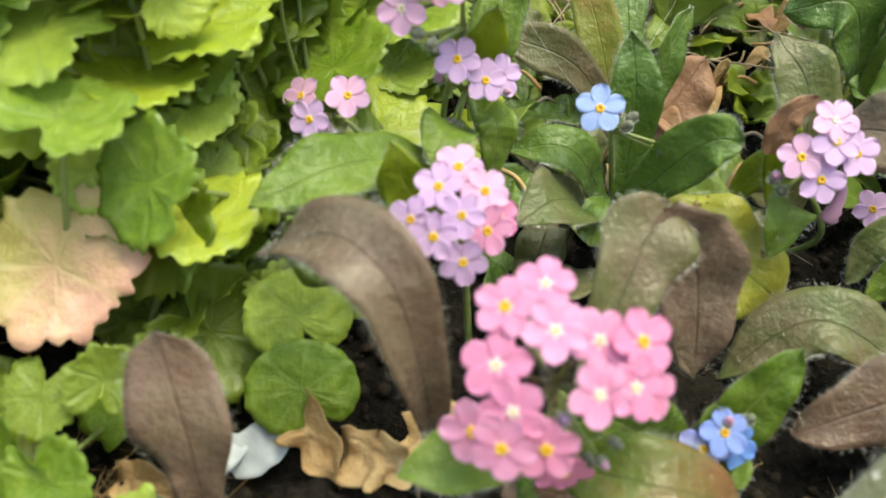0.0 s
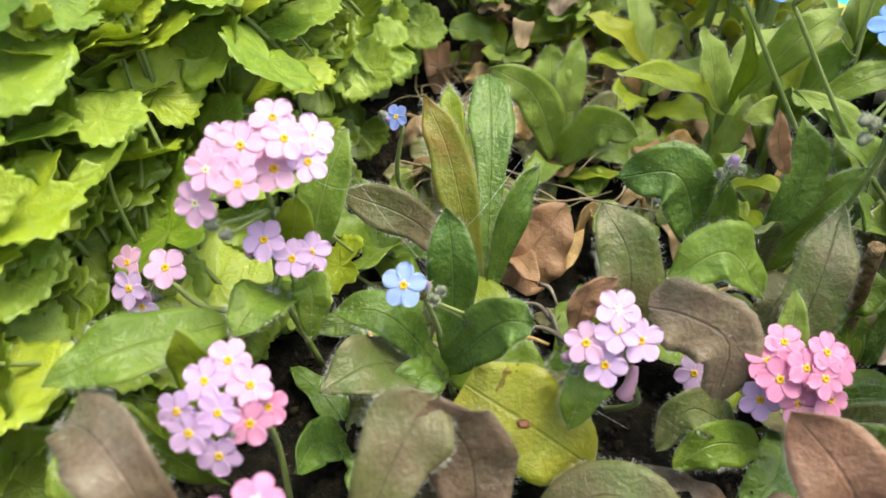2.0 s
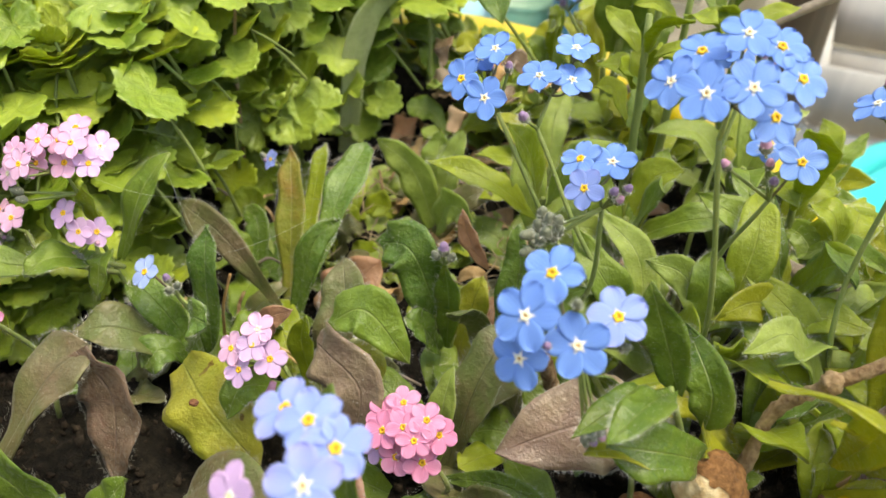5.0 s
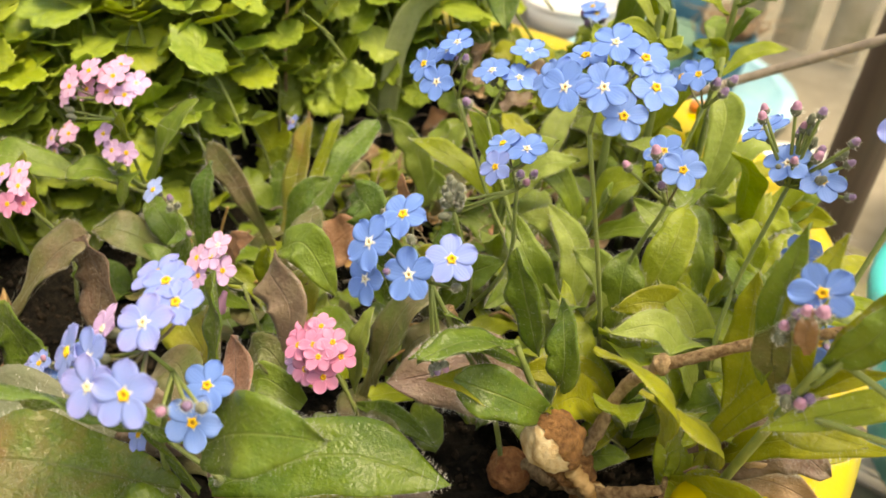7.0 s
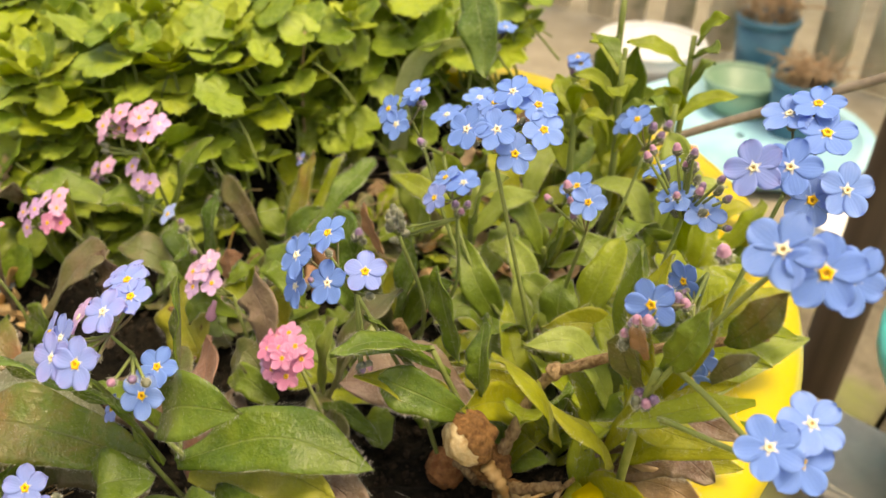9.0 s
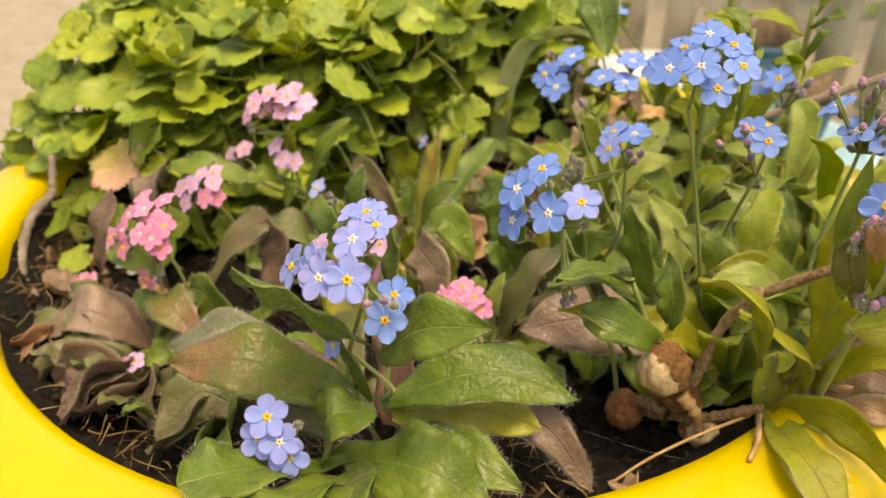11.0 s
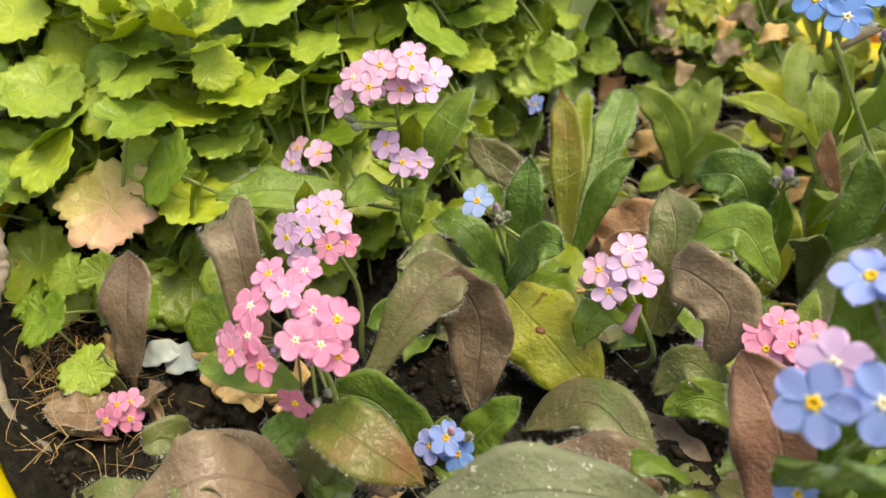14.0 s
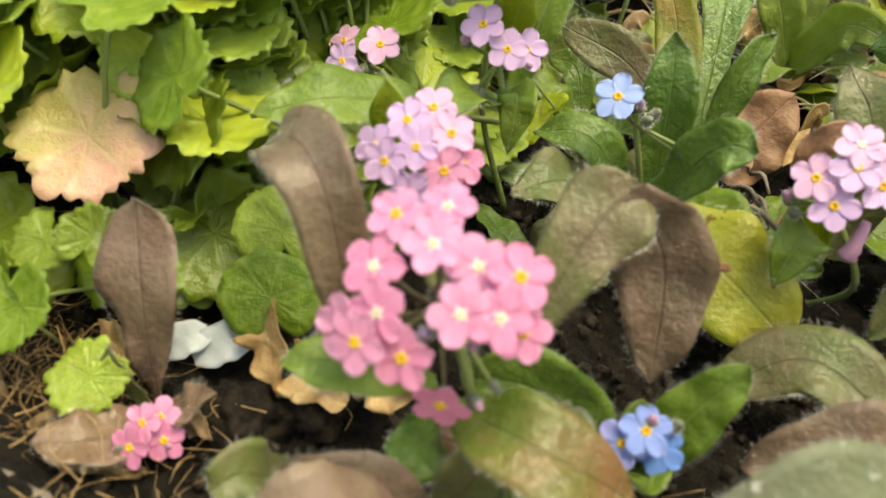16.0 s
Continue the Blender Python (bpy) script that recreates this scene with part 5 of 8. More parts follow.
leaf(p, M_DEEP, [(0.0985, 0.0530, 0.0330), (0.1125, 0.0520, 0.0485), (0.1265, 0.0570, 0.0530)], 0.0130, shape="lance", face=(0.1, -0.7, 0.8), rng=rng)
leaf(p, M_DARK, [(0.0985, 0.0500, 0.0380), (0.0930, 0.0370, 0.0540), (0.0880, 0.0272, 0.0640)], 0.0120, shape="lance", face=(-0.2, -0.7, 0.7), rng=rng)
leaf(p, M_DEEP, [(0.0970, 0.0520, 0.0200), (0.0905, 0.0470, 0.0400), (0.0860, 0.0440, 0.0440)], 0.0080, shape="lance", face=(-0.2, -0.8, 0.5), rng=rng)
leaf(p, M_YELLOW, [(0.0980, 0.0570, 0.0140), (0.1140, 0.0690, 0.0160), (0.1285, 0.0735, 0.0160)], 0.0120, shape="oval", face=(0.1, -0.7, 0.7), rng=rng)
leaf(p, M_BROWN, [(0.1130, 0.0700, 0.0150), (0.1270, 0.0765, 0.0140), (0.1415, 0.0765, 0.0025)], 0.0095, shape="oval", face=(0.2, -0.7, 0.7), rng=rng, label="brown hanging leaf")
leaf(p, M_DEEP, [(0.1034, 0.0450, 0.0120), (0.1186, 0.0470, 0.0170), (0.1297, 0.0528, 0.0100)], 0.0190, shape="oval", face=(0, -0.5, 1), rng=rng)
leaf(p, M_DEEP, [(0.0990, 0.0560, 0.0080), (0.1180, 0.0570, 0.0140), (0.1340, 0.0600, 0.0110)], 0.0120, shape="lance", face=(0, -0.5, 1), rng=rng)
leaf(p, M_OLIVE, [(0.0920, 0.0500, 0.0100), (0.0780, 0.0380, 0.0180), (0.0700, 0.0320, 0.0080)], 0.0120, shape="oval", face=(-0.2, -0.7, 0.7), rng=rng)

leaf(p, M_DEEP, [(0.0970, 0.0560, 0.0280), (0.0945, 0.0625, 0.0470), (0.0899, 0.0672, 0.0590)], 0.0085, shape="oval", face=(-0.4, -0.8, 0.3), rng=rng)

# three-flowered blue head at the front rim
p = plant("low blue-lilac forget-me-not leaning over the rim", (0.100, 0.046, -0.004))
cyme(p, (0.100, 0.046, -0.003), (0.0965, 0.0300, 0.0230), [(0.0930, 0.0268, 0.0310), (0.0970, 0.0262, 0.0272), (0.0925, 0.0245, 0.0265), (0.0990, 0.0265, 0.0240)], ["bluelilac"], ["y", "w", "y"], rng, 1.0, (0.9, -0.8, 0.9), 0.5,
     buds=[((0.0900, 0.0270, 0.0290), "pink", 0.0013), ((0.0985, 0.0300, 0.0300), "grey", 0.0013)])
leaf(p, M_DEEP, [(0.0936, 0.0400, 0.0110), (0.0985, 0.0378, 0.0265), (0.1030, 0.0475, 0.0240)], 0.0140, shape="oval", face=(0, -0.6, 0.9), rng=rng)
leaf(p, M_DEEP, [(0.0985, 0.0420, 0.0100), (0.0950, 0.0178, 0.0245), (0.0905, 0.0065, 0.0265)], 0.0170, shape="spoon", face=(0, -0.4, 1), rng=rng)
leaf(p, M_DEEP, [(0.1022, 0.0400, 0.0110), (0.1066, 0.0190, 0.0235), (0.1050, 0.0085, 0.0240)], 0.0165, shape="spoon", face=(0, -0.4, 1), rng=rng)
leaf(p, M_DEEP, [(0.1010, 0.0450, 0.0060), (0.1110, 0.0330, 0.0190), (0.1180, 0.0210, 0.0190)], 0.0140, shape="spoon", face=(0, -0.4, 1), rng=rng)

# sky-blue head in the middle right
p = plant("forget-me-not with a sky-blue head of five flowers", (0.132, 0.104, -0.004))
cyme(p, (0.132, 0.105, -0.004), (0.1180, 0.0920, 0.0560), [(0.1120, 0.0828, 0.0672), (0.1193, 0.0842, 0.0634), (0.1230, 0.0908, 0.0645), (0.1122, 0.0815, 0.0603), (0.1132, 0.0900, 0.0695)],
     ["blue", "blue", "bluelilac", "blue", "blue"], ["w", "w", "y", "w", "y"], rng, 1.00, (0, -0.8, 0.5),
     buds=[((0.1170, 0.0880, 0.0640), "purple", 0.0012), ((0.1180, 0.0860, 0.0690), "grey", 0.0011), ((0.1250, 0.0900, 0.0600), "grey", 0.0012), ((0.1235, 0.0880, 0.0410), "purple", 0.0013), ((0.1245, 0.0890, 0.0415), "pink", 0.0012), ((0.1225, 0.0880, 0.0400), "grey", 0.0012)])
leaf(p, M_DEEP, [(0.1340, 0.1065, 0.0370), (0.1295, 0.1070, 0.0485), (0.1250, 0.1085, 0.0575)], 0.0085, shape="lance", face=(-0.2, -1, 0.2), rng=rng)
leaf(p, M_DEEP, [(0.1340, 0.1040, 0.0350), (0.1275, 0.0925, 0.0470), (0.1210, 0.0825, 0.0465)], 0.0060, shape="lance", face=(-0.2, -0.5, 1), rng=rng)
leaf(p, M_LIME_WARM, [(0.1370, 0.1060, 0.0250), (0.1320, 0.0960, 0.0340), (0.1230, 0.0860, 0.0400)], 0.0095, shape="lance", face=(-0.2, -0.6, 0.9), rng=rng)
leaf(p, M_DEEP, [(0.1400, 0.1070, 0.0300), (0.1390, 0.1080, 0.0390), (0.1320, 0.1180, 0.0430)], 0.0085, shape="lance", face=(-0.2, -1, 0.3), rng=rng)
leaf(p, M_LIME_WARM, [(0.1610, 0.1080, 0.0300), (0.1610, 0.0985, 0.0525), (0.1460, 0.1030, 0.0490)], 0.0085, shape="lance", face=(-0.3, -0.7, 0.7), rng=rng)
leaf(p, M_TAUPE, [(0.1342, 0.1107, 0.0192), (0.1212, 0.1037, 0.0257), (0.1062, 0.0942, 0.0202)], 0.0175, shape="lance", face=(0.0, -0.55, 0.85), fold=0.05, rng=rng, label="large brown leaf")
leaf(p, M_DEEP, [(0.1330, 0.1040, 0.0200), (0.1240, 0.0960, 0.0440), (0.1190, 0.0930, 0.0500)], 0.0060, shape="lance", face=(-0.2, -1, 0.3), rng=rng)

# two-flowered lilac-blue
p = plant("forget-me-not with a few lilac-blue flowers on a dark bristly stem", (0.118, 0.128, -0.004))
cyme(p, (0.100, 0.124, 0.010), (0.1120, 0.1300, 0.0540), [(0.1090, 0.1252, 0.0605), (0.1062, 0.1320, 0.0620), (0.1120, 0.1320, 0.0630)], ["bluelilac", "blue", "blue"], ["y", "y", "w"], rng, 0.90, (-0.1, -0.8, 0.5),
     buds=[((0.1140, 0.1270, 0.0600), "purple", 0.0014), ((0.1150, 0.1280, 0.0580), "pink", 0.0013), ((0.1160, 0.1290, 0.0600), "purple", 0.0013), ((0.1010, 0.1200, 0.0510), "grey", 0.0017), ((0.1030, 0.1205, 0.0500), "grey", 0.0016), ((0.1015, 0.1190, 0.0480), "grey", 0.0016)])

# tall blue heads
p = plant("tall forget-me-not with a wide sky-blue head", (0.134, 0.140, -0.004))
cyme(p, (0.136, 0.142, -0.004), (0.1290, 0.1230, 0.0770), [(0.1258, 0.1170, 0.0872), (0.1318, 0.1190, 0.0885), (0.1358, 0.1200, 0.0842), (0.1230, 0.1290, 0.0880), (0.1290, 0.1270, 0.0930), (0.1200, 0.1230, 0.0850), (0.1340, 0.1290, 0.0910), (0.1380, 0.1260, 0.0880)],
     ["blue"], ["w", "w", "y", "y"], rng, 0.95, (0.1, -0.9, 0.4))
cyme(p, (0.134, 0.140, 0.010), (0.0940, 0.1440, 0.0590), [(0.0988, 0.1485, 0.0688), (0.0925, 0.1470, 0.0690), (0.0975, 0.1540, 0.0730)], ["blue"], ["w"], rng, 1.00, (-0.1, -0.8, 0.5), buds=[((0.0930, 0.1370, 0.0650), "purple", 0.0016)])
cyme(p, (0.120, 0.142, 0.010), (0.0850, 0.1450, 0.0600), [(0.0853, 0.1358, 0.0678), (0.0792, 0.1390, 0.0690), (0.0835, 0.1455, 0.0735), (0.0800, 0.1470, 0.0700)], ["blue"], ["w", "y", "w"], rng, 0.95, (-0.1, -0.8, 0.5), buds=[((0.0870, 0.1440, 0.0710), "purple", 0.0013)])
cyme(p, (0.138, 0.144, 0.006), (0.1400, 0.1430, 0.0560), [(0.1428, 0.1380, 0.0680), (0.1370, 0.1420, 0.0680)], ["blue"], ["y"], rng, 0.95, (0, -0.9, 0.3),
     buds=[((0.1365, 0.1390, 0.0690), "pink", 0.0017), ((0.1380, 0.1385, 0.0660), "pink", 0.0013), ((0.1395, 0.1380, 0.0630), "purple", 0.0013), ((0.1310, 0.1400, 0.0630), "pink", 0.0014)])
cyme(p, (0.128, 0.160, 0.002), (0.1300, 0.1850, 0.0580), [(0.1277, 0.1820, 0.0673), (0.1230, 0.1850, 0.0640)], ["blue"], ["y"], rng, 1.00, (0, -0.9, 0.4), buds=[((0.1320, 0.1830, 0.0660), "purple", 0.0018), ((0.1340, 0.1840, 0.0640), "purple", 0.0017), ((0.1350, 0.1850, 0.0670), "purple", 0.0017)])

# right-hand tangle
p = plant("forget-me-not at the rim with buds and opening blue flowers", (0.168, 0.120, 0.002))
cyme(p, (0.168, 0.124, 0.002), (0.1600, 0.1480, 0.0670), [(0.1523, 0.1502, 0.0755), (0.1590, 0.1450, 0.0730), (0.1655, 0.1460, 0.0715)], ["blue"], ["w", "w", "y"], rng, 0.95, (-0.3, -0.4, 0.7),
     buds=[((0.1601, 0.1459, 0.0822), "grey", 0.0012), ((0.1596, 0.1503, 0.0783), "pink", 0.0012), ((0.1644, 0.1495, 0.0716), "grey", 0.0012), ((0.1606, 0.1466, 0.0802), "grey", 0.0015), ((0.1617, 0.1435, 0.0849), "purple", 0.0013), ((0.1648, 0.1472, 0.0687), "purple", 0.0012), ((0.1603, 0.1425, 0.0751), "pink", 0.0012), ((0.1528, 0.1421, 0.0813), "pink", 0.0014), ((0.1668, 0.1470, 0.0771), "grey", 0.0014), ((0.1683, 0.1432, 0.0818), "purple", 0.0012), ((0.1572, 0.1452, 0.0835), "pink", 0.0015), ((0.1584, 0.1495, 0.0771), "purple", 0.0011), ((0.1709, 0.1455, 0.0706), "purple", 0.0011), ((0.1592, 0.1464, 0.0800), "pink", 0.0012), ((0.1684, 0.1484, 0.0752), "purple", 0.0012), ((0.1633, 0.1469, 0.0765), "purple", 0.0013), ((0.1580, 0.1483, 0.0672), "grey", 0.0012), ((0.1590, 0.1482, 0.0775), "grey", 0.0010), ((0.1520, 0.1454, 0.0814), "pink", 0.0012), ((0.1614, 0.1483, 0.0769), "grey", 0.0012), ((0.1653, 0.1453, 0.0719), "grey", 0.0013), ((0.1633, 0.1461, 0.0755), "pink", 0.0015)])
cyme(p, (0.170, 0.124, 0.006), (0.1720, 0.1380, 0.0640), [(0.1686, 0.1356, 0.0615), (0.1753, 0.1082, 0.0752), (0.1800, 0.1200, 0.0535), (0.1770, 0.1300, 0.0500)], ["blue"], ["y"], rng, 1.01, (0, -0.9, 0.4), spread=0.5,
     buds=[((0.1690, 0.1340, 0.0590), "purple", 0.0016), ((0.1705, 0.1350, 0.0585), "pink", 0.0015), ((0.1690, 0.1350, 0.0570), "purple", 0.0015)])
for q, kd, sz in (((0.1755, 0.1062, 0.0720), "pink", 0.0016), ((0.1738, 0.1060, 0.0715), "purple", 0.0016), ((0.1735, 0.1068, 0.0695), "grey", 0.0016), ((0.1760, 0.1090, 0.0545), "purple", 0.0016), ((0.1770, 0.1085, 0.0540), "pink", 0.0015)):
    part("bud", BUDS[kd], None, p, at=aim(V(q) - p.location, (0.1, -0.4, 1), sz, 0))
# its long arm with the nearest flowers
cyme(p, (0.1794, 0.1067, 0.0600), (0.1925, 0.1090, 0.0910), [(0.1938, 0.1046, 0.0972), (0.1995, 0.1060, 0.0955), (0.2020, 0.1110, 0.0930)], ["blue"], ["w", "y", "w"], rng, 1.18, (0, -0.9, 0.35))
part("stem", tube([V(q) - p.location for q in ((0.1700, 0.1200, 0.004), (0.1760, 0.1100, 0.0440), (0.1794, 0.1067, 0.0640))], 0.0010, 0.0008, 12, 8), M_STEM, p)
cyme(p, (0.172, 0.122, 0.010), (0.1800, 0.1440, 0.0830), [(0.1754, 0.1495, 0.0957), (0.1857, 0.1413, 0.0854), (0.1764, 0.1357, 0.0905), (0.1815, 0.1385, 0.0915), (0.1830, 0.1480, 0.0950), (0.1900, 0.1440, 0.0880), (0.1790, 0.1520, 0.0980)],
     ["blue", "blue", "bluelilac", "blue", "blue", "blue", "blue"], ["w", "y", "w", "w", "y"], rng, 1.10, (0, -0.9, 0.4))
cyme(p, (0.1790, 0.1080, 0.0520), (0.2010, 0.1000, 0.0640), [(0.2021, 0.0969, 0.0708), (0.2060, 0.0990, 0.0690), (0.2050, 0.1030, 0.0730)], ["blue"], ["w", "y"], rng, 1.12, (0, -0.8, 0.6))
leaf(p, M_LIME_WARM, [(0.1790, 0.1120, 0.0530), (0.1740, 0.1080, 0.0700), (0.1750, 0.1130, 0.0830)], 0.0062, shape="lance", face=(-0.3, -1, 0.2), rng=rng)
leaf(p, M_LIME_WARM, [(0.1790, 0.1120, 0.0540), (0.1830, 0.1110, 0.0690), (0.1850, 0.1130, 0.0800)], 0.0062, shape="lance", face=(-0.3, -1, 0.3), rng=rng)
leaf(p, M_LIME_WARM, [(0.1760, 0.1120, 0.0500), (0.1800, 0.1090, 0.0490), (0.1905, 0.1120, 0.0490)], 0.0070, shape="lance", face=(0, -0.6, 0.9), rng=rng)
leaf(p, M_GREEN, [(0.1720, 0.1120, 0.0512), (0.1705, 0.1100, 0.0671), (0.1698, 0.1120, 0.0828)], 0.0062, shape="lance", face=(-0.3, -1, 0.2), rng=rng)
leaf(p, M_GREEN, [(0.1795, 0.1080, 0.0632), (0.1837, 0.1060, 0.0728), (0.1849, 0.1080, 0.0800)], 0.0060, shape="lance", face=(0.1, -0.9, 0.5), rng=rng)
leaf(p, M_LIME, [(0.1947, 0.1120, 0.0631), (0.1855, 0.1070, 0.0586), (0.1753, 0.1030, 0.0499)], 0.0052, shape="lance", face=(0, -0.5, 0.9), rng=rng)
leaf(p, M_BLUSH, [(0.1881, 0.1100, 0.0730), (0.1926, 0.1080, 0.0818), (0.1948, 0.1100, 0.0874)], 0.0058, shape="lance", face=(0.1, -0.9, 0.5), rng=rng, label="green leaf with a brown tip")
leaf(p, M_OLIVE, [(0.1877, 0.1090, 0.0653), (0.1909, 0.1070, 0.0725), (0.1940, 0.1090, 0.0748)], 0.0034, shape="lance", face=(0.1, -0.9, 0.5), rng=rng)
leaf(p, M_RUST, [(0.1769, 0.1070, 0.0647), (0.1757, 0.1050, 0.0697), (0.1751, 0.1050, 0.0742)], 0.0034, shape="lance", face=(0, -1, 0.3), rng=rng, label="reddish bract")
part("stem", tube([V(q) - p.location for q in [(0.1807, 0.1080, 0.0656), (0.1891, 0.1060, 0.0647), (0.1981, 0.1020, 0.0646)]], 0.0006, 0.0005, 10, 7), M_STEM, p, "pale bristly side stem")
for q, kd, sz in (((0.1746, 0.1055, 0.0729), "pink", 0.0015), ((0.1726, 0.1060, 0.0685), "pink", 0.0014), ((0.1726, 0.1060, 0.0663), "grey", 0.0014), ((0.1766, 0.1055, 0.0738), "pink", 0.0017), ((0.1790, 0.1060, 0.0560), "pink", 0.0016), ((0.1770, 0.1060, 0.0554), "grey", 0.0015), ((0.1798, 0.1070, 0.0568), "purple", 0.0015), ((0.1703, 0.1250, 0.0657), "purple", 0.0018), ((0.1725, 0.1250, 0.0651), "purple", 0.0018), ((0.1742, 0.1250, 0.0648), "pink", 0.0016), ((0.1716, 0.1250, 0.0634), "grey", 0.0017), ((0.1813, 0.1180, 0.0836), "pink", 0.0020)):
    part("bud", BUDS[kd], None, p, at=aim(V(q) - p.location, (-0.1, -0.3, 1), sz, 0))
leaf(p, M_OLIVE, [(0.1750, 0.1130, 0.0500), (0.1720, 0.1080, 0.0620), (0.1725, 0.1065, 0.0690)], 0.0060, shape="lance", face=(0, -1, 0.3), rng=rng)
leaf(p, M_LIME_WARM, [(0.1635, 0.1150, 0.0140), (0.1800, 0.1090, 0.0250), (0.1965, 0.1048, 0.0165)], 0.0085, shape="lance", face=(0.4, -0.7, 0.6), fold=0.25, rng=rng)
leaf(p, M_YELLOW_ROT, [(0.1630, 0.1140, 0.0145), (0.1753, 0.0970, 0.0230), (0.1838, 0.0908, 0.0212), (0.1895, 0.0855, 0.0120)], 0.0105, shape="lance", face=(0.25, -0.5, 0.85), roll=0, rng=rng, label="yellow leaf with a rotten brown patch")
leaf(p, M_BROWN, [(0.1640, 0.1180, 0.0150), (0.1786, 0.1228, 0.0290), (0.1885, 0.1256, 0.0255)], 0.0100, shape="oval", face=(0, -0.8, 0.7), rng=rng)
leaf(p, M_DRY, [(0.1660, 0.1170, 0.0150), (0.1790, 0.1200, 0.0220), (0.1895, 0.1228, 0.0200)], 0.0080, shape="oval", face=(0, -0.9, 0.4), wave=0.16, rng=rng, label="dark red-brown withered leaf")
leaf(p, M_BROWN, [(0.1640, 0.1190, 0.0200), (0.1767, 0.1266, 0.0352), (0.1905, 0.1305, 0.0355)], 0.0080, shape="lance", face=(0, -0.7, 0.8), rng=rng)
leaf(p, M_LIME_WARM, [(0.1660, 0.1190, 0.0220), (0.1745, 0.1185, 0.0450), (0.1890, 0.1210, 0.0575)], 0.0065, shape="lance", face=(-0.1, -0.7, 0.9), rng=rng)
leaf(p, M_LIME_WARM, [(0.1690, 0.1180, 0.0200), (0.1690, 0.1080, 0.0380), (0.1560, 0.1020, 0.0460)], 0.0072, shape="lance", face=(-0.1, -0.7, 0.9), rng=rng)
leaf(p, M_LIME_WARM, [(0.1690, 0.1200, 0.0200), (0.1790, 0.1180, 0.0360), (0.1950, 0.1190, 0.0440)], 0.0065, shape="lance", face=(-0.1, -0.7, 0.9), rng=rng)
leaf(p, M_LIME_WARM, [(0.1690, 0.1240, 0.0250), (0.1660, 0.1280, 0.0440), (0.1630, 0.1300, 0.0590)], 0.0080, shape="lance", face=(-0.2, -1, 0.2), rng=rng)

# low pink head among the brown leaves
p = plant("low forget-me-not with two small pink flowers", (0.027, 0.034, -0.004))
cyme(p, (0.027, 0.034, -0.004), (0.0272, 0.0300, 0.0040), [(0.0262, 0.0283, 0.0062), (0.0288, 0.0298, 0.0082)], ["pink", "lilac"], ["y", "y"], rng, 0.70, (0, -0.75, 0.6),
     buds=[((0.0280, 0.0296, 0.0090), "purple", 0.0010), ((0.0290, 0.0290, 0.0072), "pink", 0.0010), ((0.0275, 0.0300, 0.0082), "grey", 0.0010)])


# ---- more leaves: rosettes and leafy stems without flowers ----
rng = random.Random(21)


def sprig(foot, leaves, label, group="leafy rosettes in the bowl"):
    """A rosette with leaves given as (material, points, width, options)."""
    e = thing("leaf_rosette", label, "plant", foot, group)
    for mat, pts, w, kw in leaves:
        leaf(e, mat, pts, w, rng=rng, **kw)
    return e


def rosette(foot, n, lengths, mats, label, rise=(35, 70), width=0.008, turn=(0, 360), droop=0.35, stem=0.0, shape="lance"):
    e = thing("leaf_rosette", label, "plant", foot, "leafy rosettes in the bowl")
    f = V(foot)
    if stem:
        part("stem", tube([(0, 0, 0), (rng.uniform(-1, 1) * 0.003, rng.uniform(-1, 1) * 0.003, stem * 0.5), (0, 0, stem)], 0.0014, 0.0008, 10, 7), M_STEM, e)
    for i in range(n):
        a = radians(turn[0] + (turn[1] - turn[0]) * (i + rng.uniform(-0.3, 0.3)) / n)
        el = radians(rng.uniform(rise[0] - 14, rise[1] - 6))
        L = rng.uniform(*lengths)
        d = V(math.cos(a), math.sin(a), 0)
        b = f + d * 0.001 + V(0, 0, stem * rng.uniform(0.1, 1.0))
        side = V(-d.y, d.x, 0) * L * rng.uniform(-0.14, 0.14)
        m = b + d * L * 0.46 * math.cos(el) + V(0, 0, L * 0.58 * math.sin(el)) + side
        t = b + d * L * math.cos(el) * 0.98 + V(0, 0, L * math.sin(el) * (1 - droop * (0.35 + rng.random())))
        up = V(0, -0.25, 1) if el < 0.9 else (-d * 0.6 + V(0, -0.5, 0.4))
        leaf(e, rng.choice(mats), [b, m, t], width * rng.uniform(0.8, 1.2), shape=shape, face=up, rng=rng, fold=rng.uniform(0.05, 0.35), wave=rng.uniform(0.04, 0.12), twist=rng.uniform(-25, 25), hair=L > 0.02)
    return e


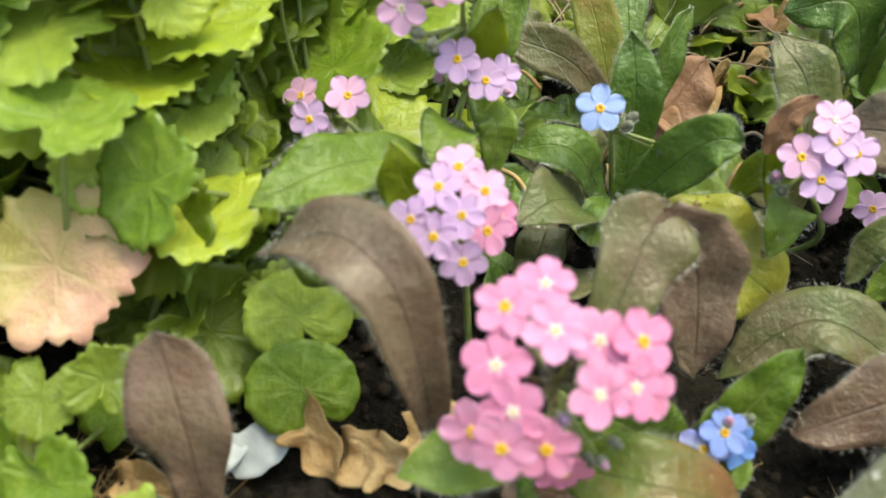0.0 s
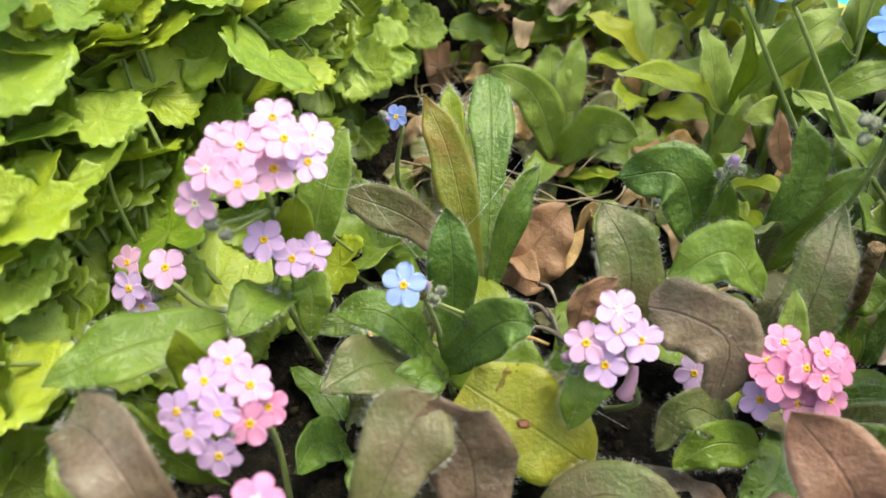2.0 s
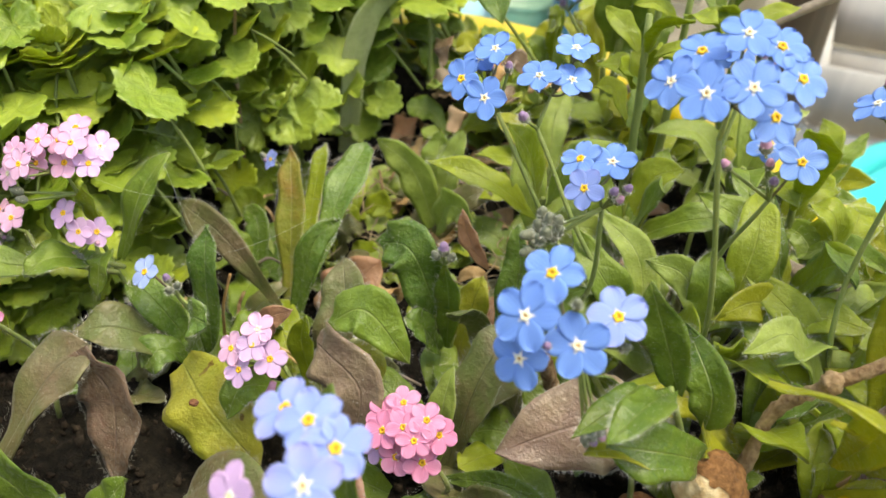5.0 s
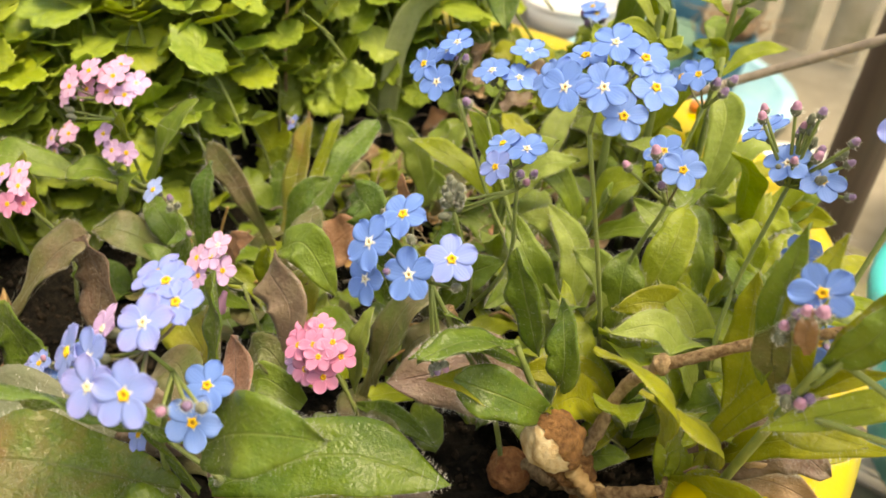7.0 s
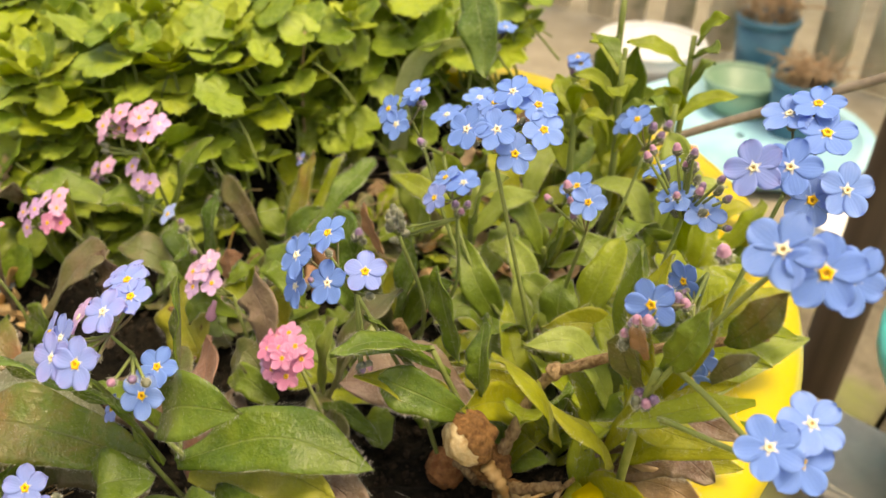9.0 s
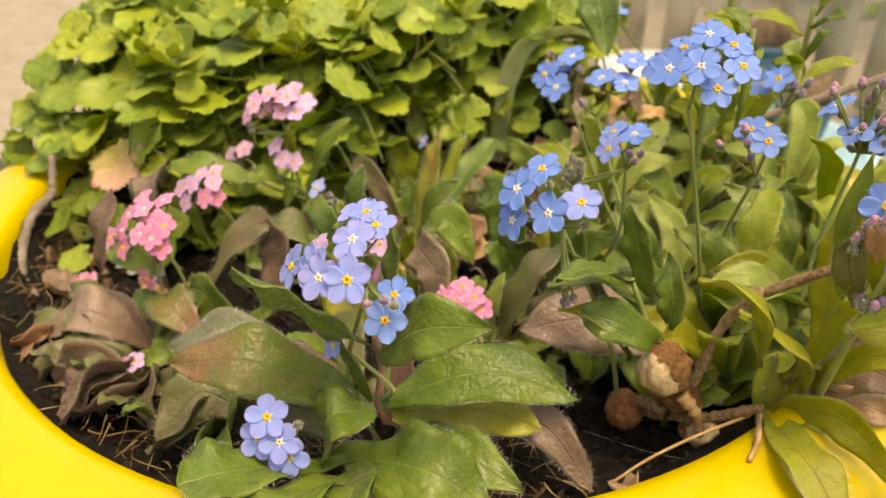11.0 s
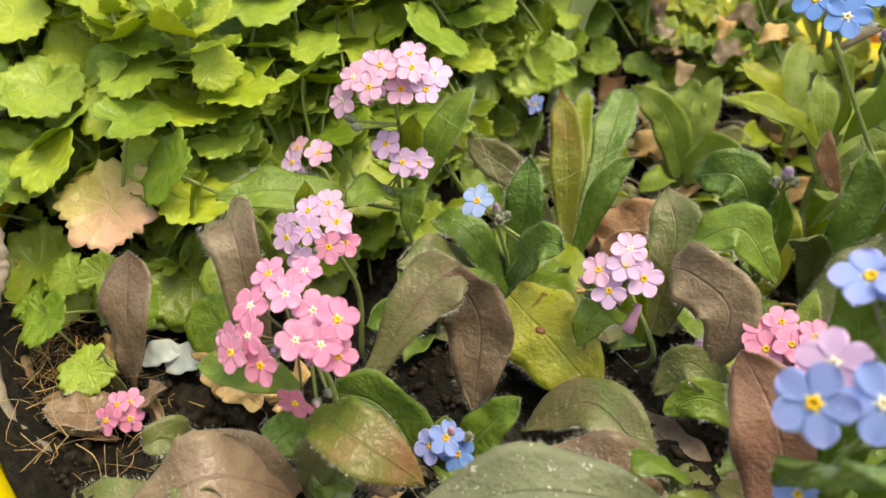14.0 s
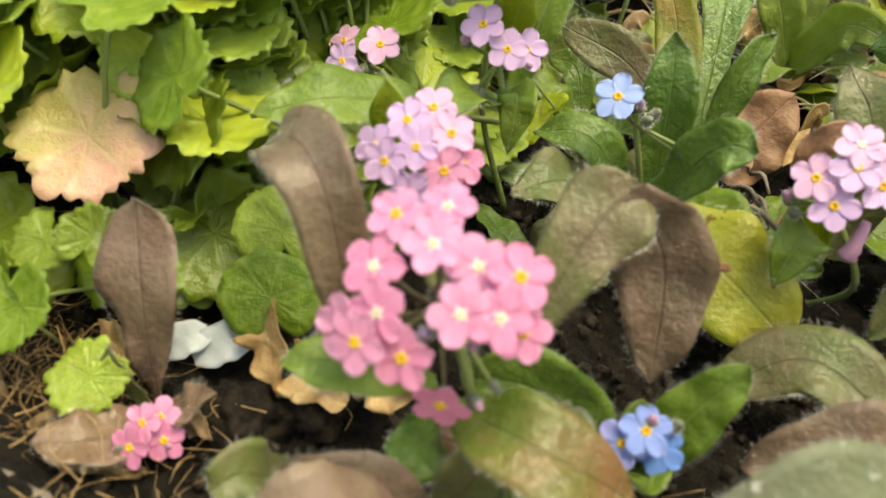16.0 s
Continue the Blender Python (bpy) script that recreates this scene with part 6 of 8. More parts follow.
sprig((0.042, 0.124, -0.004), [
    (M_REDTIP, [(0.0415, 0.1240, 0.000), (0.0345, 0.1405, 0.0240), (0.0282, 0.1515, 0.0335)], 0.0085, dict(shape="lance", face=(-0.1, -1, 0.4), label="olive leaf with a red tip")),
    (M_DARK, [(0.0425, 0.1250, 0.000), (0.0430, 0.1480, 0.0225), (0.0425, 0.1660, 0.0300)], 0.0100, dict(shape="spoon", face=(0, -1, 0.5))),
    (M_OLIVE, [(0.0410, 0.1240, 0.002), (0.0290, 0.1220, 0.0230), (0.0140, 0.1245, 0.0290)], 0.0085, dict(shape="spoon", face=(0, -0.7, 0.8))),
    (M_DARK, [(0.0430, 0.1240, 0.002), (0.0470, 0.1290, 0.0230), (0.0515, 0.1355, 0.0285)], 0.0065, dict(shape="lance", face=(0, -0.8, 0.6), twist=40)),
    (M_GREEN, [(0.0420, 0.1230, 0.000), (0.0400, 0.1130, 0.0100), (0.0370, 0.1060, 0.0070)], 0.0080, dict(shape="lance")),
    (M_LIME, [(0.0420, 0.1260, 0.000), (0.0350, 0.1520, 0.0250), (0.0335, 0.1600, 0.0310)], 0.0050, dict(shape="lance", face=(0, -1, 0.3)))],
    "leaf rosette with olive, red-tipped hairy leaves")
sprig((0.061, 0.168, -0.003), [
    (M_FRESH, [(0.0610, 0.1690, 0.006), (0.0540, 0.1700, 0.0220), (0.0430, 0.1705, 0.0290)], 0.0095, dict(shape="oval", face=(0, -0.8, 0.6))),
    (M_FRESH, [(0.0610, 0.1700, 0.006), (0.0625, 0.1750, 0.0220), (0.0640, 0.1800, 0.0320)], 0.0075, dict(shape="oval", face=(0, -1, 0.3))),
    (M_FRESH, [(0.0610, 0.1700, 0.006), (0.0585, 0.1760, 0.0220), (0.0575, 0.1800, 0.0300)], 0.0095, dict(shape="oval", face=(0, -1, 0.3))),
    (M_FRESH, [(0.0620, 0.1680, 0.006), (0.0680, 0.1620, 0.0200), (0.0765, 0.1580, 0.0200)], 0.0095, dict(shape="oval", face=(0, -0.6, 0.8))),
    (M_OLIVE, [(0.0620, 0.1680, 0.004), (0.0700, 0.1700, 0.0180), (0.0760, 0.1730, 0.0190)], 0.0080, dict(shape="oval", face=(0, -0.6, 0.8))),
    (M_GREEN, [(0.0600, 0.1670, 0.004), (0.0570, 0.1600, 0.0100), (0.0520, 0.1560, 0.0060)], 0.0080, dict(shape="oval"))],
    "young rosette of pale green smooth leaves")
e = sprig((0.083, 0.124, -0.004), [
    (M_DARK, [(0.0820, 0.1235, 0.0200), (0.0750, 0.1245, 0.0350), (0.0650, 0.1280, 0.0315)], 0.0120, dict(shape="oval", wave=0.12, face=(0, -0.7, 0.7), label="crinkled glossy leaf")),
    (M_DARK, [(0.0830, 0.1230, 0.0100), (0.0800, 0.1190, 0.0200), (0.0770, 0.1170, 0.0230)], 0.0070, dict(shape="oval", wave=0.1)),
    (M_GREEN, [(0.0840, 0.1240, 0.0100), (0.0845, 0.1230, 0.0260), (0.0835, 0.1225, 0.0360)], 0.0060, dict(shape="lance", face=(0, -1, 0.2))),
    (M_YELLOW, [(0.0850, 0.1270, 0.0020), (0.0870, 0.1310, 0.0180), (0.0880, 0.1340, 0.0250)], 0.0080, dict(shape="oval", face=(0, -1, 0.3))),
    (M_DARK, [(0.0950, 0.1240, 0.0150), (0.0985, 0.1260, 0.0350), (0.0960, 0.1300, 0.0450)], 0.0080, dict(shape="lance", wave=0.12, face=(-0.2, -1, 0.2))),
    (M_GREEN, [(0.0960, 0.1240, 0.0100), (0.1040, 0.1260, 0.0280), (0.1120, 0.1290, 0.0350)], 0.0085, dict(shape="lance", face=(0, -0.8, 0.6))),
    (M_OLIVE, [(0.0950, 0.1240, 0.0080), (0.0920, 0.1200, 0.0260), (0.0870, 0.1160, 0.0280)], 0.0070, dict(shape="lance", face=(0, -0.8, 0.6)))],
    "hairy plant with crinkled leaves and a violet bud")
cyme(e, (0.083, 0.124, -0.004), (0.0832, 0.1232, 0.0350), [], [], [], rng, buds=[((0.0832, 0.1228, 0.0395), "purple", 0.0018), ((0.0815, 0.1225, 0.0375), "grey", 0.0013), ((0.0850, 0.1228, 0.0380), "grey", 0.0013)])
sprig((0.030, 0.056, -0.004), [
    (M_DARK, [(0.0340, 0.0560, 0.000), (0.0250, 0.0560, 0.0130), (0.0145, 0.0560, 0.0120)], 0.0130, dict(shape="oval", face=(0, -0.8, 0.7))),
    (M_GREEN, [(0.0390, 0.0560, 0.000), (0.0440, 0.0590, 0.0120), (0.0490, 0.0620, 0.0200)], 0.0080, dict(shape="oval", face=(-0.4, -0.8, 0.4))),
    (M_GREEN, [(0.0380, 0.0560, 0.000), (0.0375, 0.0560, 0.0100), (0.0375, 0.0570, 0.0150)], 0.0055, dict(shape="oval", face=(0, -1, 0.2))),
    (M_DARK, [(0.0260, 0.0520, 0.000), (0.0220, 0.0440, 0.0060), (0.0200, 0.0400, 0.0020)], 0.0070, dict(shape="oval"))],
    "low dark green leaves under the pink flowers")
e = thing("forget_me_not", "small forget-me-not with two violet-blue flowers low in the leaves", "flowering plant", (0.039, 0.057, -0.004), FM)
cyme(e, (0.039, 0.057, -0.004), (0.0385, 0.0570, 0.0055), [(0.0361, 0.0535, 0.0103), (0.0408, 0.0543, 0.0096), (0.0385, 0.0545, 0.0125)], ["bluelilac", "blue", "bluelilac"], ["y"], rng, 0.70, (0, -0.8, 0.6), buds=[((0.0390, 0.0555, 0.0135), "pink", 0.0011), ((0.0420, 0.0560, 0.0130), "grey", 0.0012)])
leaf(e, M_GREEN, [(0.0395, 0.0560, 0.002), (0.0400, 0.0520, 0.0070), (0.0395, 0.0500, 0.0060)], 0.0060, shape="oval", rng=rng)
sprig((0.076, 0.066, -0.003), [
    (M_OLIVE, [(0.0760, 0.0660, 0.0040), (0.0600, 0.0750, 0.0100), (0.0470, 0.0735, -0.003)], 0.0115, dict(shape="lance", face=(0, -0.4, 1), label="arching grey-green leaf")),
    (M_BROWN, [(0.0760, 0.0640, 0.0040), (0.0660, 0.0600, 0.0115), (0.0520, 0.0590, 0.0040)], 0.0130, dict(shape="oval", face=(0, -0.5, 1), label="brown wilting leaf")),
    (M_GREEN, [(0.0770, 0.0640, 0.0060), (0.0740, 0.0560, 0.0230), (0.0700, 0.0500, 0.0260)], 0.0100, dict(shape="lance", face=(-0.2, -0.6, 0.8)))],
    "low rosette with grey-green and brown wilting leaves")
sprig((0.014, 0.040, -0.004), [
    (M_TAUPE, [(0.0150, 0.0410, 0.000), (0.0070, 0.0300, 0.0145), (-0.0065, 0.0215, 0.0035)], 0.0150, dict(shape="lance", face=(-0.2, -0.5, 1), label="brown arching leaf")),
    (M_BROWN, [(0.0150, 0.0400, 0.000), (0.0060, 0.0370, 0.0100), (-0.0050, 0.0370, 0.0040)], 0.0120, dict(shape="oval", face=(0, -0.6, 0.8), label="brown leaf")),
    (M_OLIVE, [(-0.0020, 0.0300, 0.004), (-0.0120, 0.0220, 0.0060), (-0.0180, 0.0200, -0.003)], 0.0080, dict(shape="oval", label="olive withered leaf")),
    (M_OLIVE, [(0.0210, 0.0340, 0.000), (0.0150, 0.0220, 0.0080), (0.0120, 0.0130, -0.004)], 0.0130, dict(shape="oval", face=(-0.2, -0.6, 0.8), label="olive hairy leaf")),
    (M_OLIVE, [(0.0230, 0.0330, 0.000), (0.0060, 0.0220, 0.0050), (-0.0050, 0.0160, -0.006)], 0.0070, dict(shape="lance")),
    (M_OLIVE, [(0.0250, 0.0320, -0.002), (0.0300, 0.0235, 0.0035), (0.0320, 0.0160, 0.0010)], 0.0090, dict(shape="oval")),
    (M_GREEN, [(0.0230, 0.0350, 0.000), (0.0290, 0.0370, 0.0050), (0.0350, 0.0380, 0.0080)], 0.0060, dict(shape="oval")),
    (M_OLIVE, [(0.0160, 0.0420, 0.000), (0.0200, 0.0430, 0.0120), (0.0230, 0.0450, 0.0160)], 0.0080, dict(shape="oval", face=(0, -1, 0.3)))],
    "wilting rosette of brown hairy leaves by the rim")
e = thing("forget_me_not", "tiny pink forget-me-not between brown leaves", "flowering plant", (0.022, 0.034, -0.004), FM)
cyme(e, (0.022, 0.035, -0.004), (0.0220, 0.0340, -0.001), [(0.0204, 0.0311, 0.0008), (0.0232, 0.0330, 0.0020)], ["pink", "pink"], ["y"], rng, 0.65, (0, -0.8, 0.6), buds=[((0.0235, 0.0335, 0.0035), "purple", 0.001)])

GREENS, LIMES = [M_GREEN, M_FRESH, M_LIME, M_GREEN], [M_LIME, M_LIME, M_FRESH, M_GREEN, M_LIME_WARM]
SPROUT = "leafy forget-me-not shoot with hairy lime-green leaves"
rosette((0.150, 0.125, 0.000), 9, (0.032, 0.044), [M_LIME, M_GREEN, M_DEEP, M_GREEN, M_LIME_WARM], SPROUT, (50, 80), 0.0085, stem=0.012)
rosette((0.163, 0.132, 0.002), 8, (0.030, 0.042), LIMES, SPROUT, (45, 80), 0.0080, stem=0.018)
rosette((0.139, 0.140, 0.000), 9, (0.030, 0.045), LIMES, SPROUT, (50, 82), 0.0085, stem=0.022)
rosette((0.125, 0.140, 0.000), 8, (0.026, 0.040), GREENS, SPROUT, (45, 80), 0.0085, stem=0.018)
rosette((0.150, 0.158, 0.000), 8, (0.026, 0.040), GREENS, SPROUT, (45, 80), 0.0085, stem=0.026)
rosette((0.094, 0.156, 0.000), 8, (0.022, 0.036), LIMES, SPROUT, (45, 80), 0.0075, stem=0.034)
rosette((0.112, 0.168, 0.000), 8, (0.024, 0.036), GREENS, SPROUT, (40, 80), 0.0080, stem=0.026)
rosette((0.086, 0.192, 0.000), 7, (0.022, 0.034), LIMES, SPROUT, (35, 75), 0.0080, stem=0.020)
rosette((0.110, 0.205, 0.000), 8, (0.025, 0.038), LIMES, SPROUT, (45, 80), 0.0080, stem=0.040)
rosette((0.135, 0.190, 0.000), 8, (0.025, 0.038), GREENS, SPROUT, (45, 80), 0.0080, stem=0.034)
rosette((0.062, 0.215, 0.000), 6, (0.014, 0.022), LIMES, SPROUT, (30, 70), 0.0075, stem=0.015)
rosette((0.088, 0.232, 0.000), 7, (0.022, 0.034), LIMES, SPROUT, (45, 75), 0.0080, stem=0.035)
rosette((0.040, 0.236, 0.000), 6, (0.018, 0.028), LIMES, SPROUT, (30, 70), 0.0070, stem=0.022)
rosette((0.105, 0.120, -0.002), 5, (0.012, 0.020), [M_OLIVE, M_GREEN, M_YELLOW], SPROUT, (30, 70), 0.0065)
rosette((0.074, 0.142, -0.002), 5, (0.009, 0.014), [M_FRESH, M_OLIVE, M_LIME], SPROUT, (20, 55), 0.0058, shape="oval")
rosette((0.020, 0.142, -0.002), 6, (0.016, 0.026), [M_DARK, M_GREEN], SPROUT, (25, 60), 0.0075, shape="oval")
rosette((0.118, 0.112, -0.002), 5, (0.016, 0.026), [M_GREEN, M_OLIVE, M_DARK], SPROUT, (30, 70), 0.0080, turn=(20, 200))
rosette((0.140, 0.114, -0.002), 6, (0.020, 0.030), [M_LIME, M_GREEN, M_DEEP, M_GREEN, M_LIME_WARM], SPROUT, (45, 78), 0.0070, turn=(10, 190))
rosette((0.164, 0.112, 0.006), 6, (0.020, 0.032), [M_LIME_WARM, M_LIME], SPROUT, (55, 80), 0.0060, turn=(-40, 160))
rosette((0.172, 0.137, 0.004), 6, (0.022, 0.034), [M_LIME, M_LIME_WARM, M_OLIVE], SPROUT, (55, 80), 0.0062)
rosette((0.050, 0.100, -0.004), 5, (0.016, 0.022), [M_DARK, M_OLIVE], SPROUT, (15, 50), 0.0085, shape="oval")
rosette((0.085, 0.078, -0.003), 5, (0.018, 0.026), [M_OLIVE, M_DARK, M_BROWN], SPROUT, (15, 45), 0.0100, shape="oval")
rosette((0.112, 0.052, -0.003), 5, (0.020, 0.028), [M_GREEN, M_DARK], SPROUT, (10, 35), 0.0120, turn=(200, 380), shape="oval")
rosette((0.160, 0.165, 0.002), 8, (0.028, 0.042), LIMES, SPROUT, (50, 80), 0.0085, stem=0.030)
rosette((0.148, 0.180, 0.000), 8, (0.028, 0.040), GREENS, SPROUT, (50, 80), 0.0085, stem=0.034)
rosette((0.158, 0.148, 0.000), 7, (0.026, 0.040), LIMES, SPROUT, (45, 78), 0.0085, stem=0.020)
rosette((0.172, 0.150, 0.004), 6, (0.024, 0.036), LIMES, SPROUT, (40, 75), 0.0080, stem=0.028)
rosette((0.052, 0.152, -0.002), 5, (0.009, 0.014), [M_FRESH, M_LIME, M_OLIVE], SPROUT, (20, 55), 0.0075, shape="oval")
rosette((0.088, 0.170, -0.002), 6, (0.016, 0.026), [M_GREEN, M_LIME], SPROUT, (25, 60), 0.0080, shape="oval")
rosette((0.028, 0.120, -0.003), 6, (0.014, 0.022), [M_GREEN, M_DARK, M_OLIVE], SPROUT, (20, 55), 0.0075, shape="oval")
rosette((0.018, 0.092, -0.003), 5, (0.014, 0.020), [M_DARK, M_OLIVE], SPROUT, (20, 50), 0.0075, shape="oval")
rosette((0.064, 0.120, -0.003), 5, (0.010, 0.015), [M_GREEN, M_OLIVE, M_FRESH], SPROUT, (20, 60), 0.0075, shape="oval")

sprig((0.020, 0.030, -0.004), [
    (M_RUST, [(-0.0040, 0.0221, 0.0060), (-0.0012, 0.0136, 0.0060), (0.0018, 0.0078, 0.0020)], 0.0062, dict(shape="oval", face=(-0.1, -0.6, 0.8), wave=0.09, label="curled reddish dry leaf")),
    (M_OLIVE, [(0.0145, 0.0252, 0.0060), (0.0107, 0.0177, 0.0090), (0.0065, 0.0105, 0.0030)], 0.0066, dict(shape="oval", face=(-0.1, -0.6, 0.8), wave=0.09, label="olive leaf with dry brown edges")),
    (M_BROWN, [(0.0308, 0.0244, 0.0030), (0.0240, 0.0199, 0.0120), (0.0159, 0.0139, 0.0040)], 0.0130, dict(shape="oval", face=(-0.1, -0.6, 0.8), wave=0.09, label="dark brown limp leaf")),
    (M_PINKISH, [(0.0104, 0.0524, 0.0040), (0.0254, 0.0462, 0.0090), (0.0329, 0.0459, 0.0040)], 0.0078, dict(shape="oval", face=(-0.1, -0.6, 0.8), wave=0.09, label="pinkish-brown wilted leaf")),
    (M_GREEN, [(0.0223, 0.0328, 0.0030), (0.0291, 0.0361, 0.0070), (0.0333, 0.0412, 0.0050)], 0.0080, dict(shape="lance", face=(-0.1, -0.6, 0.8), wave=0.09)),
    (M_BROWN, [(0.0446, 0.0436, 0.0040), (0.0416, 0.0400, 0.0100), (0.0360, 0.0378, 0.0040)], 0.0075, dict(shape="oval", face=(-0.1, -0.6, 0.8), wave=0.09, label="brown leaf folded on the soil")),
    (M_OLIVE, [(0.0353, 0.0316, 0.0020), (0.0414, 0.0344, 0.0070), (0.0489, 0.0334, 0.0030)], 0.0085, dict(shape="oval", face=(-0.1, -0.6, 0.8), wave=0.09, label="yellow-brown leaf")),
    (M_OLIVE, [(-0.0208, 0.0250, 0.0030), (-0.0149, 0.0188, 0.0060), (-0.0115, 0.0126, 0.0030)], 0.0050, dict(shape="lance", face=(-0.1, -0.6, 0.8), wave=0.09))],
    "limp brown and olive leaves crowded against the front rim")
# leaves along the front rim
sprig((0.029, 0.033, -0.004), [
    (M_BROWN, [(0.0290, 0.0332, 0.0000), (0.0368, 0.0190, 0.0070), (0.0307, 0.0100, 0.0040)], 0.0140, dict(shape="oval", face=(-0.2, -0.6, 0.8), label="grey-brown wilted leaf")),
    (M_OLIVE, [(0.0300, 0.0335, 0.0000), (0.0420, 0.0260, 0.0090), (0.0520, 0.0200, 0.0060)], 0.0110, dict(shape="oval", face=(-0.1, -0.7, 0.7))),
    (M_OLIVE, [(0.0270, 0.0335, -0.0030), (0.0195, 0.0240, 0.0080), (0.0100, 0.0190, 0.0040)], 0.0100, dict(shape="oval", face=(-0.2, -0.6, 0.8)))],
    "wilting rosette of grey-brown leaves against the rim")
sprig((0.057, 0.036, -0.003), [
    (M_OLIVE, [(0.0570, 0.0337, 0.0120), (0.0609, 0.0234, 0.0110), (0.0577, 0.0150, 0.0060)], 0.0125, dict(shape="oval", face=(-0.3, -0.7, 0.6), label="olive leaf hanging to the rim")),
    (M_DARK, [(0.0580, 0.0350, 0.0000), (0.0680, 0.0240, 0.0100), (0.0740, 0.0170, 0.0080)], 0.0120, dict(shape="oval", face=(0, -0.7, 0.7))),
    (M_GREEN, [(0.0600, 0.0360, 0.0000), (0.0740, 0.0280, 0.0160), (0.0850, 0.0200, 0.0180)], 0.0140, dict(shape="oval", face=(0, -0.6, 0.8)))],
    "low olive and green leaves by the front rim")
sprig((0.062, 0.030, -0.003), [
    (M_OLIVE, [(0.0674, 0.0352, 0.0120), (0.0591, 0.0298, 0.0150), (0.0587, 0.0179, 0.0060)], 0.0135, dict(shape="oval", face=(-0.3, -0.6, 0.7), label="yellow-olive drooping leaf")),
    (M_BROWN, [(0.0310, 0.0273, 0.0100), (0.0322, 0.0158, 0.0140), (0.0368, 0.0038, 0.0060)], 0.0130, dict(shape="oval", face=(-0.3, -0.6, 0.7), label="grey-brown drooping leaf"))],
    "drooping olive and grey-brown leaves over the front soil")
# limp leaves and scraps between the wilted rosettes and the rim
e = thing("leaf_rosette", "old brown and olive leaves pressed against the inside of the rim", "plant", (0.010, 0.030, -0.003), "leafy rosettes in the bowl")
for k in range(8):
    a = radians(247 + 30 * (k + rng.uniform(-0.4, 0.4)) / 7)
    r0 = rng.uniform(0.098, 0.112)
    d = V(math.cos(a + rng.uniform(-0.5, 0.5)), math.sin(a + rng.uniform(-0.5, 0.5)), 0)
    b = POT_C + V(math.cos(a), math.sin(a), 0) * r0 + V(0, 0, 0.003)
    L = rng.uniform(0.010, 0.018)
    leaf(e, rng.choice((M_OLIVE, M_DARK, M_OLIVE)), [b, b + d * L * 0.5 + V(0, 0, rng.uniform(0.006, 0.011)), b + d * L * 0.85 + V(0, 0, rng.uniform(0.009, 0.013))],
         rng.uniform(0.004, 0.009), shape=rng.choice(("oval", "lance")), face=(d.x * -0.5, d.y * -0.5 - 0.3, 0.8), rng=rng, wave=0.12, fold=rng.uniform(0.0, 0.5), twist=rng.uniform(-40, 40))
# tall leafy stems at the back
for f, h in (((0.1060, 0.1850, 0.0), 0.070), ((0.1040, 0.2120, 0.0), 0.072), ((0.1210, 0.2200, 0.0), 0.078), ((0.1130, 0.1960, 0.0), 0.075), ((0.1250, 0.2080, 0.0), 0.062), ((0.0720, 0.2300, 0.0), 0.045)):
    rosette(f, 7, (0.013, 0.021), [M_GREEN, M_LIME, M_LIME], "tall leafy forget-me-not stem at the back", (40, 78), 0.0052, stem=h)
for f in ((0.1360, 0.2150, 0.002), (0.1480, 0.2000, 0.004), (0.0980, 0.2280, 0.0)):
    rosette(f, 8, (0.024, 0.036), LIMES, SPROUT, (30, 65), 0.0085, stem=0.018)
for f in ((0.0560, 0.2280, 0.008), (0.0720, 0.2240, 0.006), (0.0800, 0.2160, 0.004), (0.0930, 0.2200, 0.006)):
    rosette(f, 6, (0.012, 0.020), [M_LIME, M_FRESH, M_GREEN], SPROUT, (35, 75), 0.0060, stem=0.016)
# small violet-blue flower among the red-tipped leaves
e = thing("forget_me_not", "small low forget-me-not with a violet-blue flower", "flowering plant", (0.028, 0.158, -0.004), FM)
cyme(e, (0.028, 0.158, -0.003), (0.0240, 0.1535, 0.0240), [(0.0228, 0.1500, 0.0285)], ["bluelilac"], ["y"], rng, 0.60, (-0.5, -0.5, 0.2), buds=[((0.0200, 0.1510, 0.0282), "grey", 0.0013), ((0.0212, 0.1505, 0.0272), "purple", 0.0012)])

# far stems at the back with buds and a broad dark leaf
e = thing("forget_me_not", "tall forget-me-not at the back rim with blue flowers and buds", "flowering plant", (0.092, 0.228, 0.0), FM)
cyme(e, (0.092, 0.228, 0.0), (0.0750, 0.2340, 0.0470), [(0.0763, 0.2319, 0.0536), (0.0735, 0.2340, 0.0545)], ["blue"], ["y"], rng, 0.9, (-0.1, -0.3, 0.8), buds=[((0.0780, 0.2330, 0.0520), "purple", 0.0018), ((0.0715, 0.2330, 0.0515), "purple", 0.0018), ((0.0740, 0.2310, 0.0500), "purple", 0.0017)])
cyme(e, (0.090, 0.226, 0.0), (0.0570, 0.2080, 0.0600), [(0.0573, 0.2082, 0.0668), (0.0600, 0.2100, 0.0680), (0.0545, 0.2070, 0.0660)], ["blue"], ["w"], rng, 0.9, (-0.1, -0.3, 0.8), buds=[((0.0570, 0.2060, 0.0630), "purple", 0.0018), ((0.0590, 0.2070, 0.0620), "grey", 0.0018)])
leaf(e, M_DARK, [(0.0480, 0.2050, 0.0850), (0.0610, 0.1960, 0.0730), (0.0700, 0.1890, 0.0590)], 0.0140, shape="lance", face=(0.2, -0.9, 0.4), rng=rng)
leaf(e, M_GREEN, [(0.0920, 0.2270, 0.0400), (0.0990, 0.2270, 0.0520), (0.1000, 0.2270, 0.0680)], 0.0130, shape="lance", face=(0, -1, 0.2), rng=rng)
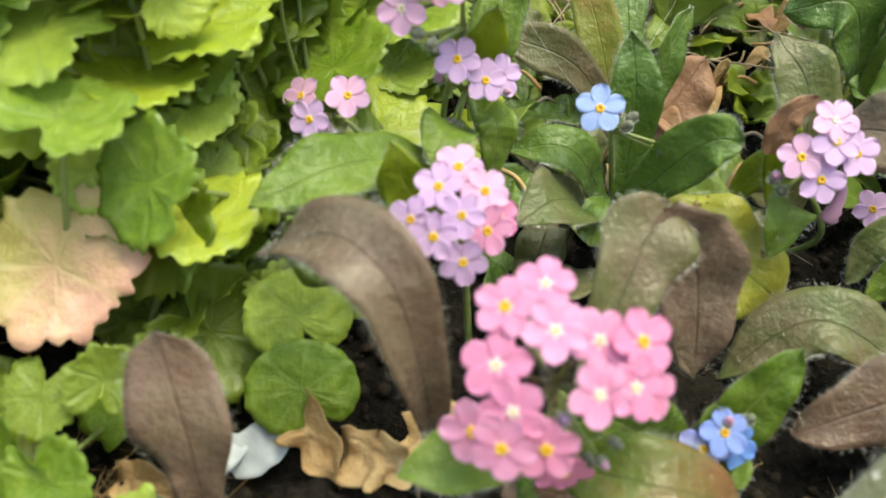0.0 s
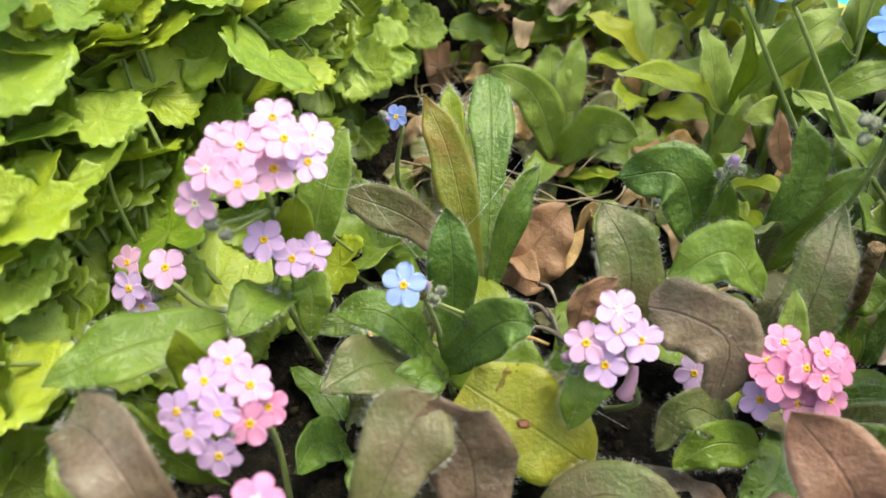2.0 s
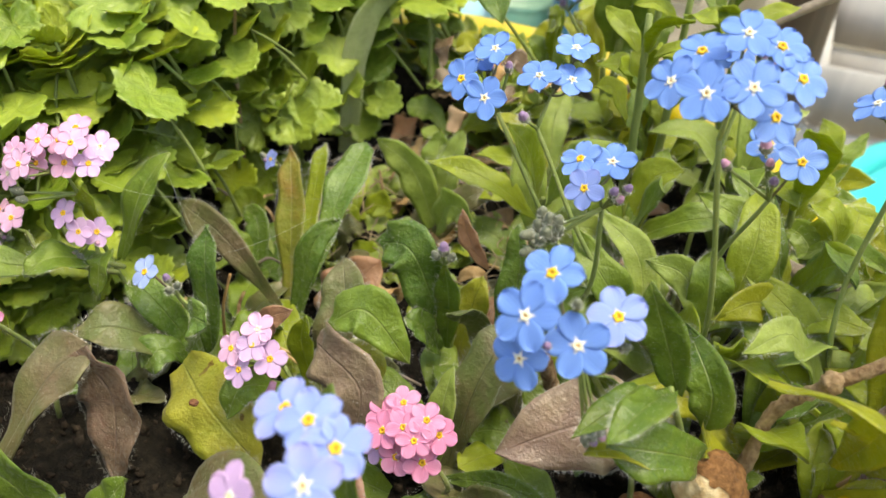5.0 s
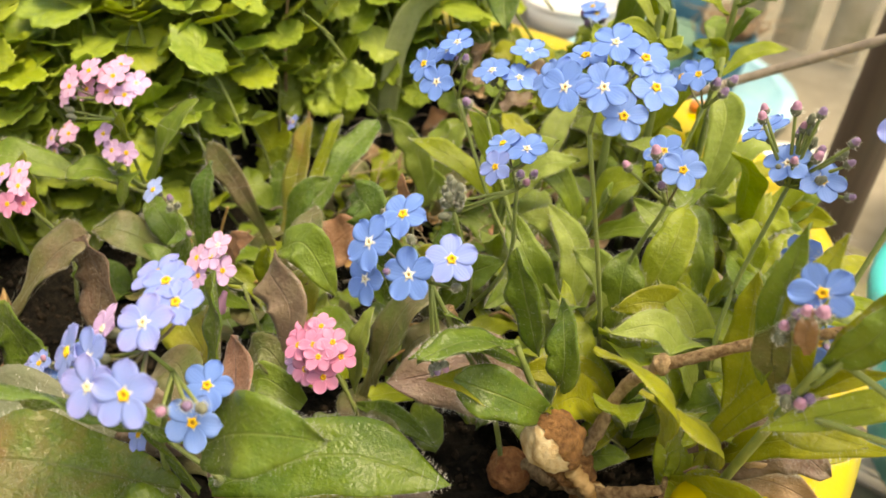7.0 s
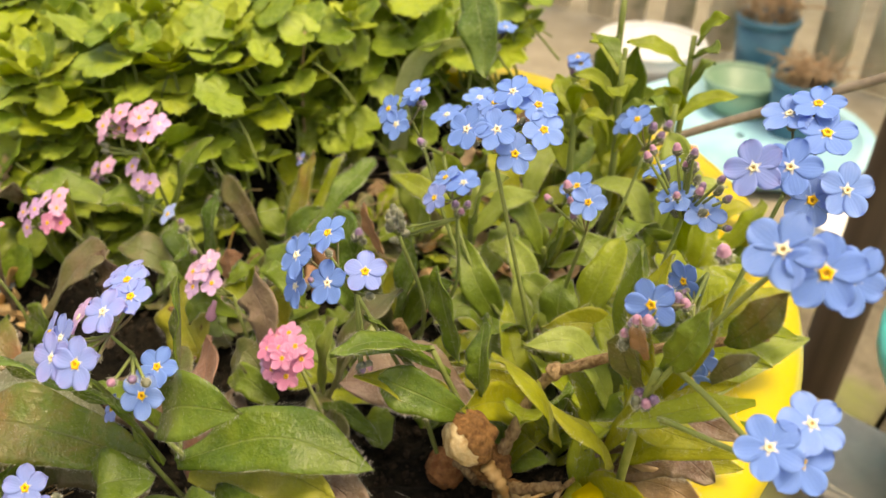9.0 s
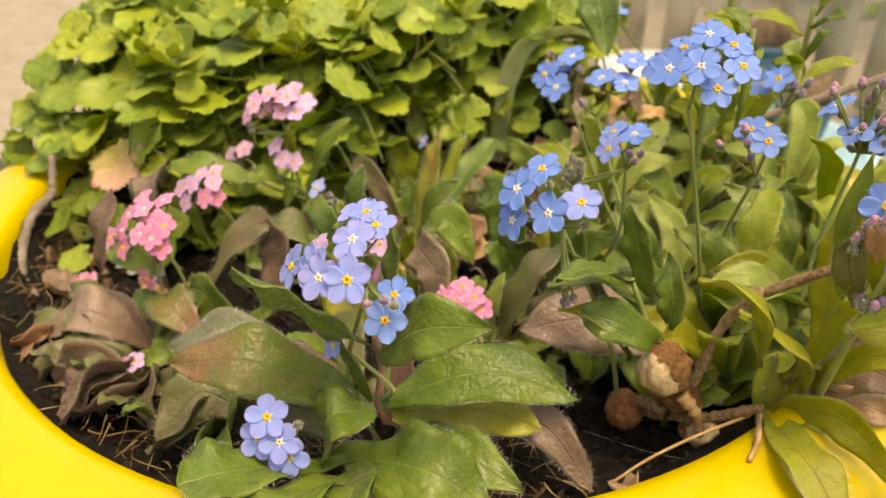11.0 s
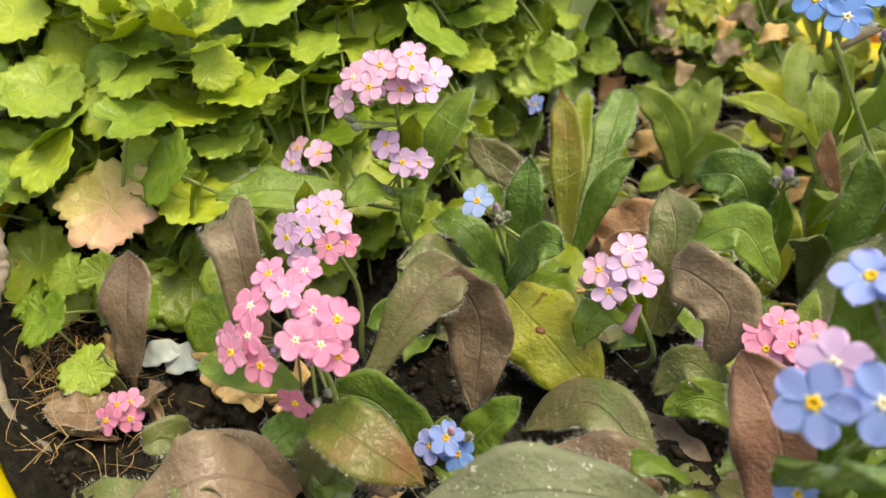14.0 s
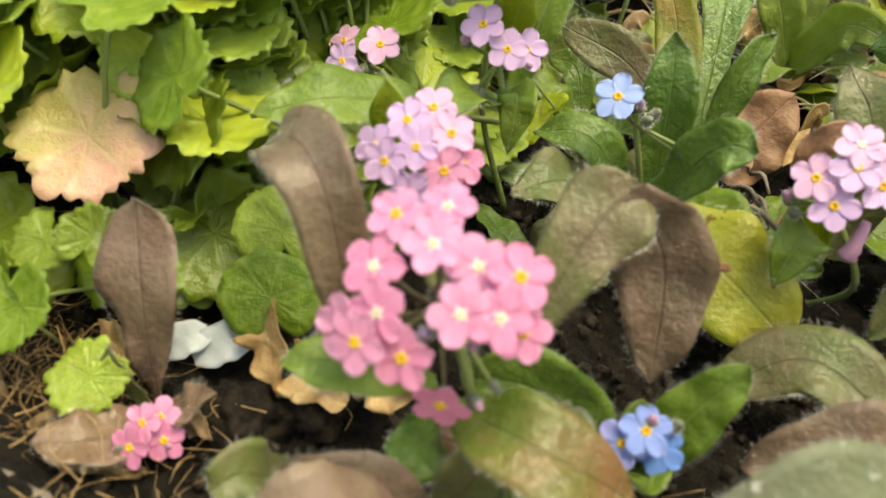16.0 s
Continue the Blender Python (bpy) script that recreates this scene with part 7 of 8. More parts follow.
leaf(e, M_GREEN, [(0.0910, 0.2270, 0.0400), (0.0900, 0.2260, 0.0560), (0.0930, 0.2260, 0.0700)], 0.0110, shape="lance", face=(-0.2, -1, 0.2), rng=rng)
part("stem", tube([(0, 0, 0), (0.001, -0.001, 0.035), (0.000, 0.000, 0.085)], 0.0015, 0.0010, 10, 7), M_STEM, e)
e = thing("forget_me_not", "spent forget-me-not stem with a grey bristly head", "flowering plant", (0.100, 0.124, 0.0), FM)
cyme(e, (0.100, 0.124, 0.0), (0.1050, 0.1170, 0.0520), [], [], [], rng, buds=[((0.1058 + dx, 0.1152 + dy, 0.0575 + dz), "grey", 0.0015) for dx, dy, dz in ((0, 0, 0.002), (0.0018, 0, 0), (-0.0018, 0, 0), (0.0010, 0.001, -0.002), (-0.001, -0.001, -0.002), (0.0, -0.0015, 0.0), (0.0015, 0, 0.002), (-0.0015, 0.001, 0.002))])
leaf(e, M_RUST, [(0.0930, 0.1222, 0.0380), (0.0890, 0.1215, 0.0450), (0.0873, 0.1213, 0.0515)], 0.0040, shape="lance", face=(0, -1, 0.2), rng=rng, label="small reddish leaf")

# low growth between the stems at the back
for k in range(14):
    x, y = rng.uniform(0.025, 0.115), rng.uniform(0.140, 0.228)
    rosette((x, y, -0.002), 5, (0.009, 0.017), [M_LIME, M_FRESH, M_FRESH, M_OLIVE], "low young rosette of pale green leaves", (25, 65), 0.0078, shape=rng.choice(("oval", "spoon")))
for x, y in ((0.112, 0.150), (0.104, 0.112), (0.118, 0.135), (0.092, 0.110), (0.055, 0.108), (0.130, 0.160)):
    rosette((x, y, -0.002), 6, (0.016, 0.028), [M_LIME, M_GREEN, M_OLIVE], SPROUT, (30, 70), 0.0085, shape="spoon")

# wilting leaves in the front corner
sprig((0.020, 0.031, -0.003), [
    (M_OLIVE, [(0.0170, 0.0280, 0.0060), (0.0144, 0.0170, 0.0095), (0.0120, 0.0090, 0.0030)], 0.0085, dict(shape="oval", face=(-0.4, -0.5, 0.8), label="yellow-brown wilted leaf")),
    (M_BROWN, [(0.0270, 0.0300, 0.0010), (0.0282, 0.0185, 0.0100), (0.0297, 0.0095, 0.0040)], 0.0150, dict(shape="oval", face=(0, -0.5, 0.8), label="grey-brown hairy leaf")),
    (M_BROWN, [(0.0200, 0.0310, 0.0010), (0.0130, 0.0260, 0.0080), (0.0060, 0.0250, 0.0050)], 0.0090, dict(shape="oval", face=(0, -0.6, 0.7)))],
    "wilted rosette of brown leaves in the front corner")
e = thing("leaf_rosette", "green leaves lying over the large brown leaf", "plant", (0.143, 0.107, 0.002), "leafy rosettes in the bowl")
leaf(e, M_DEEP, [(0.1440, 0.1065, 0.0230), (0.1365, 0.0950, 0.0355), (0.1259, 0.0900, 0.0385)], 0.0100, shape="spoon", face=(-0.1, -0.7, 0.8), rng=rng)
leaf(e, M_DEEP, [(0.1328, 0.0995, 0.0445), (0.1300, 0.0870, 0.0530), (0.1265, 0.0776, 0.0533)], 0.0065, shape="lance", face=(-0.1, -0.5, 0.9), rng=rng)
part("stem", tube([(0, 0, 0), (-0.004, -0.002, 0.020), (-0.0105, -0.0075, 0.043)], 0.0009, 0.0006, 8, 6), M_STEM, e)


# ---- bellflower cover: round toothed leaves ----
def campanula_mesh(seed, name, mat, toothed=1.0, notch=0.6, tip=0.0):
    """A round or heart-shaped leaf: scalloped teeth, raised cushions between sunken veins, the rim lifted and wavy."""
    rng = random.Random(seed)
    bm = bmesh.new()
    uvl = bm.loops.layers.uv.new("UVMap")
    n, rings = 112, 7
    cup, w1, w2, ph = rng.uniform(0.05, 0.35), rng.uniform(0.03, 0.13), rng.uniform(0.015, 0.04), rng.uniform(0, 6)
    teeth = rng.choice((17, 18, 19, 20))
    depth = [rng.uniform(0.75, 1.25) for k in range(teeth + 1)]
    long = rng.uniform(0.92, 1.12)
    bend = rng.uniform(-0.12, 0.2)
    top, low = [], []
    for k in range(rings + 1):
        q = k / rings
        a, b = [], []
        for i in range(n):
            th = 2 * math.pi * i / n - math.pi
            gap = math.exp(-((math.pi - abs(th)) / 0.30) ** 2)
            x0 = ((th / (2 * math.pi) + 0.5) * teeth + 0.30 * math.sin(3 * th + ph) + 0.16 * math.sin(7 * th + 2 * ph)) % teeth
            fr = x0 % 1.0
            tooth = (1 - abs(fr - 0.45) / (0.45 if fr < 0.45 else 0.55)) ** 0.62 * depth[int(x0)]
            r = (1 - notch * gap) * (1 + 0.05 * math.sin(2 * th + ph)) * (1 + tip * math.exp(-(th / 0.55) ** 2))
            r *= 1 + toothed * ((0.155 * tooth - 0.10) * q ** 6 + 0.035 * math.sin(6 * th + 1.7 * ph) * q ** 3)
            x, y = r * q * math.sin(th), r * q * math.cos(th) * long
            z = cup * q * q - 0.06 * q ** 4 + w1 * q * q * math.sin(2 * th + ph) + w2 * q * q * math.sin(5 * th + ph * 2) + bend * y * abs(y)
            z += 0.045 * q * (1 - 0.45 * q) * (1 - abs(math.cos(3.5 * th)) ** 0.6) + 0.022 * math.sin(9 * th + 11 * q + ph) * q
            a.append(bm.verts.new((x, y, z)))
            b.append(bm.verts.new((x, y, z - 0.03 * (1 - 0.8 * q))))
            if k == 0:
                break
        top.append(a)
        low.append(b)

    def face(vs, us):
        f = bm.faces.new(vs)
        for lp, w in zip(f.loops, us):
            lp[uvl].uv = w
    for k in range(rings):
        for i in range(n):
            j = (i + 1) % n
            v0, v1 = i / n, (i + 1) / n
            u0, u1 = k / rings, (k + 1) / rings
            if k == 0:
                face((top[0][0], top[1][j], top[1][i]), ((0, v0), (u1, v1), (u1, v0)))
                face((low[0][0], low[1][i], low[1][j]), ((0, v0), (u1, v0), (u1, v1)))
            else:
                face((top[k][i], top[k][j], top[k + 1][j], top[k + 1][i]), ((u0, v0), (u0, v1), (u1, v1), (u1, v0)))
                face((low[k][i], low[k + 1][i], low[k + 1][j], low[k][j]), ((u0, v0), (u1, v0), (u1, v1), (u0, v1)))
    for i in range(n):
        j = (i + 1) % n
        face((top[rings][i], top[rings][j], low[rings][j], low[rings][i]), ((1, i / n),) * 4)
    bmesh.ops.recalc_face_normals(bm, faces=bm.faces[:])
    return link_mesh(bm, name, mat)


CAMP = [campanula_mesh(s, "bellflower_leaf", M_CAMP, 1.0, (0.62, 0.35, 0.5)[s % 3], (0.0, 0.0, 0.12)[s % 3]) for s in range(10)] + [campanula_mesh(s + 10, "bellflower_leaf_young", M_CAMP_YOUNG, 1.0, 0.4, 0.1) for s in range(3)]
POINTED = [campanula_mesh(s + 60, "bellflower_leaf_pointed", M_CAMP_YOUNG, 1.1, 0.15, 0.55) for s in range(4)]
# low leaves wear the green with shade painted in
CAMP_LOW = [campanula_mesh(s + 20, "bellflower_leaf_low_shaded", M_CAMP_SHADED) for s in range(4)]
CAMP_SMOOTH = campanula_mesh(31, "bellflower_leaf_round", M_CAMP, 0.25)
CAMP_RED = campanula_mesh(50, "bellflower_leaf_red", M_CAMP_RED, 1.1, 0.25)
STALKS = [link_mesh(tube([(0, 0, -0.02), (0.1 * s, -0.35, -0.9), (0.2 * s, -0.7, -2.4)], 0.05, 0.06, 8, 6), "leaf_stalk", M_STEM) for s in (-1, 0, 1)]

rng = random.Random(77)
clumps = {}


def clump_for(x, y):
    key = (round((x + 0.06) / 0.055), round((y - 0.07) / 0.06))
    if key not in clumps:
        clumps[key] = thing("bellflower_clump", "bellflower clump with round toothed yellow-green leaves", "plant", (x, y, 0.0), "bellflower clumps in the bowl")
    return clumps[key]


def round_leaf(p, size, mesh=None, normal=None, spin=None, low=False, stalk=True):
    c = clump_for(p[0], p[1])
    n = normal or (rng.gauss(0.05, 0.40), rng.gauss(-0.36, 0.36), 1.0)
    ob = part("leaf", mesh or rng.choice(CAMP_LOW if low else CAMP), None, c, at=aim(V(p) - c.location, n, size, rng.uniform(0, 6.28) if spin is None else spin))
    if stalk:
        part("stalk", rng.choice(STALKS), None, ob)
    return ob


placed = []


def spot(p, size, **kw):
    placed.append(V(p))
    round_leaf(p, size, **kw)


for p in ((-0.048, 0.090, 0.048), (-0.039, 0.093, 0.040), (-0.043, 0.112, 0.051), (-0.042, 0.087, 0.032), (-0.033, 0.095, 0.034), (-0.062, 0.072, 0.032),
          (-0.031, 0.109, 0.037), (-0.105, 0.102, 0.056), (-0.055, 0.129, 0.057), (-0.011, 0.144, 0.059), (-0.004, 0.208, 0.042), (-0.023, 0.132, 0.051),
          (0.0165, 0.2080, 0.0100), (-0.023, 0.118, 0.048), (-0.018, 0.130, 0.045), (-0.010, 0.143, 0.058), (0.001, 0.136, 0.049), (-0.025, 0.138, 0.053)):
    spot(p, rng.uniform(0.0070, 0.0092))
for p in ((-0.056, 0.127, 0.049), (-0.020, 0.145, 0.049), (-0.005, 0.206, 0.032), (-0.028, 0.125, 0.046), (-0.052, 0.109, 0.053), (-0.024, 0.171, 0.030),
          (-0.013, 0.193, 0.031), (-0.043, 0.080, 0.043), (-0.007, 0.164, 0.050), (-0.080, 0.090, 0.055), (-0.070, 0.105, 0.055), (-0.085, 0.115, 0.058),
          (-0.046, 0.145, 0.057), (-0.030, 0.155, 0.056)):
    spot(p, rng.uniform(0.0066, 0.0092))
# smaller low leaves at the front edge
for p, s in (((-0.044, 0.048, 0.015), 0.0075), ((-0.035, 0.046, 0.006), 0.0065), ((-0.048, 0.059, 0.016), 0.0065), ((-0.029, 0.081, 0.013), 0.0065),
             ((-0.020, 0.077, 0.014), 0.0070), ((-0.040, 0.060, 0.018), 0.0060), ((-0.052, 0.052, 0.012), 0.0065), ((-0.034, 0.074, 0.012), 0.0060), 
             ((-0.026, 0.088, 0.018), 0.0075), ((-0.018, 0.092, 0.018), 0.0075), ((-0.022, 0.084, 0.008), 0.0070)):
    spot(p, s * 0.8, mesh=rng.choice(CAMP[:8] + CAMP_LOW), stalk=True)
for q in ((-0.0170, 0.0975, 0.0310), (-0.0180, 0.0930, 0.0350), (-0.0130, 0.0960, 0.0360), (-0.0200, 0.1000, 0.0360), (-0.0220, 0.0960, 0.0320), (-0.0140, 0.0900, 0.0380), (-0.0160, 0.1030, 0.0390), (-0.0080, 0.0980, 0.0400), (-0.0200, 0.0890, 0.0330),
          (-0.049, 0.074, 0.024), (-0.052, 0.068, 0.022), (-0.055, 0.062, 0.020), (-0.046, 0.068, 0.022), (-0.050, 0.071, 0.031), (-0.044, 0.064, 0.026), (-0.052, 0.062, 0.028),
          (-0.045, 0.068, 0.029), (-0.040, 0.063, 0.033), (-0.035, 0.058, 0.037), (-0.044, 0.076, 0.034), (-0.050, 0.066, 0.034), (-0.042, 0.070, 0.038), (-0.036, 0.070, 0.036), (-0.054, 0.072, 0.036), (-0.050, 0.078, 0.036), (-0.046, 0.080, 0.034)):
    placed.append(V(q))
round_leaf((-0.0475, 0.0730, 0.0250), 0.0100, CAMP_RED, (0.15, -0.65, 0.75), -0.9)
# smooth round leaves standing clear of the cover
for q, s in (((-0.0176, 0.0726, 0.0150), 0.0072), ((-0.0170, 0.0652, 0.0080), 0.0076), ((-0.0299, 0.0837, 0.0092), 0.0070)):
    placed.append(V(q))
    round_leaf(q, s, CAMP_SMOOTH, (0.05, -0.7, 0.7), 0.3)


def front_edge(x):
    return 0.055 if x < -0.04 else 0.055 + (x + 0.04) * 1.45


def canopy(x, y):
    d = y - front_edge(x)
    h = 0.012 + 0.044 * min(1, max(0, d) / 0.05) ** 0.8
    if y > 0.165:
        h -= (y - 0.165) * -0.04
    if y > 0.15:
        h += min(0.006, (y - 0.15) * 0.2)
    if x > -0.02:
        h -= (x + 0.02) * 0.35
    return h


def near_red(x, y, z):
    return -0.066 < x < -0.030 and y < 0.077 and z > 0.011


count = 0
for tries in range(16000):
    x, y = rng.uniform(-0.150, 0.035), rng.uniform(0.05, 0.270)
    d = y - front_edge(x)
    if d < 0.004 or (V(x, y, 0) - V(POT_C.x, POT_C.y, 0)).length > (0.160 if y < 0.125 else 0.186):
        continue
    if x > 0.006 and y < 0.205:
        continue
    z = canopy(x, y) + rng.gauss(0, 0.005)
    if near_red(x, y, z) or any((V(x, y, z) - q).length < 0.0086 for q in placed):
        continue
    spot((x, y, z), rng.choice((0.0055, 0.0066, 0.0076, 0.0084, 0.0092, 0.0102)))
    count += 1
    if count > 400:
        break
# under layer of leaves, their colour darkened to deepen the shaded gaps
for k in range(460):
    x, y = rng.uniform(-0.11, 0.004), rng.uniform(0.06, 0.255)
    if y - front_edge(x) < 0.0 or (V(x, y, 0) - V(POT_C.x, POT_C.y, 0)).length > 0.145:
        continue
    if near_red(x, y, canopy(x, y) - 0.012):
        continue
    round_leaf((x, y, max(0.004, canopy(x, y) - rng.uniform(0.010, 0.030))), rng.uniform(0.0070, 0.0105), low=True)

# low leaves in the hollows at the front of the cover, about half shade-darkened
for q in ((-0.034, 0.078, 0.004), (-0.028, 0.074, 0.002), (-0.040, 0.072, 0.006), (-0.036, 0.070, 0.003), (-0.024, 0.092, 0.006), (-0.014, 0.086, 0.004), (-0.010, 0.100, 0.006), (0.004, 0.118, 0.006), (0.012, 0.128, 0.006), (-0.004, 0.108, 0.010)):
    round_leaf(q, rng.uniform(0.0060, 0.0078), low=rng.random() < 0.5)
for q, s in (((0.0175, 0.203, 0.0120), 0.0088), ((-0.0054, 0.1984, 0.010), 0.0085), ((0.0055, 0.1900, 0.012), 0.0080), ((0.0120, 0.1760, 0.006), 0.0075), ((0.0060, 0.1700, 0.006), 0.0080), ((-0.0022, 0.1760, 0.009), 0.0085), ((0.0000, 0.2150, 0.012), 0.0090), ((0.0080, 0.2080, 0.010), 0.0080), ((-0.0090, 0.2150, 0.014), 0.0090), ((0.0126, 0.2250, 0.014), 0.0085), ((0.0080, 0.1560, 0.004), 0.0072), ((-0.0010, 0.1620, 0.008), 0.0080)):
    round_leaf(q, s, normal=(rng.gauss(0.1, 0.15), -0.75, 0.65), low=rng.random() < 0.45)
# leaves that close the shaded front wall of the cover
for q in ((-0.0278, 0.1120, 0.0263), (-0.0205, 0.1180, 0.0321), (-0.0170, 0.1220, 0.0330), (-0.0274, 0.1120, 0.0356), (-0.0240, 0.1080, 0.0237), (-0.0314, 0.1120, 0.0375), (-0.0336, 0.1020, 0.0388), (-0.0131, 0.1160, 0.0303), (-0.0397, 0.1050, 0.0423), (-0.0300, 0.1000, 0.0241), (-0.0338, 0.1000, 0.0314), (-0.0253, 0.1160, 0.0280), (-0.0172, 0.1180, 0.0268), (-0.0320, 0.1120, 0.0186), (-0.0298, 0.1200, 0.0294), (-0.0383, 0.1180, 0.0362), (-0.0251, 0.1220, 0.0368), (-0.0407, 0.1080, 0.0242), (-0.0432, 0.1120, 0.0319), (-0.0223, 0.1260, 0.0280), (-0.0356, 0.1200, 0.0230)):
    round_leaf(q, rng.uniform(0.0060, 0.0085), rng.choice(CAMP[:10]), (rng.gauss(0, 0.3), -0.75 + rng.gauss(0, 0.2), 0.8))
for q, size in (((-0.0875, 0.0820, 0.0064), 0.0046), ((-0.0802, 0.0870, 0.0157), 0.0056), ((-0.1017, 0.0920, -0.0176), 0.0062), ((-0.0815, 0.0845, -0.0115), 0.0050), ((-0.0762, 0.0895, -0.0127), 0.0046), ((-0.0405, 0.0820, 0.0222), 0.0056), ((-0.0460, 0.0870, 0.0092), 0.0062), ((-0.0384, 0.0920, 0.0202), 0.0050), ((-0.0284, 0.0845, 0.0201), 0.0046), ((-0.0410, 0.0895, 0.0030), 0.0056), ((-0.0444, 0.0820, 0.0027), 0.0062), ((-0.0893, 0.0870, 0.0163), 0.0050), ((-0.0780, 0.0920, 0.0220), 0.0046), ((-0.0595, 0.0845, -0.0040), 0.0056), ((-0.1107, 0.0895, -0.0281), 0.0062), ((-0.0434, 0.0820, 0.0328), 0.0050), ((-0.0386, 0.0870, 0.0301), 0.0046), ((-0.0311, 0.0920, 0.0254), 0.0056)):
    round_leaf(q, size, rng.choice(CAMP[:10]), (rng.gauss(0, 0.3), -0.7 + rng.gauss(0, 0.25), 0.7))
# low leaves between the cover and the grass blade
for q in ((-0.0041, 0.1850, 0.0356), (0.0025, 0.1900, 0.0398), (0.0067, 0.1960, 0.0432), (0.0034, 0.1800, 0.0291), (0.0111, 0.1860, 0.0331), (0.0142, 0.1980, 0.0352), (0.0179, 0.1820, 0.0261), (0.0183, 0.2000, 0.0242), (0.0037, 0.1720, 0.0227), (0.0122, 0.1760, 0.0244), (-0.0033, 0.1760, 0.0278), (0.0204, 0.2120, 0.0283), (0.0267, 0.2060, 0.0193), (0.0122, 0.2140, 0.0368), (0.0049, 0.2140, 0.0408), (0.0181, 0.2220, 0.0347)):
    round_leaf(q, rng.uniform(0.0060, 0.0088), rng.choice(CAMP[:10] + CAMP_LOW), (rng.gauss(0.1, 0.3), -0.6 + rng.gauss(0, 0.25), 0.8))
# young shoots above the cover, with pointed leaves spreading from the stem
for k in range(44):
    x, y = rng.uniform(-0.115, 0.012), rng.uniform(0.080, 0.235)
    if y - front_edge(x) < 0.010 or (V(x, y, 0) - V(POT_C.x, POT_C.y, 0)).length > 0.150:
        continue
    z = canopy(x, y) + rng.uniform(0.001, 0.012)
    if near_red(x, y, z):
        continue
    c = clump_for(x, y)
    part("shoot", tube([V(x, y, z - 0.035) - c.location, V(x + 0.002, y, z - 0.015) - c.location, V(x, y, z) - c.location], 0.0006, 0.0004, 8, 6), M_STEM, c)
    for i in range(7):
        a = 2.4 * i + rng.uniform(-0.4, 0.4)
        up = rng.uniform(0.1, 0.8) + (0.9 if i > 4 else 0)
        d = V(math.cos(a), math.sin(a), up).normalized()
        s = rng.uniform(0.0030, 0.0052) * (0.7 if i > 4 else 1)
        n = (V(0, 0, 1) - d * d.z).normalized()
        m = Matrix((n.cross(d) * -1, d, n)).transposed().to_4x4()
        part("leaf", rng.choice(POINTED), None, c, at=Matrix.Translation(V(x, y, z - 0.0011 * (6 - i)) + d * s * 0.9 - c.location) @ m @ Matrix.Scale(s, 4))


# ---- twigs, husks, dead leaves, threads ----
rng = random.Random(9)


def stick(name, pts, r0, r1, mat, label, category="twig", lumps=0.12, n=22):
    O = V(pts[0])
    bm = tube([V(q) - O for q in pts], r0, r1, n, 9, lumps=lumps, rng=rng)
    return solo(name, bm, mat, label, category, O, "dry twigs")


stick("twig", [(0.1905, 0.1230, 0.0680), (0.1701, 0.1162, 0.0562), (0.1562, 0.1116, 0.0450)], 0.0009, 0.0012, M_TWIG, "pale dry twig resting among the stems", lumps=0.10, n=34)
twig = stick("twig", [(0.1562, 0.1116, 0.0452), (0.1500, 0.1130, 0.0330), (0.1480, 0.1080, 0.0200), (0.1440, 0.1060, 0.0080)], 0.0011, 0.0015, M_TWIG, "brown knobbly twig going down into the soil", lumps=0.24, n=34)
bm = bmesh.new()
bmesh.ops.create_icosphere(bm, subdivisions=3, radius=0.0019)
for v in bm.verts:
    v.co *= 1 + 0.35 * noise.noise(v.co * 900)
part("knot", bm, M_TWIG, twig, "knuckle where the twig broke")
stick("twig", [(0.1642, 0.1056, 0.0215), (0.1550, 0.1040, 0.0140), (0.1460, 0.1040, 0.0090), (0.1380, 0.1060, 0.0040)], 0.0012, 0.0016, M_TWIG, "split brown twig on the soil", lumps=0.22, n=30)
stick("twig", [(0.1085, 0.1125, 0.0300), (0.1118, 0.1150, 0.0160), (0.1160, 0.1175, -0.004)], 0.0014, 0.0018, M_TWIG, "short cut twig stub standing in the soil")
stick("twig", [(-0.0646, 0.0585, 0.0291), (-0.0605, 0.0545, 0.0215), (-0.0590, 0.0520, 0.0180), (-0.0545, 0.0440, 0.0165), (-0.0480, 0.0360, 0.0115), (-0.0400, 0.0300, 0.0060), (-0.0306, 0.0285, 0.0010)], 0.0013, 0.0019, M_TWIG_GREY, "grey-brown knotty twig lying along the rim", lumps=0.26, n=40)
stick("twig", [(0.0900, 0.2310, 0.0215), (0.1126, 0.2451, 0.0349), (0.1387, 0.2601, 0.0491), (0.1595, 0.2685, 0.0611), (0.2100, 0.2950, 0.0900)], 0.0014, 0.0016, M_TWIG_GREY, "long grey branch leaning over the rim", lumps=0.05)
stick("twig", [(0.1740, 0.1580, 0.0250), (0.1560, 0.1660, 0.0240), (0.1380, 0.1780, 0.0200)], 0.0020, 0.0018, M_TWIG_GREY, "dark damp stick behind the stems")
stick("straw", [(0.1625, 0.1060, 0.0180), (0.1560, 0.0940, 0.0165), (0.1500, 0.0840, 0.0130), (0.1455, 0.0770, 0.0080)], 0.0004, 0.0003, M_HUSK, "thin dry straw along the rim", "straw", 0.05)
stick("straw", [(-0.0336, 0.0693, 0.0030), (-0.0290, 0.0740, 0.0050), (-0.0240, 0.0785, 0.0040)], 0.0009, 0.0006, M_HUSK, "dry yellow stalk across the soil", "straw", 0.1)
stick("straw", [(0.0310, 0.1120, 0.0020), (0.0335, 0.1110, 0.0140), (0.0355, 0.1130, 0.0230)], 0.0004, 0.0003, M_HUSK, "dry forked stalk between the leaves", "straw", 0.05)
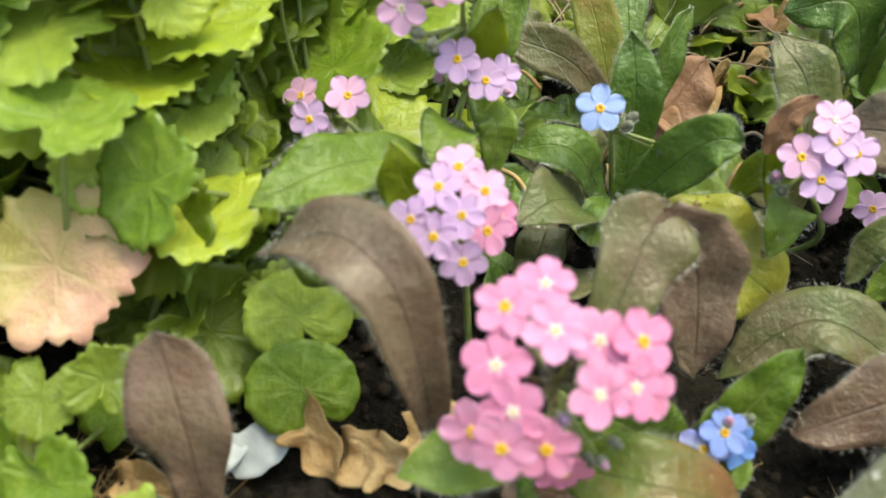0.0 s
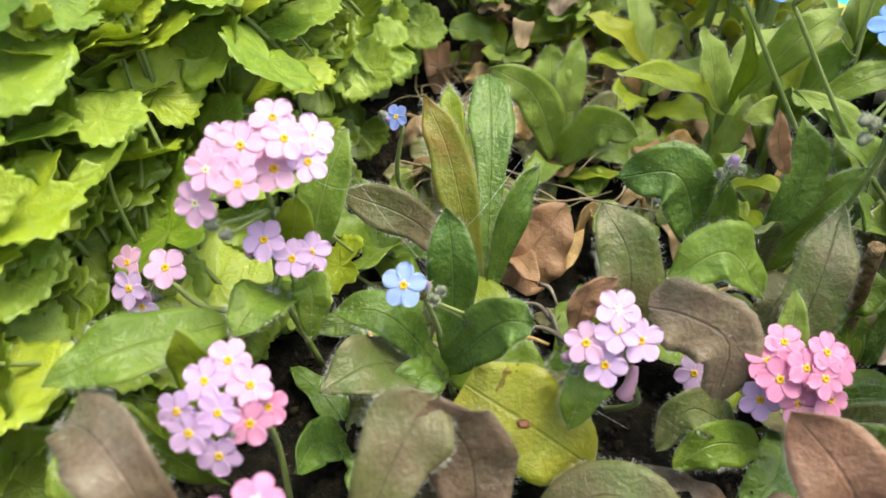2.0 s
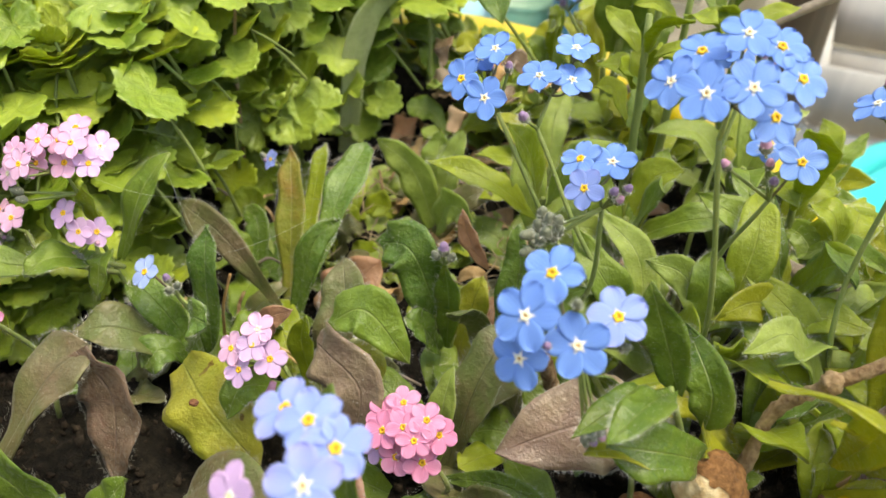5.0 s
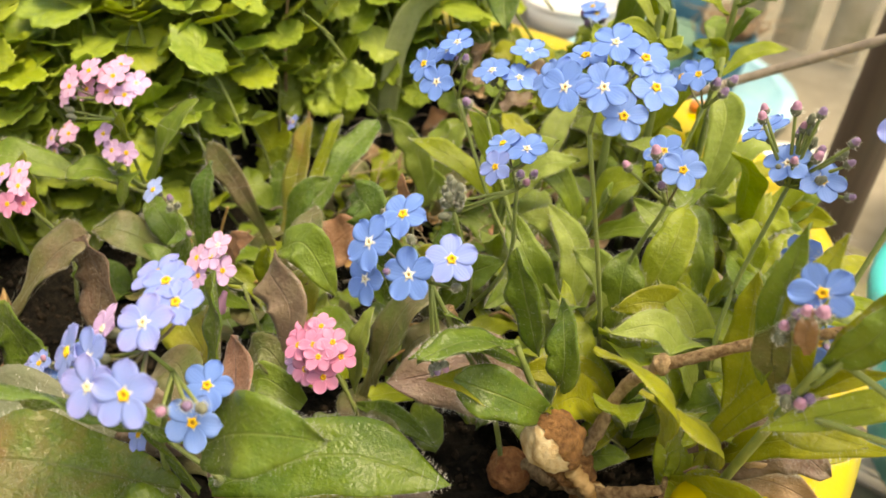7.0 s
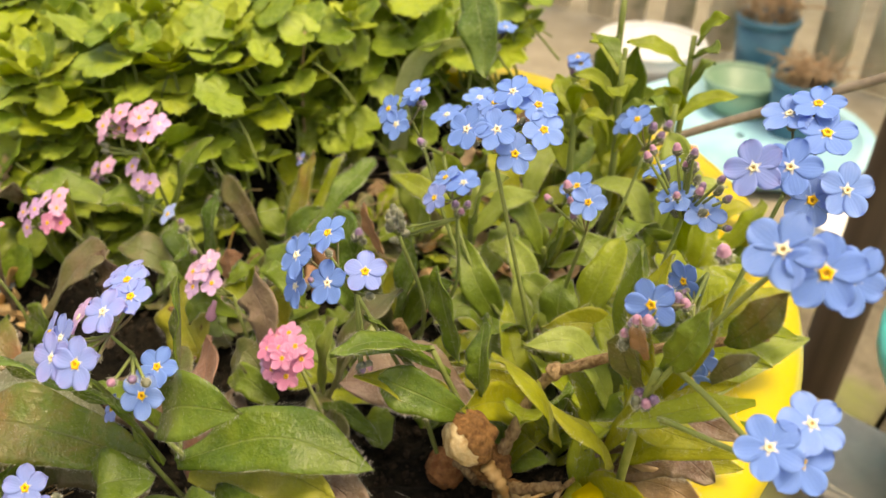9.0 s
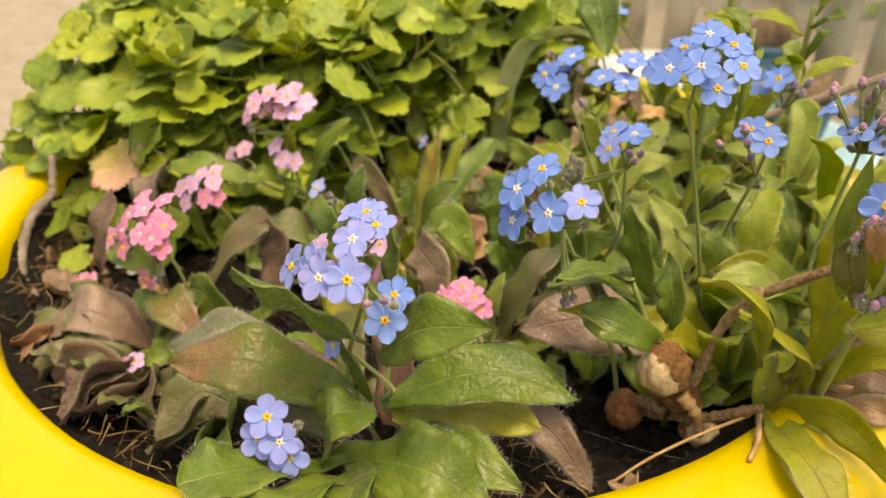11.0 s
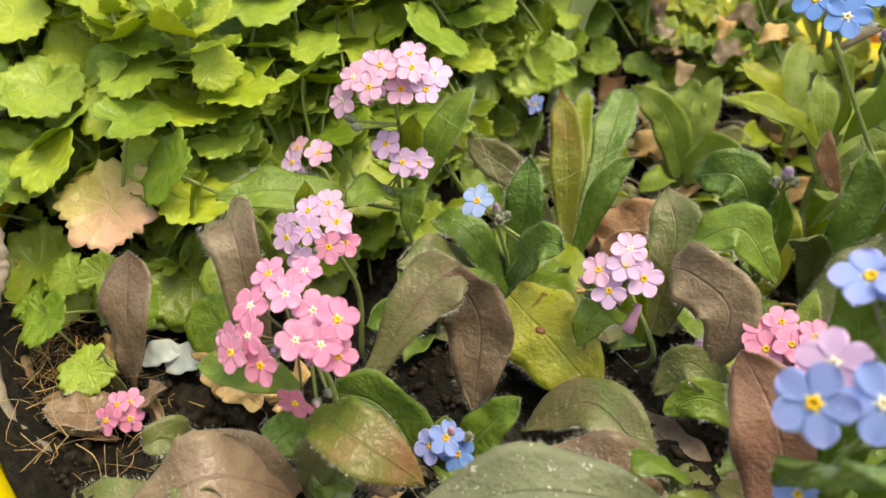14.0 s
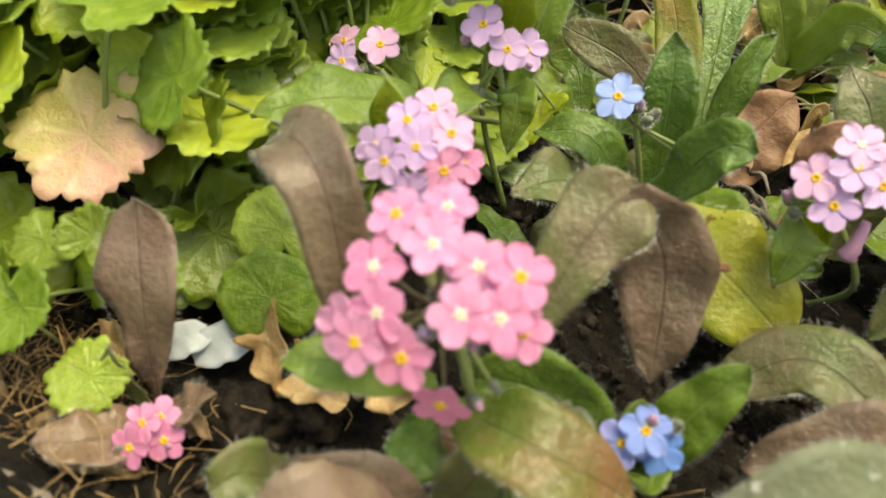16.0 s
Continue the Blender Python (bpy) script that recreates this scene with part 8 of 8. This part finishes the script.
stick("straw", [(-0.0020, 0.1700, 0.0100), (0.0000, 0.1700, 0.0400), (0.0020, 0.1720, 0.0620)], 0.0006, 0.0004, M_TWIG, "thin brown dead stalk among bellflower leaves", "straw", 0.05)
stick("straw", [(0.1630, 0.1130, 0.0160), (0.1650, 0.1040, 0.0210), (0.1670, 0.0975, 0.0200), (0.1672, 0.0945, 0.0150)], 0.0006, 0.0005, M_TWIG, "curled root hanging over the rim", "straw", 0.1)
for k in range(60):
    a = rng.uniform(0, 6.28)
    x, y = 0.055 + 0.04 * math.cos(a) + rng.uniform(-0.03, 0.04), 0.160 + 0.05 * math.sin(a)
    d = V(rng.uniform(-1, 1), rng.uniform(-1, 1), rng.uniform(-0.1, 0.2)).normalized() * rng.uniform(0.006, 0.014)
    stick("straw", [(x, y, 0.004), V(x, y, 0.006) + d * 0.5, V(x, y, 0.004) + d], 0.0005, 0.0003, rng.choice((M_HUSK, M_TWIG, M_TWIG_GREY)), "bit of dry straw on the soil", "straw", 0.1, 8)


def husk(pts, w, mat, label, seed, twist=0.0):
    """A dry leaf, torn along the edge and crumpled in folds."""
    bm, _, O = leaf_mesh(pts, w, shape="oval", face=(0, -0.6, 1), fold=0.45, wave=0.14, nu=40, nv=20, thick=0.0004, rng=rng, twist=twist, hair=False)
    for v in bm.verts:
        c = v.co
        q = noise.noise((c + V(seed, 0, 0)) * 260)
        v.co += V(noise.noise((c + V(0, seed, 0)) * 200), noise.noise((c + V(0, 0, seed)) * 200), q) * w * 0.11 + V(0, 0, 1) * abs(noise.noise((c + V(seed, seed, 0)) * 520)) * w * 0.12
    bad = [f for f in bm.faces if noise.noise((f.calc_center_median() + V(seed, 1, 2)) * 420) > 0.58]
    bmesh.ops.delete(bm, geom=bad, context='FACES')
    return solo("dead_leaf", bm, mat, label, "dead leaf", O, "dead leaves on the soil")


def lump(name, centre, radii, mat, label, category, seed, rough=0.18, freq=2.2):
    bm = bmesh.new()
    bmesh.ops.create_icosphere(bm, subdivisions=4, radius=1.0)
    for v in bm.verts:
        k = 1 + rough * noise.noise(v.co * freq + V(seed, 0, 0)) + rough * 0.5 * noise.noise(v.co * freq * 2.6 + V(0, seed, 0)) + rough * 0.35 * noise.noise(v.co * freq * 6 + V(0, seed, 3))
        v.co = V(v.co.x * radii[0], v.co.y * radii[1], v.co.z * radii[2]) * k
    return solo(name, bm, mat, label, category, centre)


nut = lump("nut", (0.1335, 0.1035, 0.0035), (0.0048, 0.0048, 0.0056), M_NUT, "wrinkled reddish-brown nut on the dark soil", "nut", 3, 0.10, 2.6)
for v in nut.data.vertices:
    c = v.co / 0.005
    v.co *= 1 - 0.10 * (1 - min(1, 5 * abs(noise.noise((c.x * 1.6, c.y * 1.6, c.z * 4.2))))) - 0.05 * (1 - min(1, 6 * abs(noise.noise(c * 4.5 + V(4, 1, 0)))))


def bulb_thing(centre, r, label, seed, cut):
    """A split bulb: a cream body and a torn brown skin that still covers part of it."""
    b = lump("bulb", centre, r, M_BULB, label, "bulb", seed, 0.20, 1.5)
    bm = bmesh.new()
    bm.from_mesh(b.data)
    for v in bm.verts:
        v.co *= 1.05 + 0.05 * noise.noise(v.co * 700)
    cut = V(cut).normalized()
    gone = [f for f in bm.faces if f.calc_center_median().normalized().dot(cut) + 0.28 * noise.noise(f.calc_center_median() * 420 + V(seed, 0, 0)) < 0.02]
    bmesh.ops.delete(bm, geom=gone, context='FACES')
    part("skin", bm, M_SKIN, b, "torn brown papery skin")
    return b


bulb_thing((0.1430, 0.1005, 0.0240), (0.0060, 0.0052, 0.0062), "shrivelled cream bulb with brown papery skin", 8, (0.55, 0.75, 0.50))
bulb_thing((0.1524, 0.1058, 0.0066), (0.0046, 0.0040, 0.0040), "small broken bulb with a pale inside", 14, (-0.85, 0.25, -0.35))
lump("bulb", (0.1455, 0.1045, 0.0150), (0.0060, 0.0045, 0.0034), M_SKIN, "flattened brown bulb under the cream one", "bulb", 31, 0.25, 1.8)
stick("root", [(0.1480, 0.1010, 0.0190), (0.1520, 0.1015, 0.0150), (0.1535, 0.1030, 0.0080)], 0.0017, 0.0009, M_HUSK, "brown shrivelled root between the bulbs", "root", 0.25)
stick("root", [(0.1365, 0.1040, 0.0080), (0.1410, 0.1030, 0.0100), (0.1450, 0.1020, 0.0110)], 0.0012, 0.0016, M_TWIG, "knobbly brown root piece by the nut", "root", 0.25)
lump("pebble", (-0.0064, 0.0446, -0.0025), (0.0024, 0.0018, 0.0012), M_BULB, "small cream chip of stone on the soil", "pebble", 4, 0.3)
lump("soil_clod", (-0.0160, 0.0520, -0.0030), (0.0065, 0.0055, 0.0042), M_CRUMB, "dark clod of earth on the soil", "clod", 6, 0.45, 1.6)
lump("soil_clod", (-0.0080, 0.0560, -0.0040), (0.0050, 0.0045, 0.0040), M_CRUMB, "dark clod of earth on the soil", "clod", 16, 0.45, 1.6)


def dead_leaf(pts, w, mat, label, **kw):
    ob = leaf(None, mat, pts, w, name="dead_leaf", rng=rng, hair=False, thick=0.0005, **kw)
    return tagged(ob, label, "dead leaf", "dead leaves on the soil")


dead_leaf([(0.0490, 0.1300, -0.001), (0.0530, 0.1345, 0.0070), (0.0590, 0.1400, 0.0150)], 0.0150, M_RUST, "rusty dry leaf standing in the soil", shape="oval", face=(-0.2, -1, 0.4), wave=0.08)
husk([(-0.0205, 0.0665, 0.0020), (-0.0155, 0.0610, 0.0045), (-0.0115, 0.0545, -0.001)], 0.0078, M_HUSK, "crumpled tan husk of a leaf", 3.1, 30)
husk([(-0.0120, 0.0600, -0.001), (-0.0070, 0.0570, 0.0030), (-0.0020, 0.0560, 0.0000)], 0.0080, M_HUSK, "torn yellowish dry leaf under the flowers", 7.7)
husk([(-0.0420, 0.0560, 0.0000), (-0.0370, 0.0540, 0.0030), (-0.0320, 0.0520, 0.0000)], 0.0060, M_HUSK, "frayed tan leaf scrap by the brown leaf", 12.3)
dead_leaf([(-0.0260, 0.0720, -0.004), (-0.0220, 0.0680, 0.0020), (-0.0190, 0.0640, 0.0000)], 0.0050, M_HUSK, "curled dry brown leaf end", shape="lance", wave=0.2, fold=0.5)
dead_leaf([(-0.0020, 0.0640, -0.002), (0.0030, 0.0600, 0.0030), (0.0050, 0.0560, 0.0000)], 0.0100, M_HUSK, "yellowed dry leaf on dark soil", shape="oval", wave=0.2, fold=0.4)
dead_leaf([(0.1440, 0.0850, 0.000), (0.1480, 0.0800, 0.0060), (0.1500, 0.0750, 0.0030)], 0.0070, M_DRY, "brown dry leaf scrap", shape="oval", wave=0.15, fold=0.4)
for k in range(42):
    x, y = rng.uniform(0.020, 0.115), rng.uniform(0.120, 0.235)
    a = rng.uniform(0, 6.28)
    L = rng.uniform(0.008, 0.017)
    d = V(math.cos(a), math.sin(a), 0) * L
    dead_leaf([V(x, y, 0.000), V(x, y, rng.uniform(0.004, 0.010)) + d * 0.5, V(x, y, rng.uniform(0, 0.008)) + d], L * rng.uniform(0.35, 0.7), rng.choice((M_DRY, M_RUST, M_HUSK)), "dry brown curled leaf on the soil", shape=rng.choice(("oval", "lance")), wave=0.15, fold=rng.uniform(0, 0.5))
for q, s in (((-0.0285, 0.0590, 0.0005), 0.0046), ((-0.0228, 0.0605, 0.0000), 0.0054)):
    pet = leaf(None, M_WHITE, [V(q) + V(-s * 0.8, -s * 0.5, -0.001), V(q) + V(0, 0, 0.0012), V(q) + V(s * 0.8, s * 0.5, 0.0008)], s * 1.25, name="fallen_petal", shape="oval", face=(0, -0.6, 1), rng=rng, hair=False, wave=0.04)
    tagged(pet, "fallen white petal on the dark soil", "petal", "fallen petals")

for q in ((0.0533, 0.2031, 0.0185), (0.0651, 0.2182, 0.0303), (0.0392, 0.2240, 0.0296), (0.0440, 0.2134, 0.0232), (0.0756, 0.2146, 0.0299), (0.0648, 0.2101, 0.0251), (0.0460, 0.2113, 0.0222), (0.0612, 0.2167, 0.0286), (0.0396, 0.2217, 0.0281)):
    a, L = rng.uniform(0, 6.28), rng.uniform(0.007, 0.013)
    d = V(math.cos(a), math.sin(a), 0) * L
    dead_leaf([V(q) - d * 0.5, V(q) + V(0, 0, rng.uniform(0.002, 0.006)), V(q) + d * 0.5], L * rng.uniform(0.4, 0.75), rng.choice((M_DRY, M_HUSK, M_BROWN, M_TAUPE)), "dry brown curled leaf heaped by the back rim", shape=rng.choice(("oval", "lance")), wave=0.16, fold=rng.uniform(0, 0.5))

# young growth over the litter by the back rim
for x, y, z in ((0.050, 0.206, 0.012), (0.044, 0.219, 0.020), (0.060, 0.216, 0.020), (0.068, 0.212, 0.018), (0.040, 0.150, -0.002), (0.028, 0.158, -0.002), (0.034, 0.172, -0.002), (0.062, 0.170, -0.002)):
    rosette((x, y, z), 6, (0.010, 0.018), [M_LIME, M_FRESH, M_GREEN, M_OLIVE], "low young rosette of pale green leaves", (25, 65), 0.0080, shape=rng.choice(("oval", "spoon")))

# leafy shoots against the back rim
for x, y, z in ((0.027, 0.240, 0.010), (0.036, 0.243, 0.012), (0.046, 0.242, 0.012), (0.056, 0.244, 0.013), (0.065, 0.243, 0.013), (0.075, 0.242, 0.012)):
    rosette((x, y, z), 7, (0.016, 0.026), LIMES, SPROUT, (40, 78), 0.0075, stem=0.008)
# straw and dry stems on the soil at the back
bm = bmesh.new()
for k in range(85):
    c = V(rng.uniform(0.022, 0.085), rng.uniform(0.150, 0.228), rng.uniform(0.000, 0.008))
    a = rng.uniform(0, 6.28)
    d = V(math.cos(a), math.sin(a), rng.gauss(0, 0.18)) * rng.uniform(0.004, 0.012)
    sd = V(rng.gauss(0, 0.002), rng.gauss(0, 0.002), rng.uniform(0, 0.003))
    w = rng.uniform(0.00012, 0.00030)
    tube([c - d, c + sd, c + d], w, w * 0.7, 6, 4, bm)
solo("straw", bm, M_STRAW, "pale dry stems and straw lying on the soil", "straw", (0, 0, 0), kind="stuff")

# grass blade
g = leaf(None, M_GRASS, [(0.0150, 0.2010, 0.000), (0.0178, 0.2010, 0.0200), (0.0197, 0.2024, 0.0360), (0.0250, 0.2060, 0.0500), (0.0380, 0.2120, 0.0565), (0.0520, 0.2160, 0.0540)], 0.0080, name="grass_blade", shape="blade", face=(0.6, -0.6, 0.6), rng=rng, hair=False, nu=28)
tagged(g, "single arching pale green grass blade", "grass blade")

# silk threads
for a, b in (((0.0300, 0.1050, 0.0300), (0.0480, 0.1350, 0.0300)), ((0.0110, 0.1240, 0.0440), (0.0330, 0.1120, 0.0180)), ((0.0500, 0.0930, 0.0200), (0.0660, 0.0900, 0.0060)), ((0.1300, 0.0900, 0.0040), (0.1650, 0.0980, 0.0100)), ((0.0120, 0.1000, 0.0520), (0.0190, 0.1220, 0.0330))):
    mid = (V(a) + V(b)) * 0.5 - V(0, 0, 0.002)
    solo("silk_thread", tube([V(0, 0, 0), mid - V(a), V(b) - V(a)], 0.000020, 0.000020, 10, 4), M_THREAD, "fine pale spider thread between leaves", "thread", a, "spider threads")

stick("root", [(0.1635, 0.1090, 0.0140), (0.1662, 0.1015, 0.0202), (0.1678, 0.0960, 0.0206), (0.1685, 0.0905, 0.0200)], 0.0004, 0.0006, M_HUSK, "dry pale root hanging over the rim", "root", 0.2)
# dry fibres, curled roots and scraps by the front rim
bm = bmesh.new()
for k in range(240):
    c = V(rng.gauss(-0.046, 0.008), rng.gauss(0.044, 0.006), rng.uniform(-0.004, 0.006))
    d = V(rng.gauss(0, 1), rng.gauss(0, 1), rng.gauss(0, 0.35)).normalized() * rng.uniform(0.003, 0.008)
    sd = V(rng.gauss(0, 1), rng.gauss(0, 1), rng.gauss(0, 1)) * 0.0015
    tube([c - d, c + sd, c + d], 0.000032, 0.000026, 6, 3, bm)
solo("dry_fibres", bm, M_HUSK, "tangle of fine dry plant fibres by the rim", "dry fibres", (0, 0, 0), kind="stuff")
stick("root", [(-0.0500, 0.0440, 0.0050), (-0.0440, 0.0390, 0.0020), (-0.0370, 0.0350, 0.0010), (-0.0240, 0.0390, -0.002)], 0.0012, 0.0007, M_TWIG, "curled brown root on the soil", "root", 0.2)
stick("root", [(-0.0420, 0.0380, 0.0010), (-0.0360, 0.0420, 0.0030), (-0.0280, 0.0440, -0.002)], 0.0008, 0.0005, M_TWIG, "thin brown root on the soil", "root", 0.2)
dead_leaf([(-0.0079, 0.0266, 0.0030), (-0.0034, 0.0170, 0.0070), (-0.0070, 0.0120, 0.0040)], 0.0095, M_RUST, "reddish-brown dry leaf by the rim", shape="lance", face=(0, -0.8, 0.6))
dead_leaf([(0.0480, 0.0480, -0.002), (0.0550, 0.0450, 0.0040), (0.0620, 0.0440, 0.0010)], 0.0060, M_DRY, "tan dry leaf on the soil", shape="oval", wave=0.15)
chip = solo("plastic_chip", box_bm(0.007, 0.004, 0.003, 0.0006), M_ORANGE, "small orange-red plastic chip on the back rim", "plastic chip", (0.1078, 0.2600, 0.0212))
chip.rotation_euler = (0.1, 0.0, 0.5)
bm = bmesh.new()
for k in range(100):
    c = V(rng.uniform(-0.035, 0.070), rng.uniform(0.014, 0.056), rng.uniform(-0.004, 0.001))
    d = V(rng.gauss(0, 1), rng.gauss(0, 1), rng.gauss(0, 0.2)).normalized() * rng.uniform(0.002, 0.007)
    sd = V(rng.gauss(0, 1), rng.gauss(0, 1), rng.gauss(0, 0.6)) * 0.0012
    tube([c - d, c + sd, c + d], 0.000060, 0.00004, 6, 3, bm)
solo("dry_fibres", bm, M_HUSK, "scattered fine dry plant fibres on dark soil", "dry fibres", (0, 0, 0), kind="stuff")
bm = bmesh.new()
for k in range(420):
    a, r = radians(rng.uniform(180, 330)), rng.uniform(0.096, 0.127)
    c = POT_C + V(math.cos(a), math.sin(a), 0) * r + V(0, 0, rng.uniform(-0.002, 0.002) + 0.015 * max(0.0, (r - 0.108) / 0.0208) ** 1.6)
    d = V(rng.gauss(0, 1), rng.gauss(0, 1), rng.gauss(0, 0.25)).normalized() * rng.uniform(0.002, 0.006)
    sd = V(rng.gauss(0, 1), rng.gauss(0, 1), rng.gauss(0, 0.6)) * 0.0012
    tube([c - d, c + sd, c + d], rng.choice((0.00005, 0.00008, 0.00014)), 0.00004, 6, 3, bm)
solo("dry_fibres", bm, M_HUSK, "fine dry roots and straw bits along the rim", "dry fibres", (0, 0, 0), kind="stuff")
for k in range(16):
    x, y = rng.uniform(-0.030, 0.040), rng.uniform(0.024, 0.058)
    a, L = rng.uniform(0, 6.28), rng.uniform(0.004, 0.009)
    d = V(math.cos(a), math.sin(a), 0) * L
    dead_leaf([V(x, y, -0.003), V(x, y, rng.uniform(-0.001, 0.002)) + d * 0.5, V(x, y, -0.002) + d], L * rng.uniform(0.3, 0.55), rng.choice((M_DRY, M_HUSK, M_BROWN)), "small curled scrap of dry brown leaf", shape=rng.choice(("oval", "lance")), wave=0.18, fold=0.4)
pet = leaf(None, M_WHITE, [(-0.0470, 0.0330, -0.002), (-0.0465, 0.0335, 0.0020), (-0.0460, 0.0340, 0.0060)], 0.0040, name="fallen_petal", shape="oval", face=(0, -1, 0.3), rng=rng, hair=False)
tagged(pet, "small white petal by the rim", "petal", "fallen petals")

for q, r in (((0.0462, 0.0838, 0.0158), 0.0008), ((0.0590, 0.0815, 0.0070), 0.0005)):
    lump("scab", q, (r * 1.3, r, r * 0.5), M_SCAB, "small rusty scab on the yellowing leaf", "blemish", 2, 0.4)
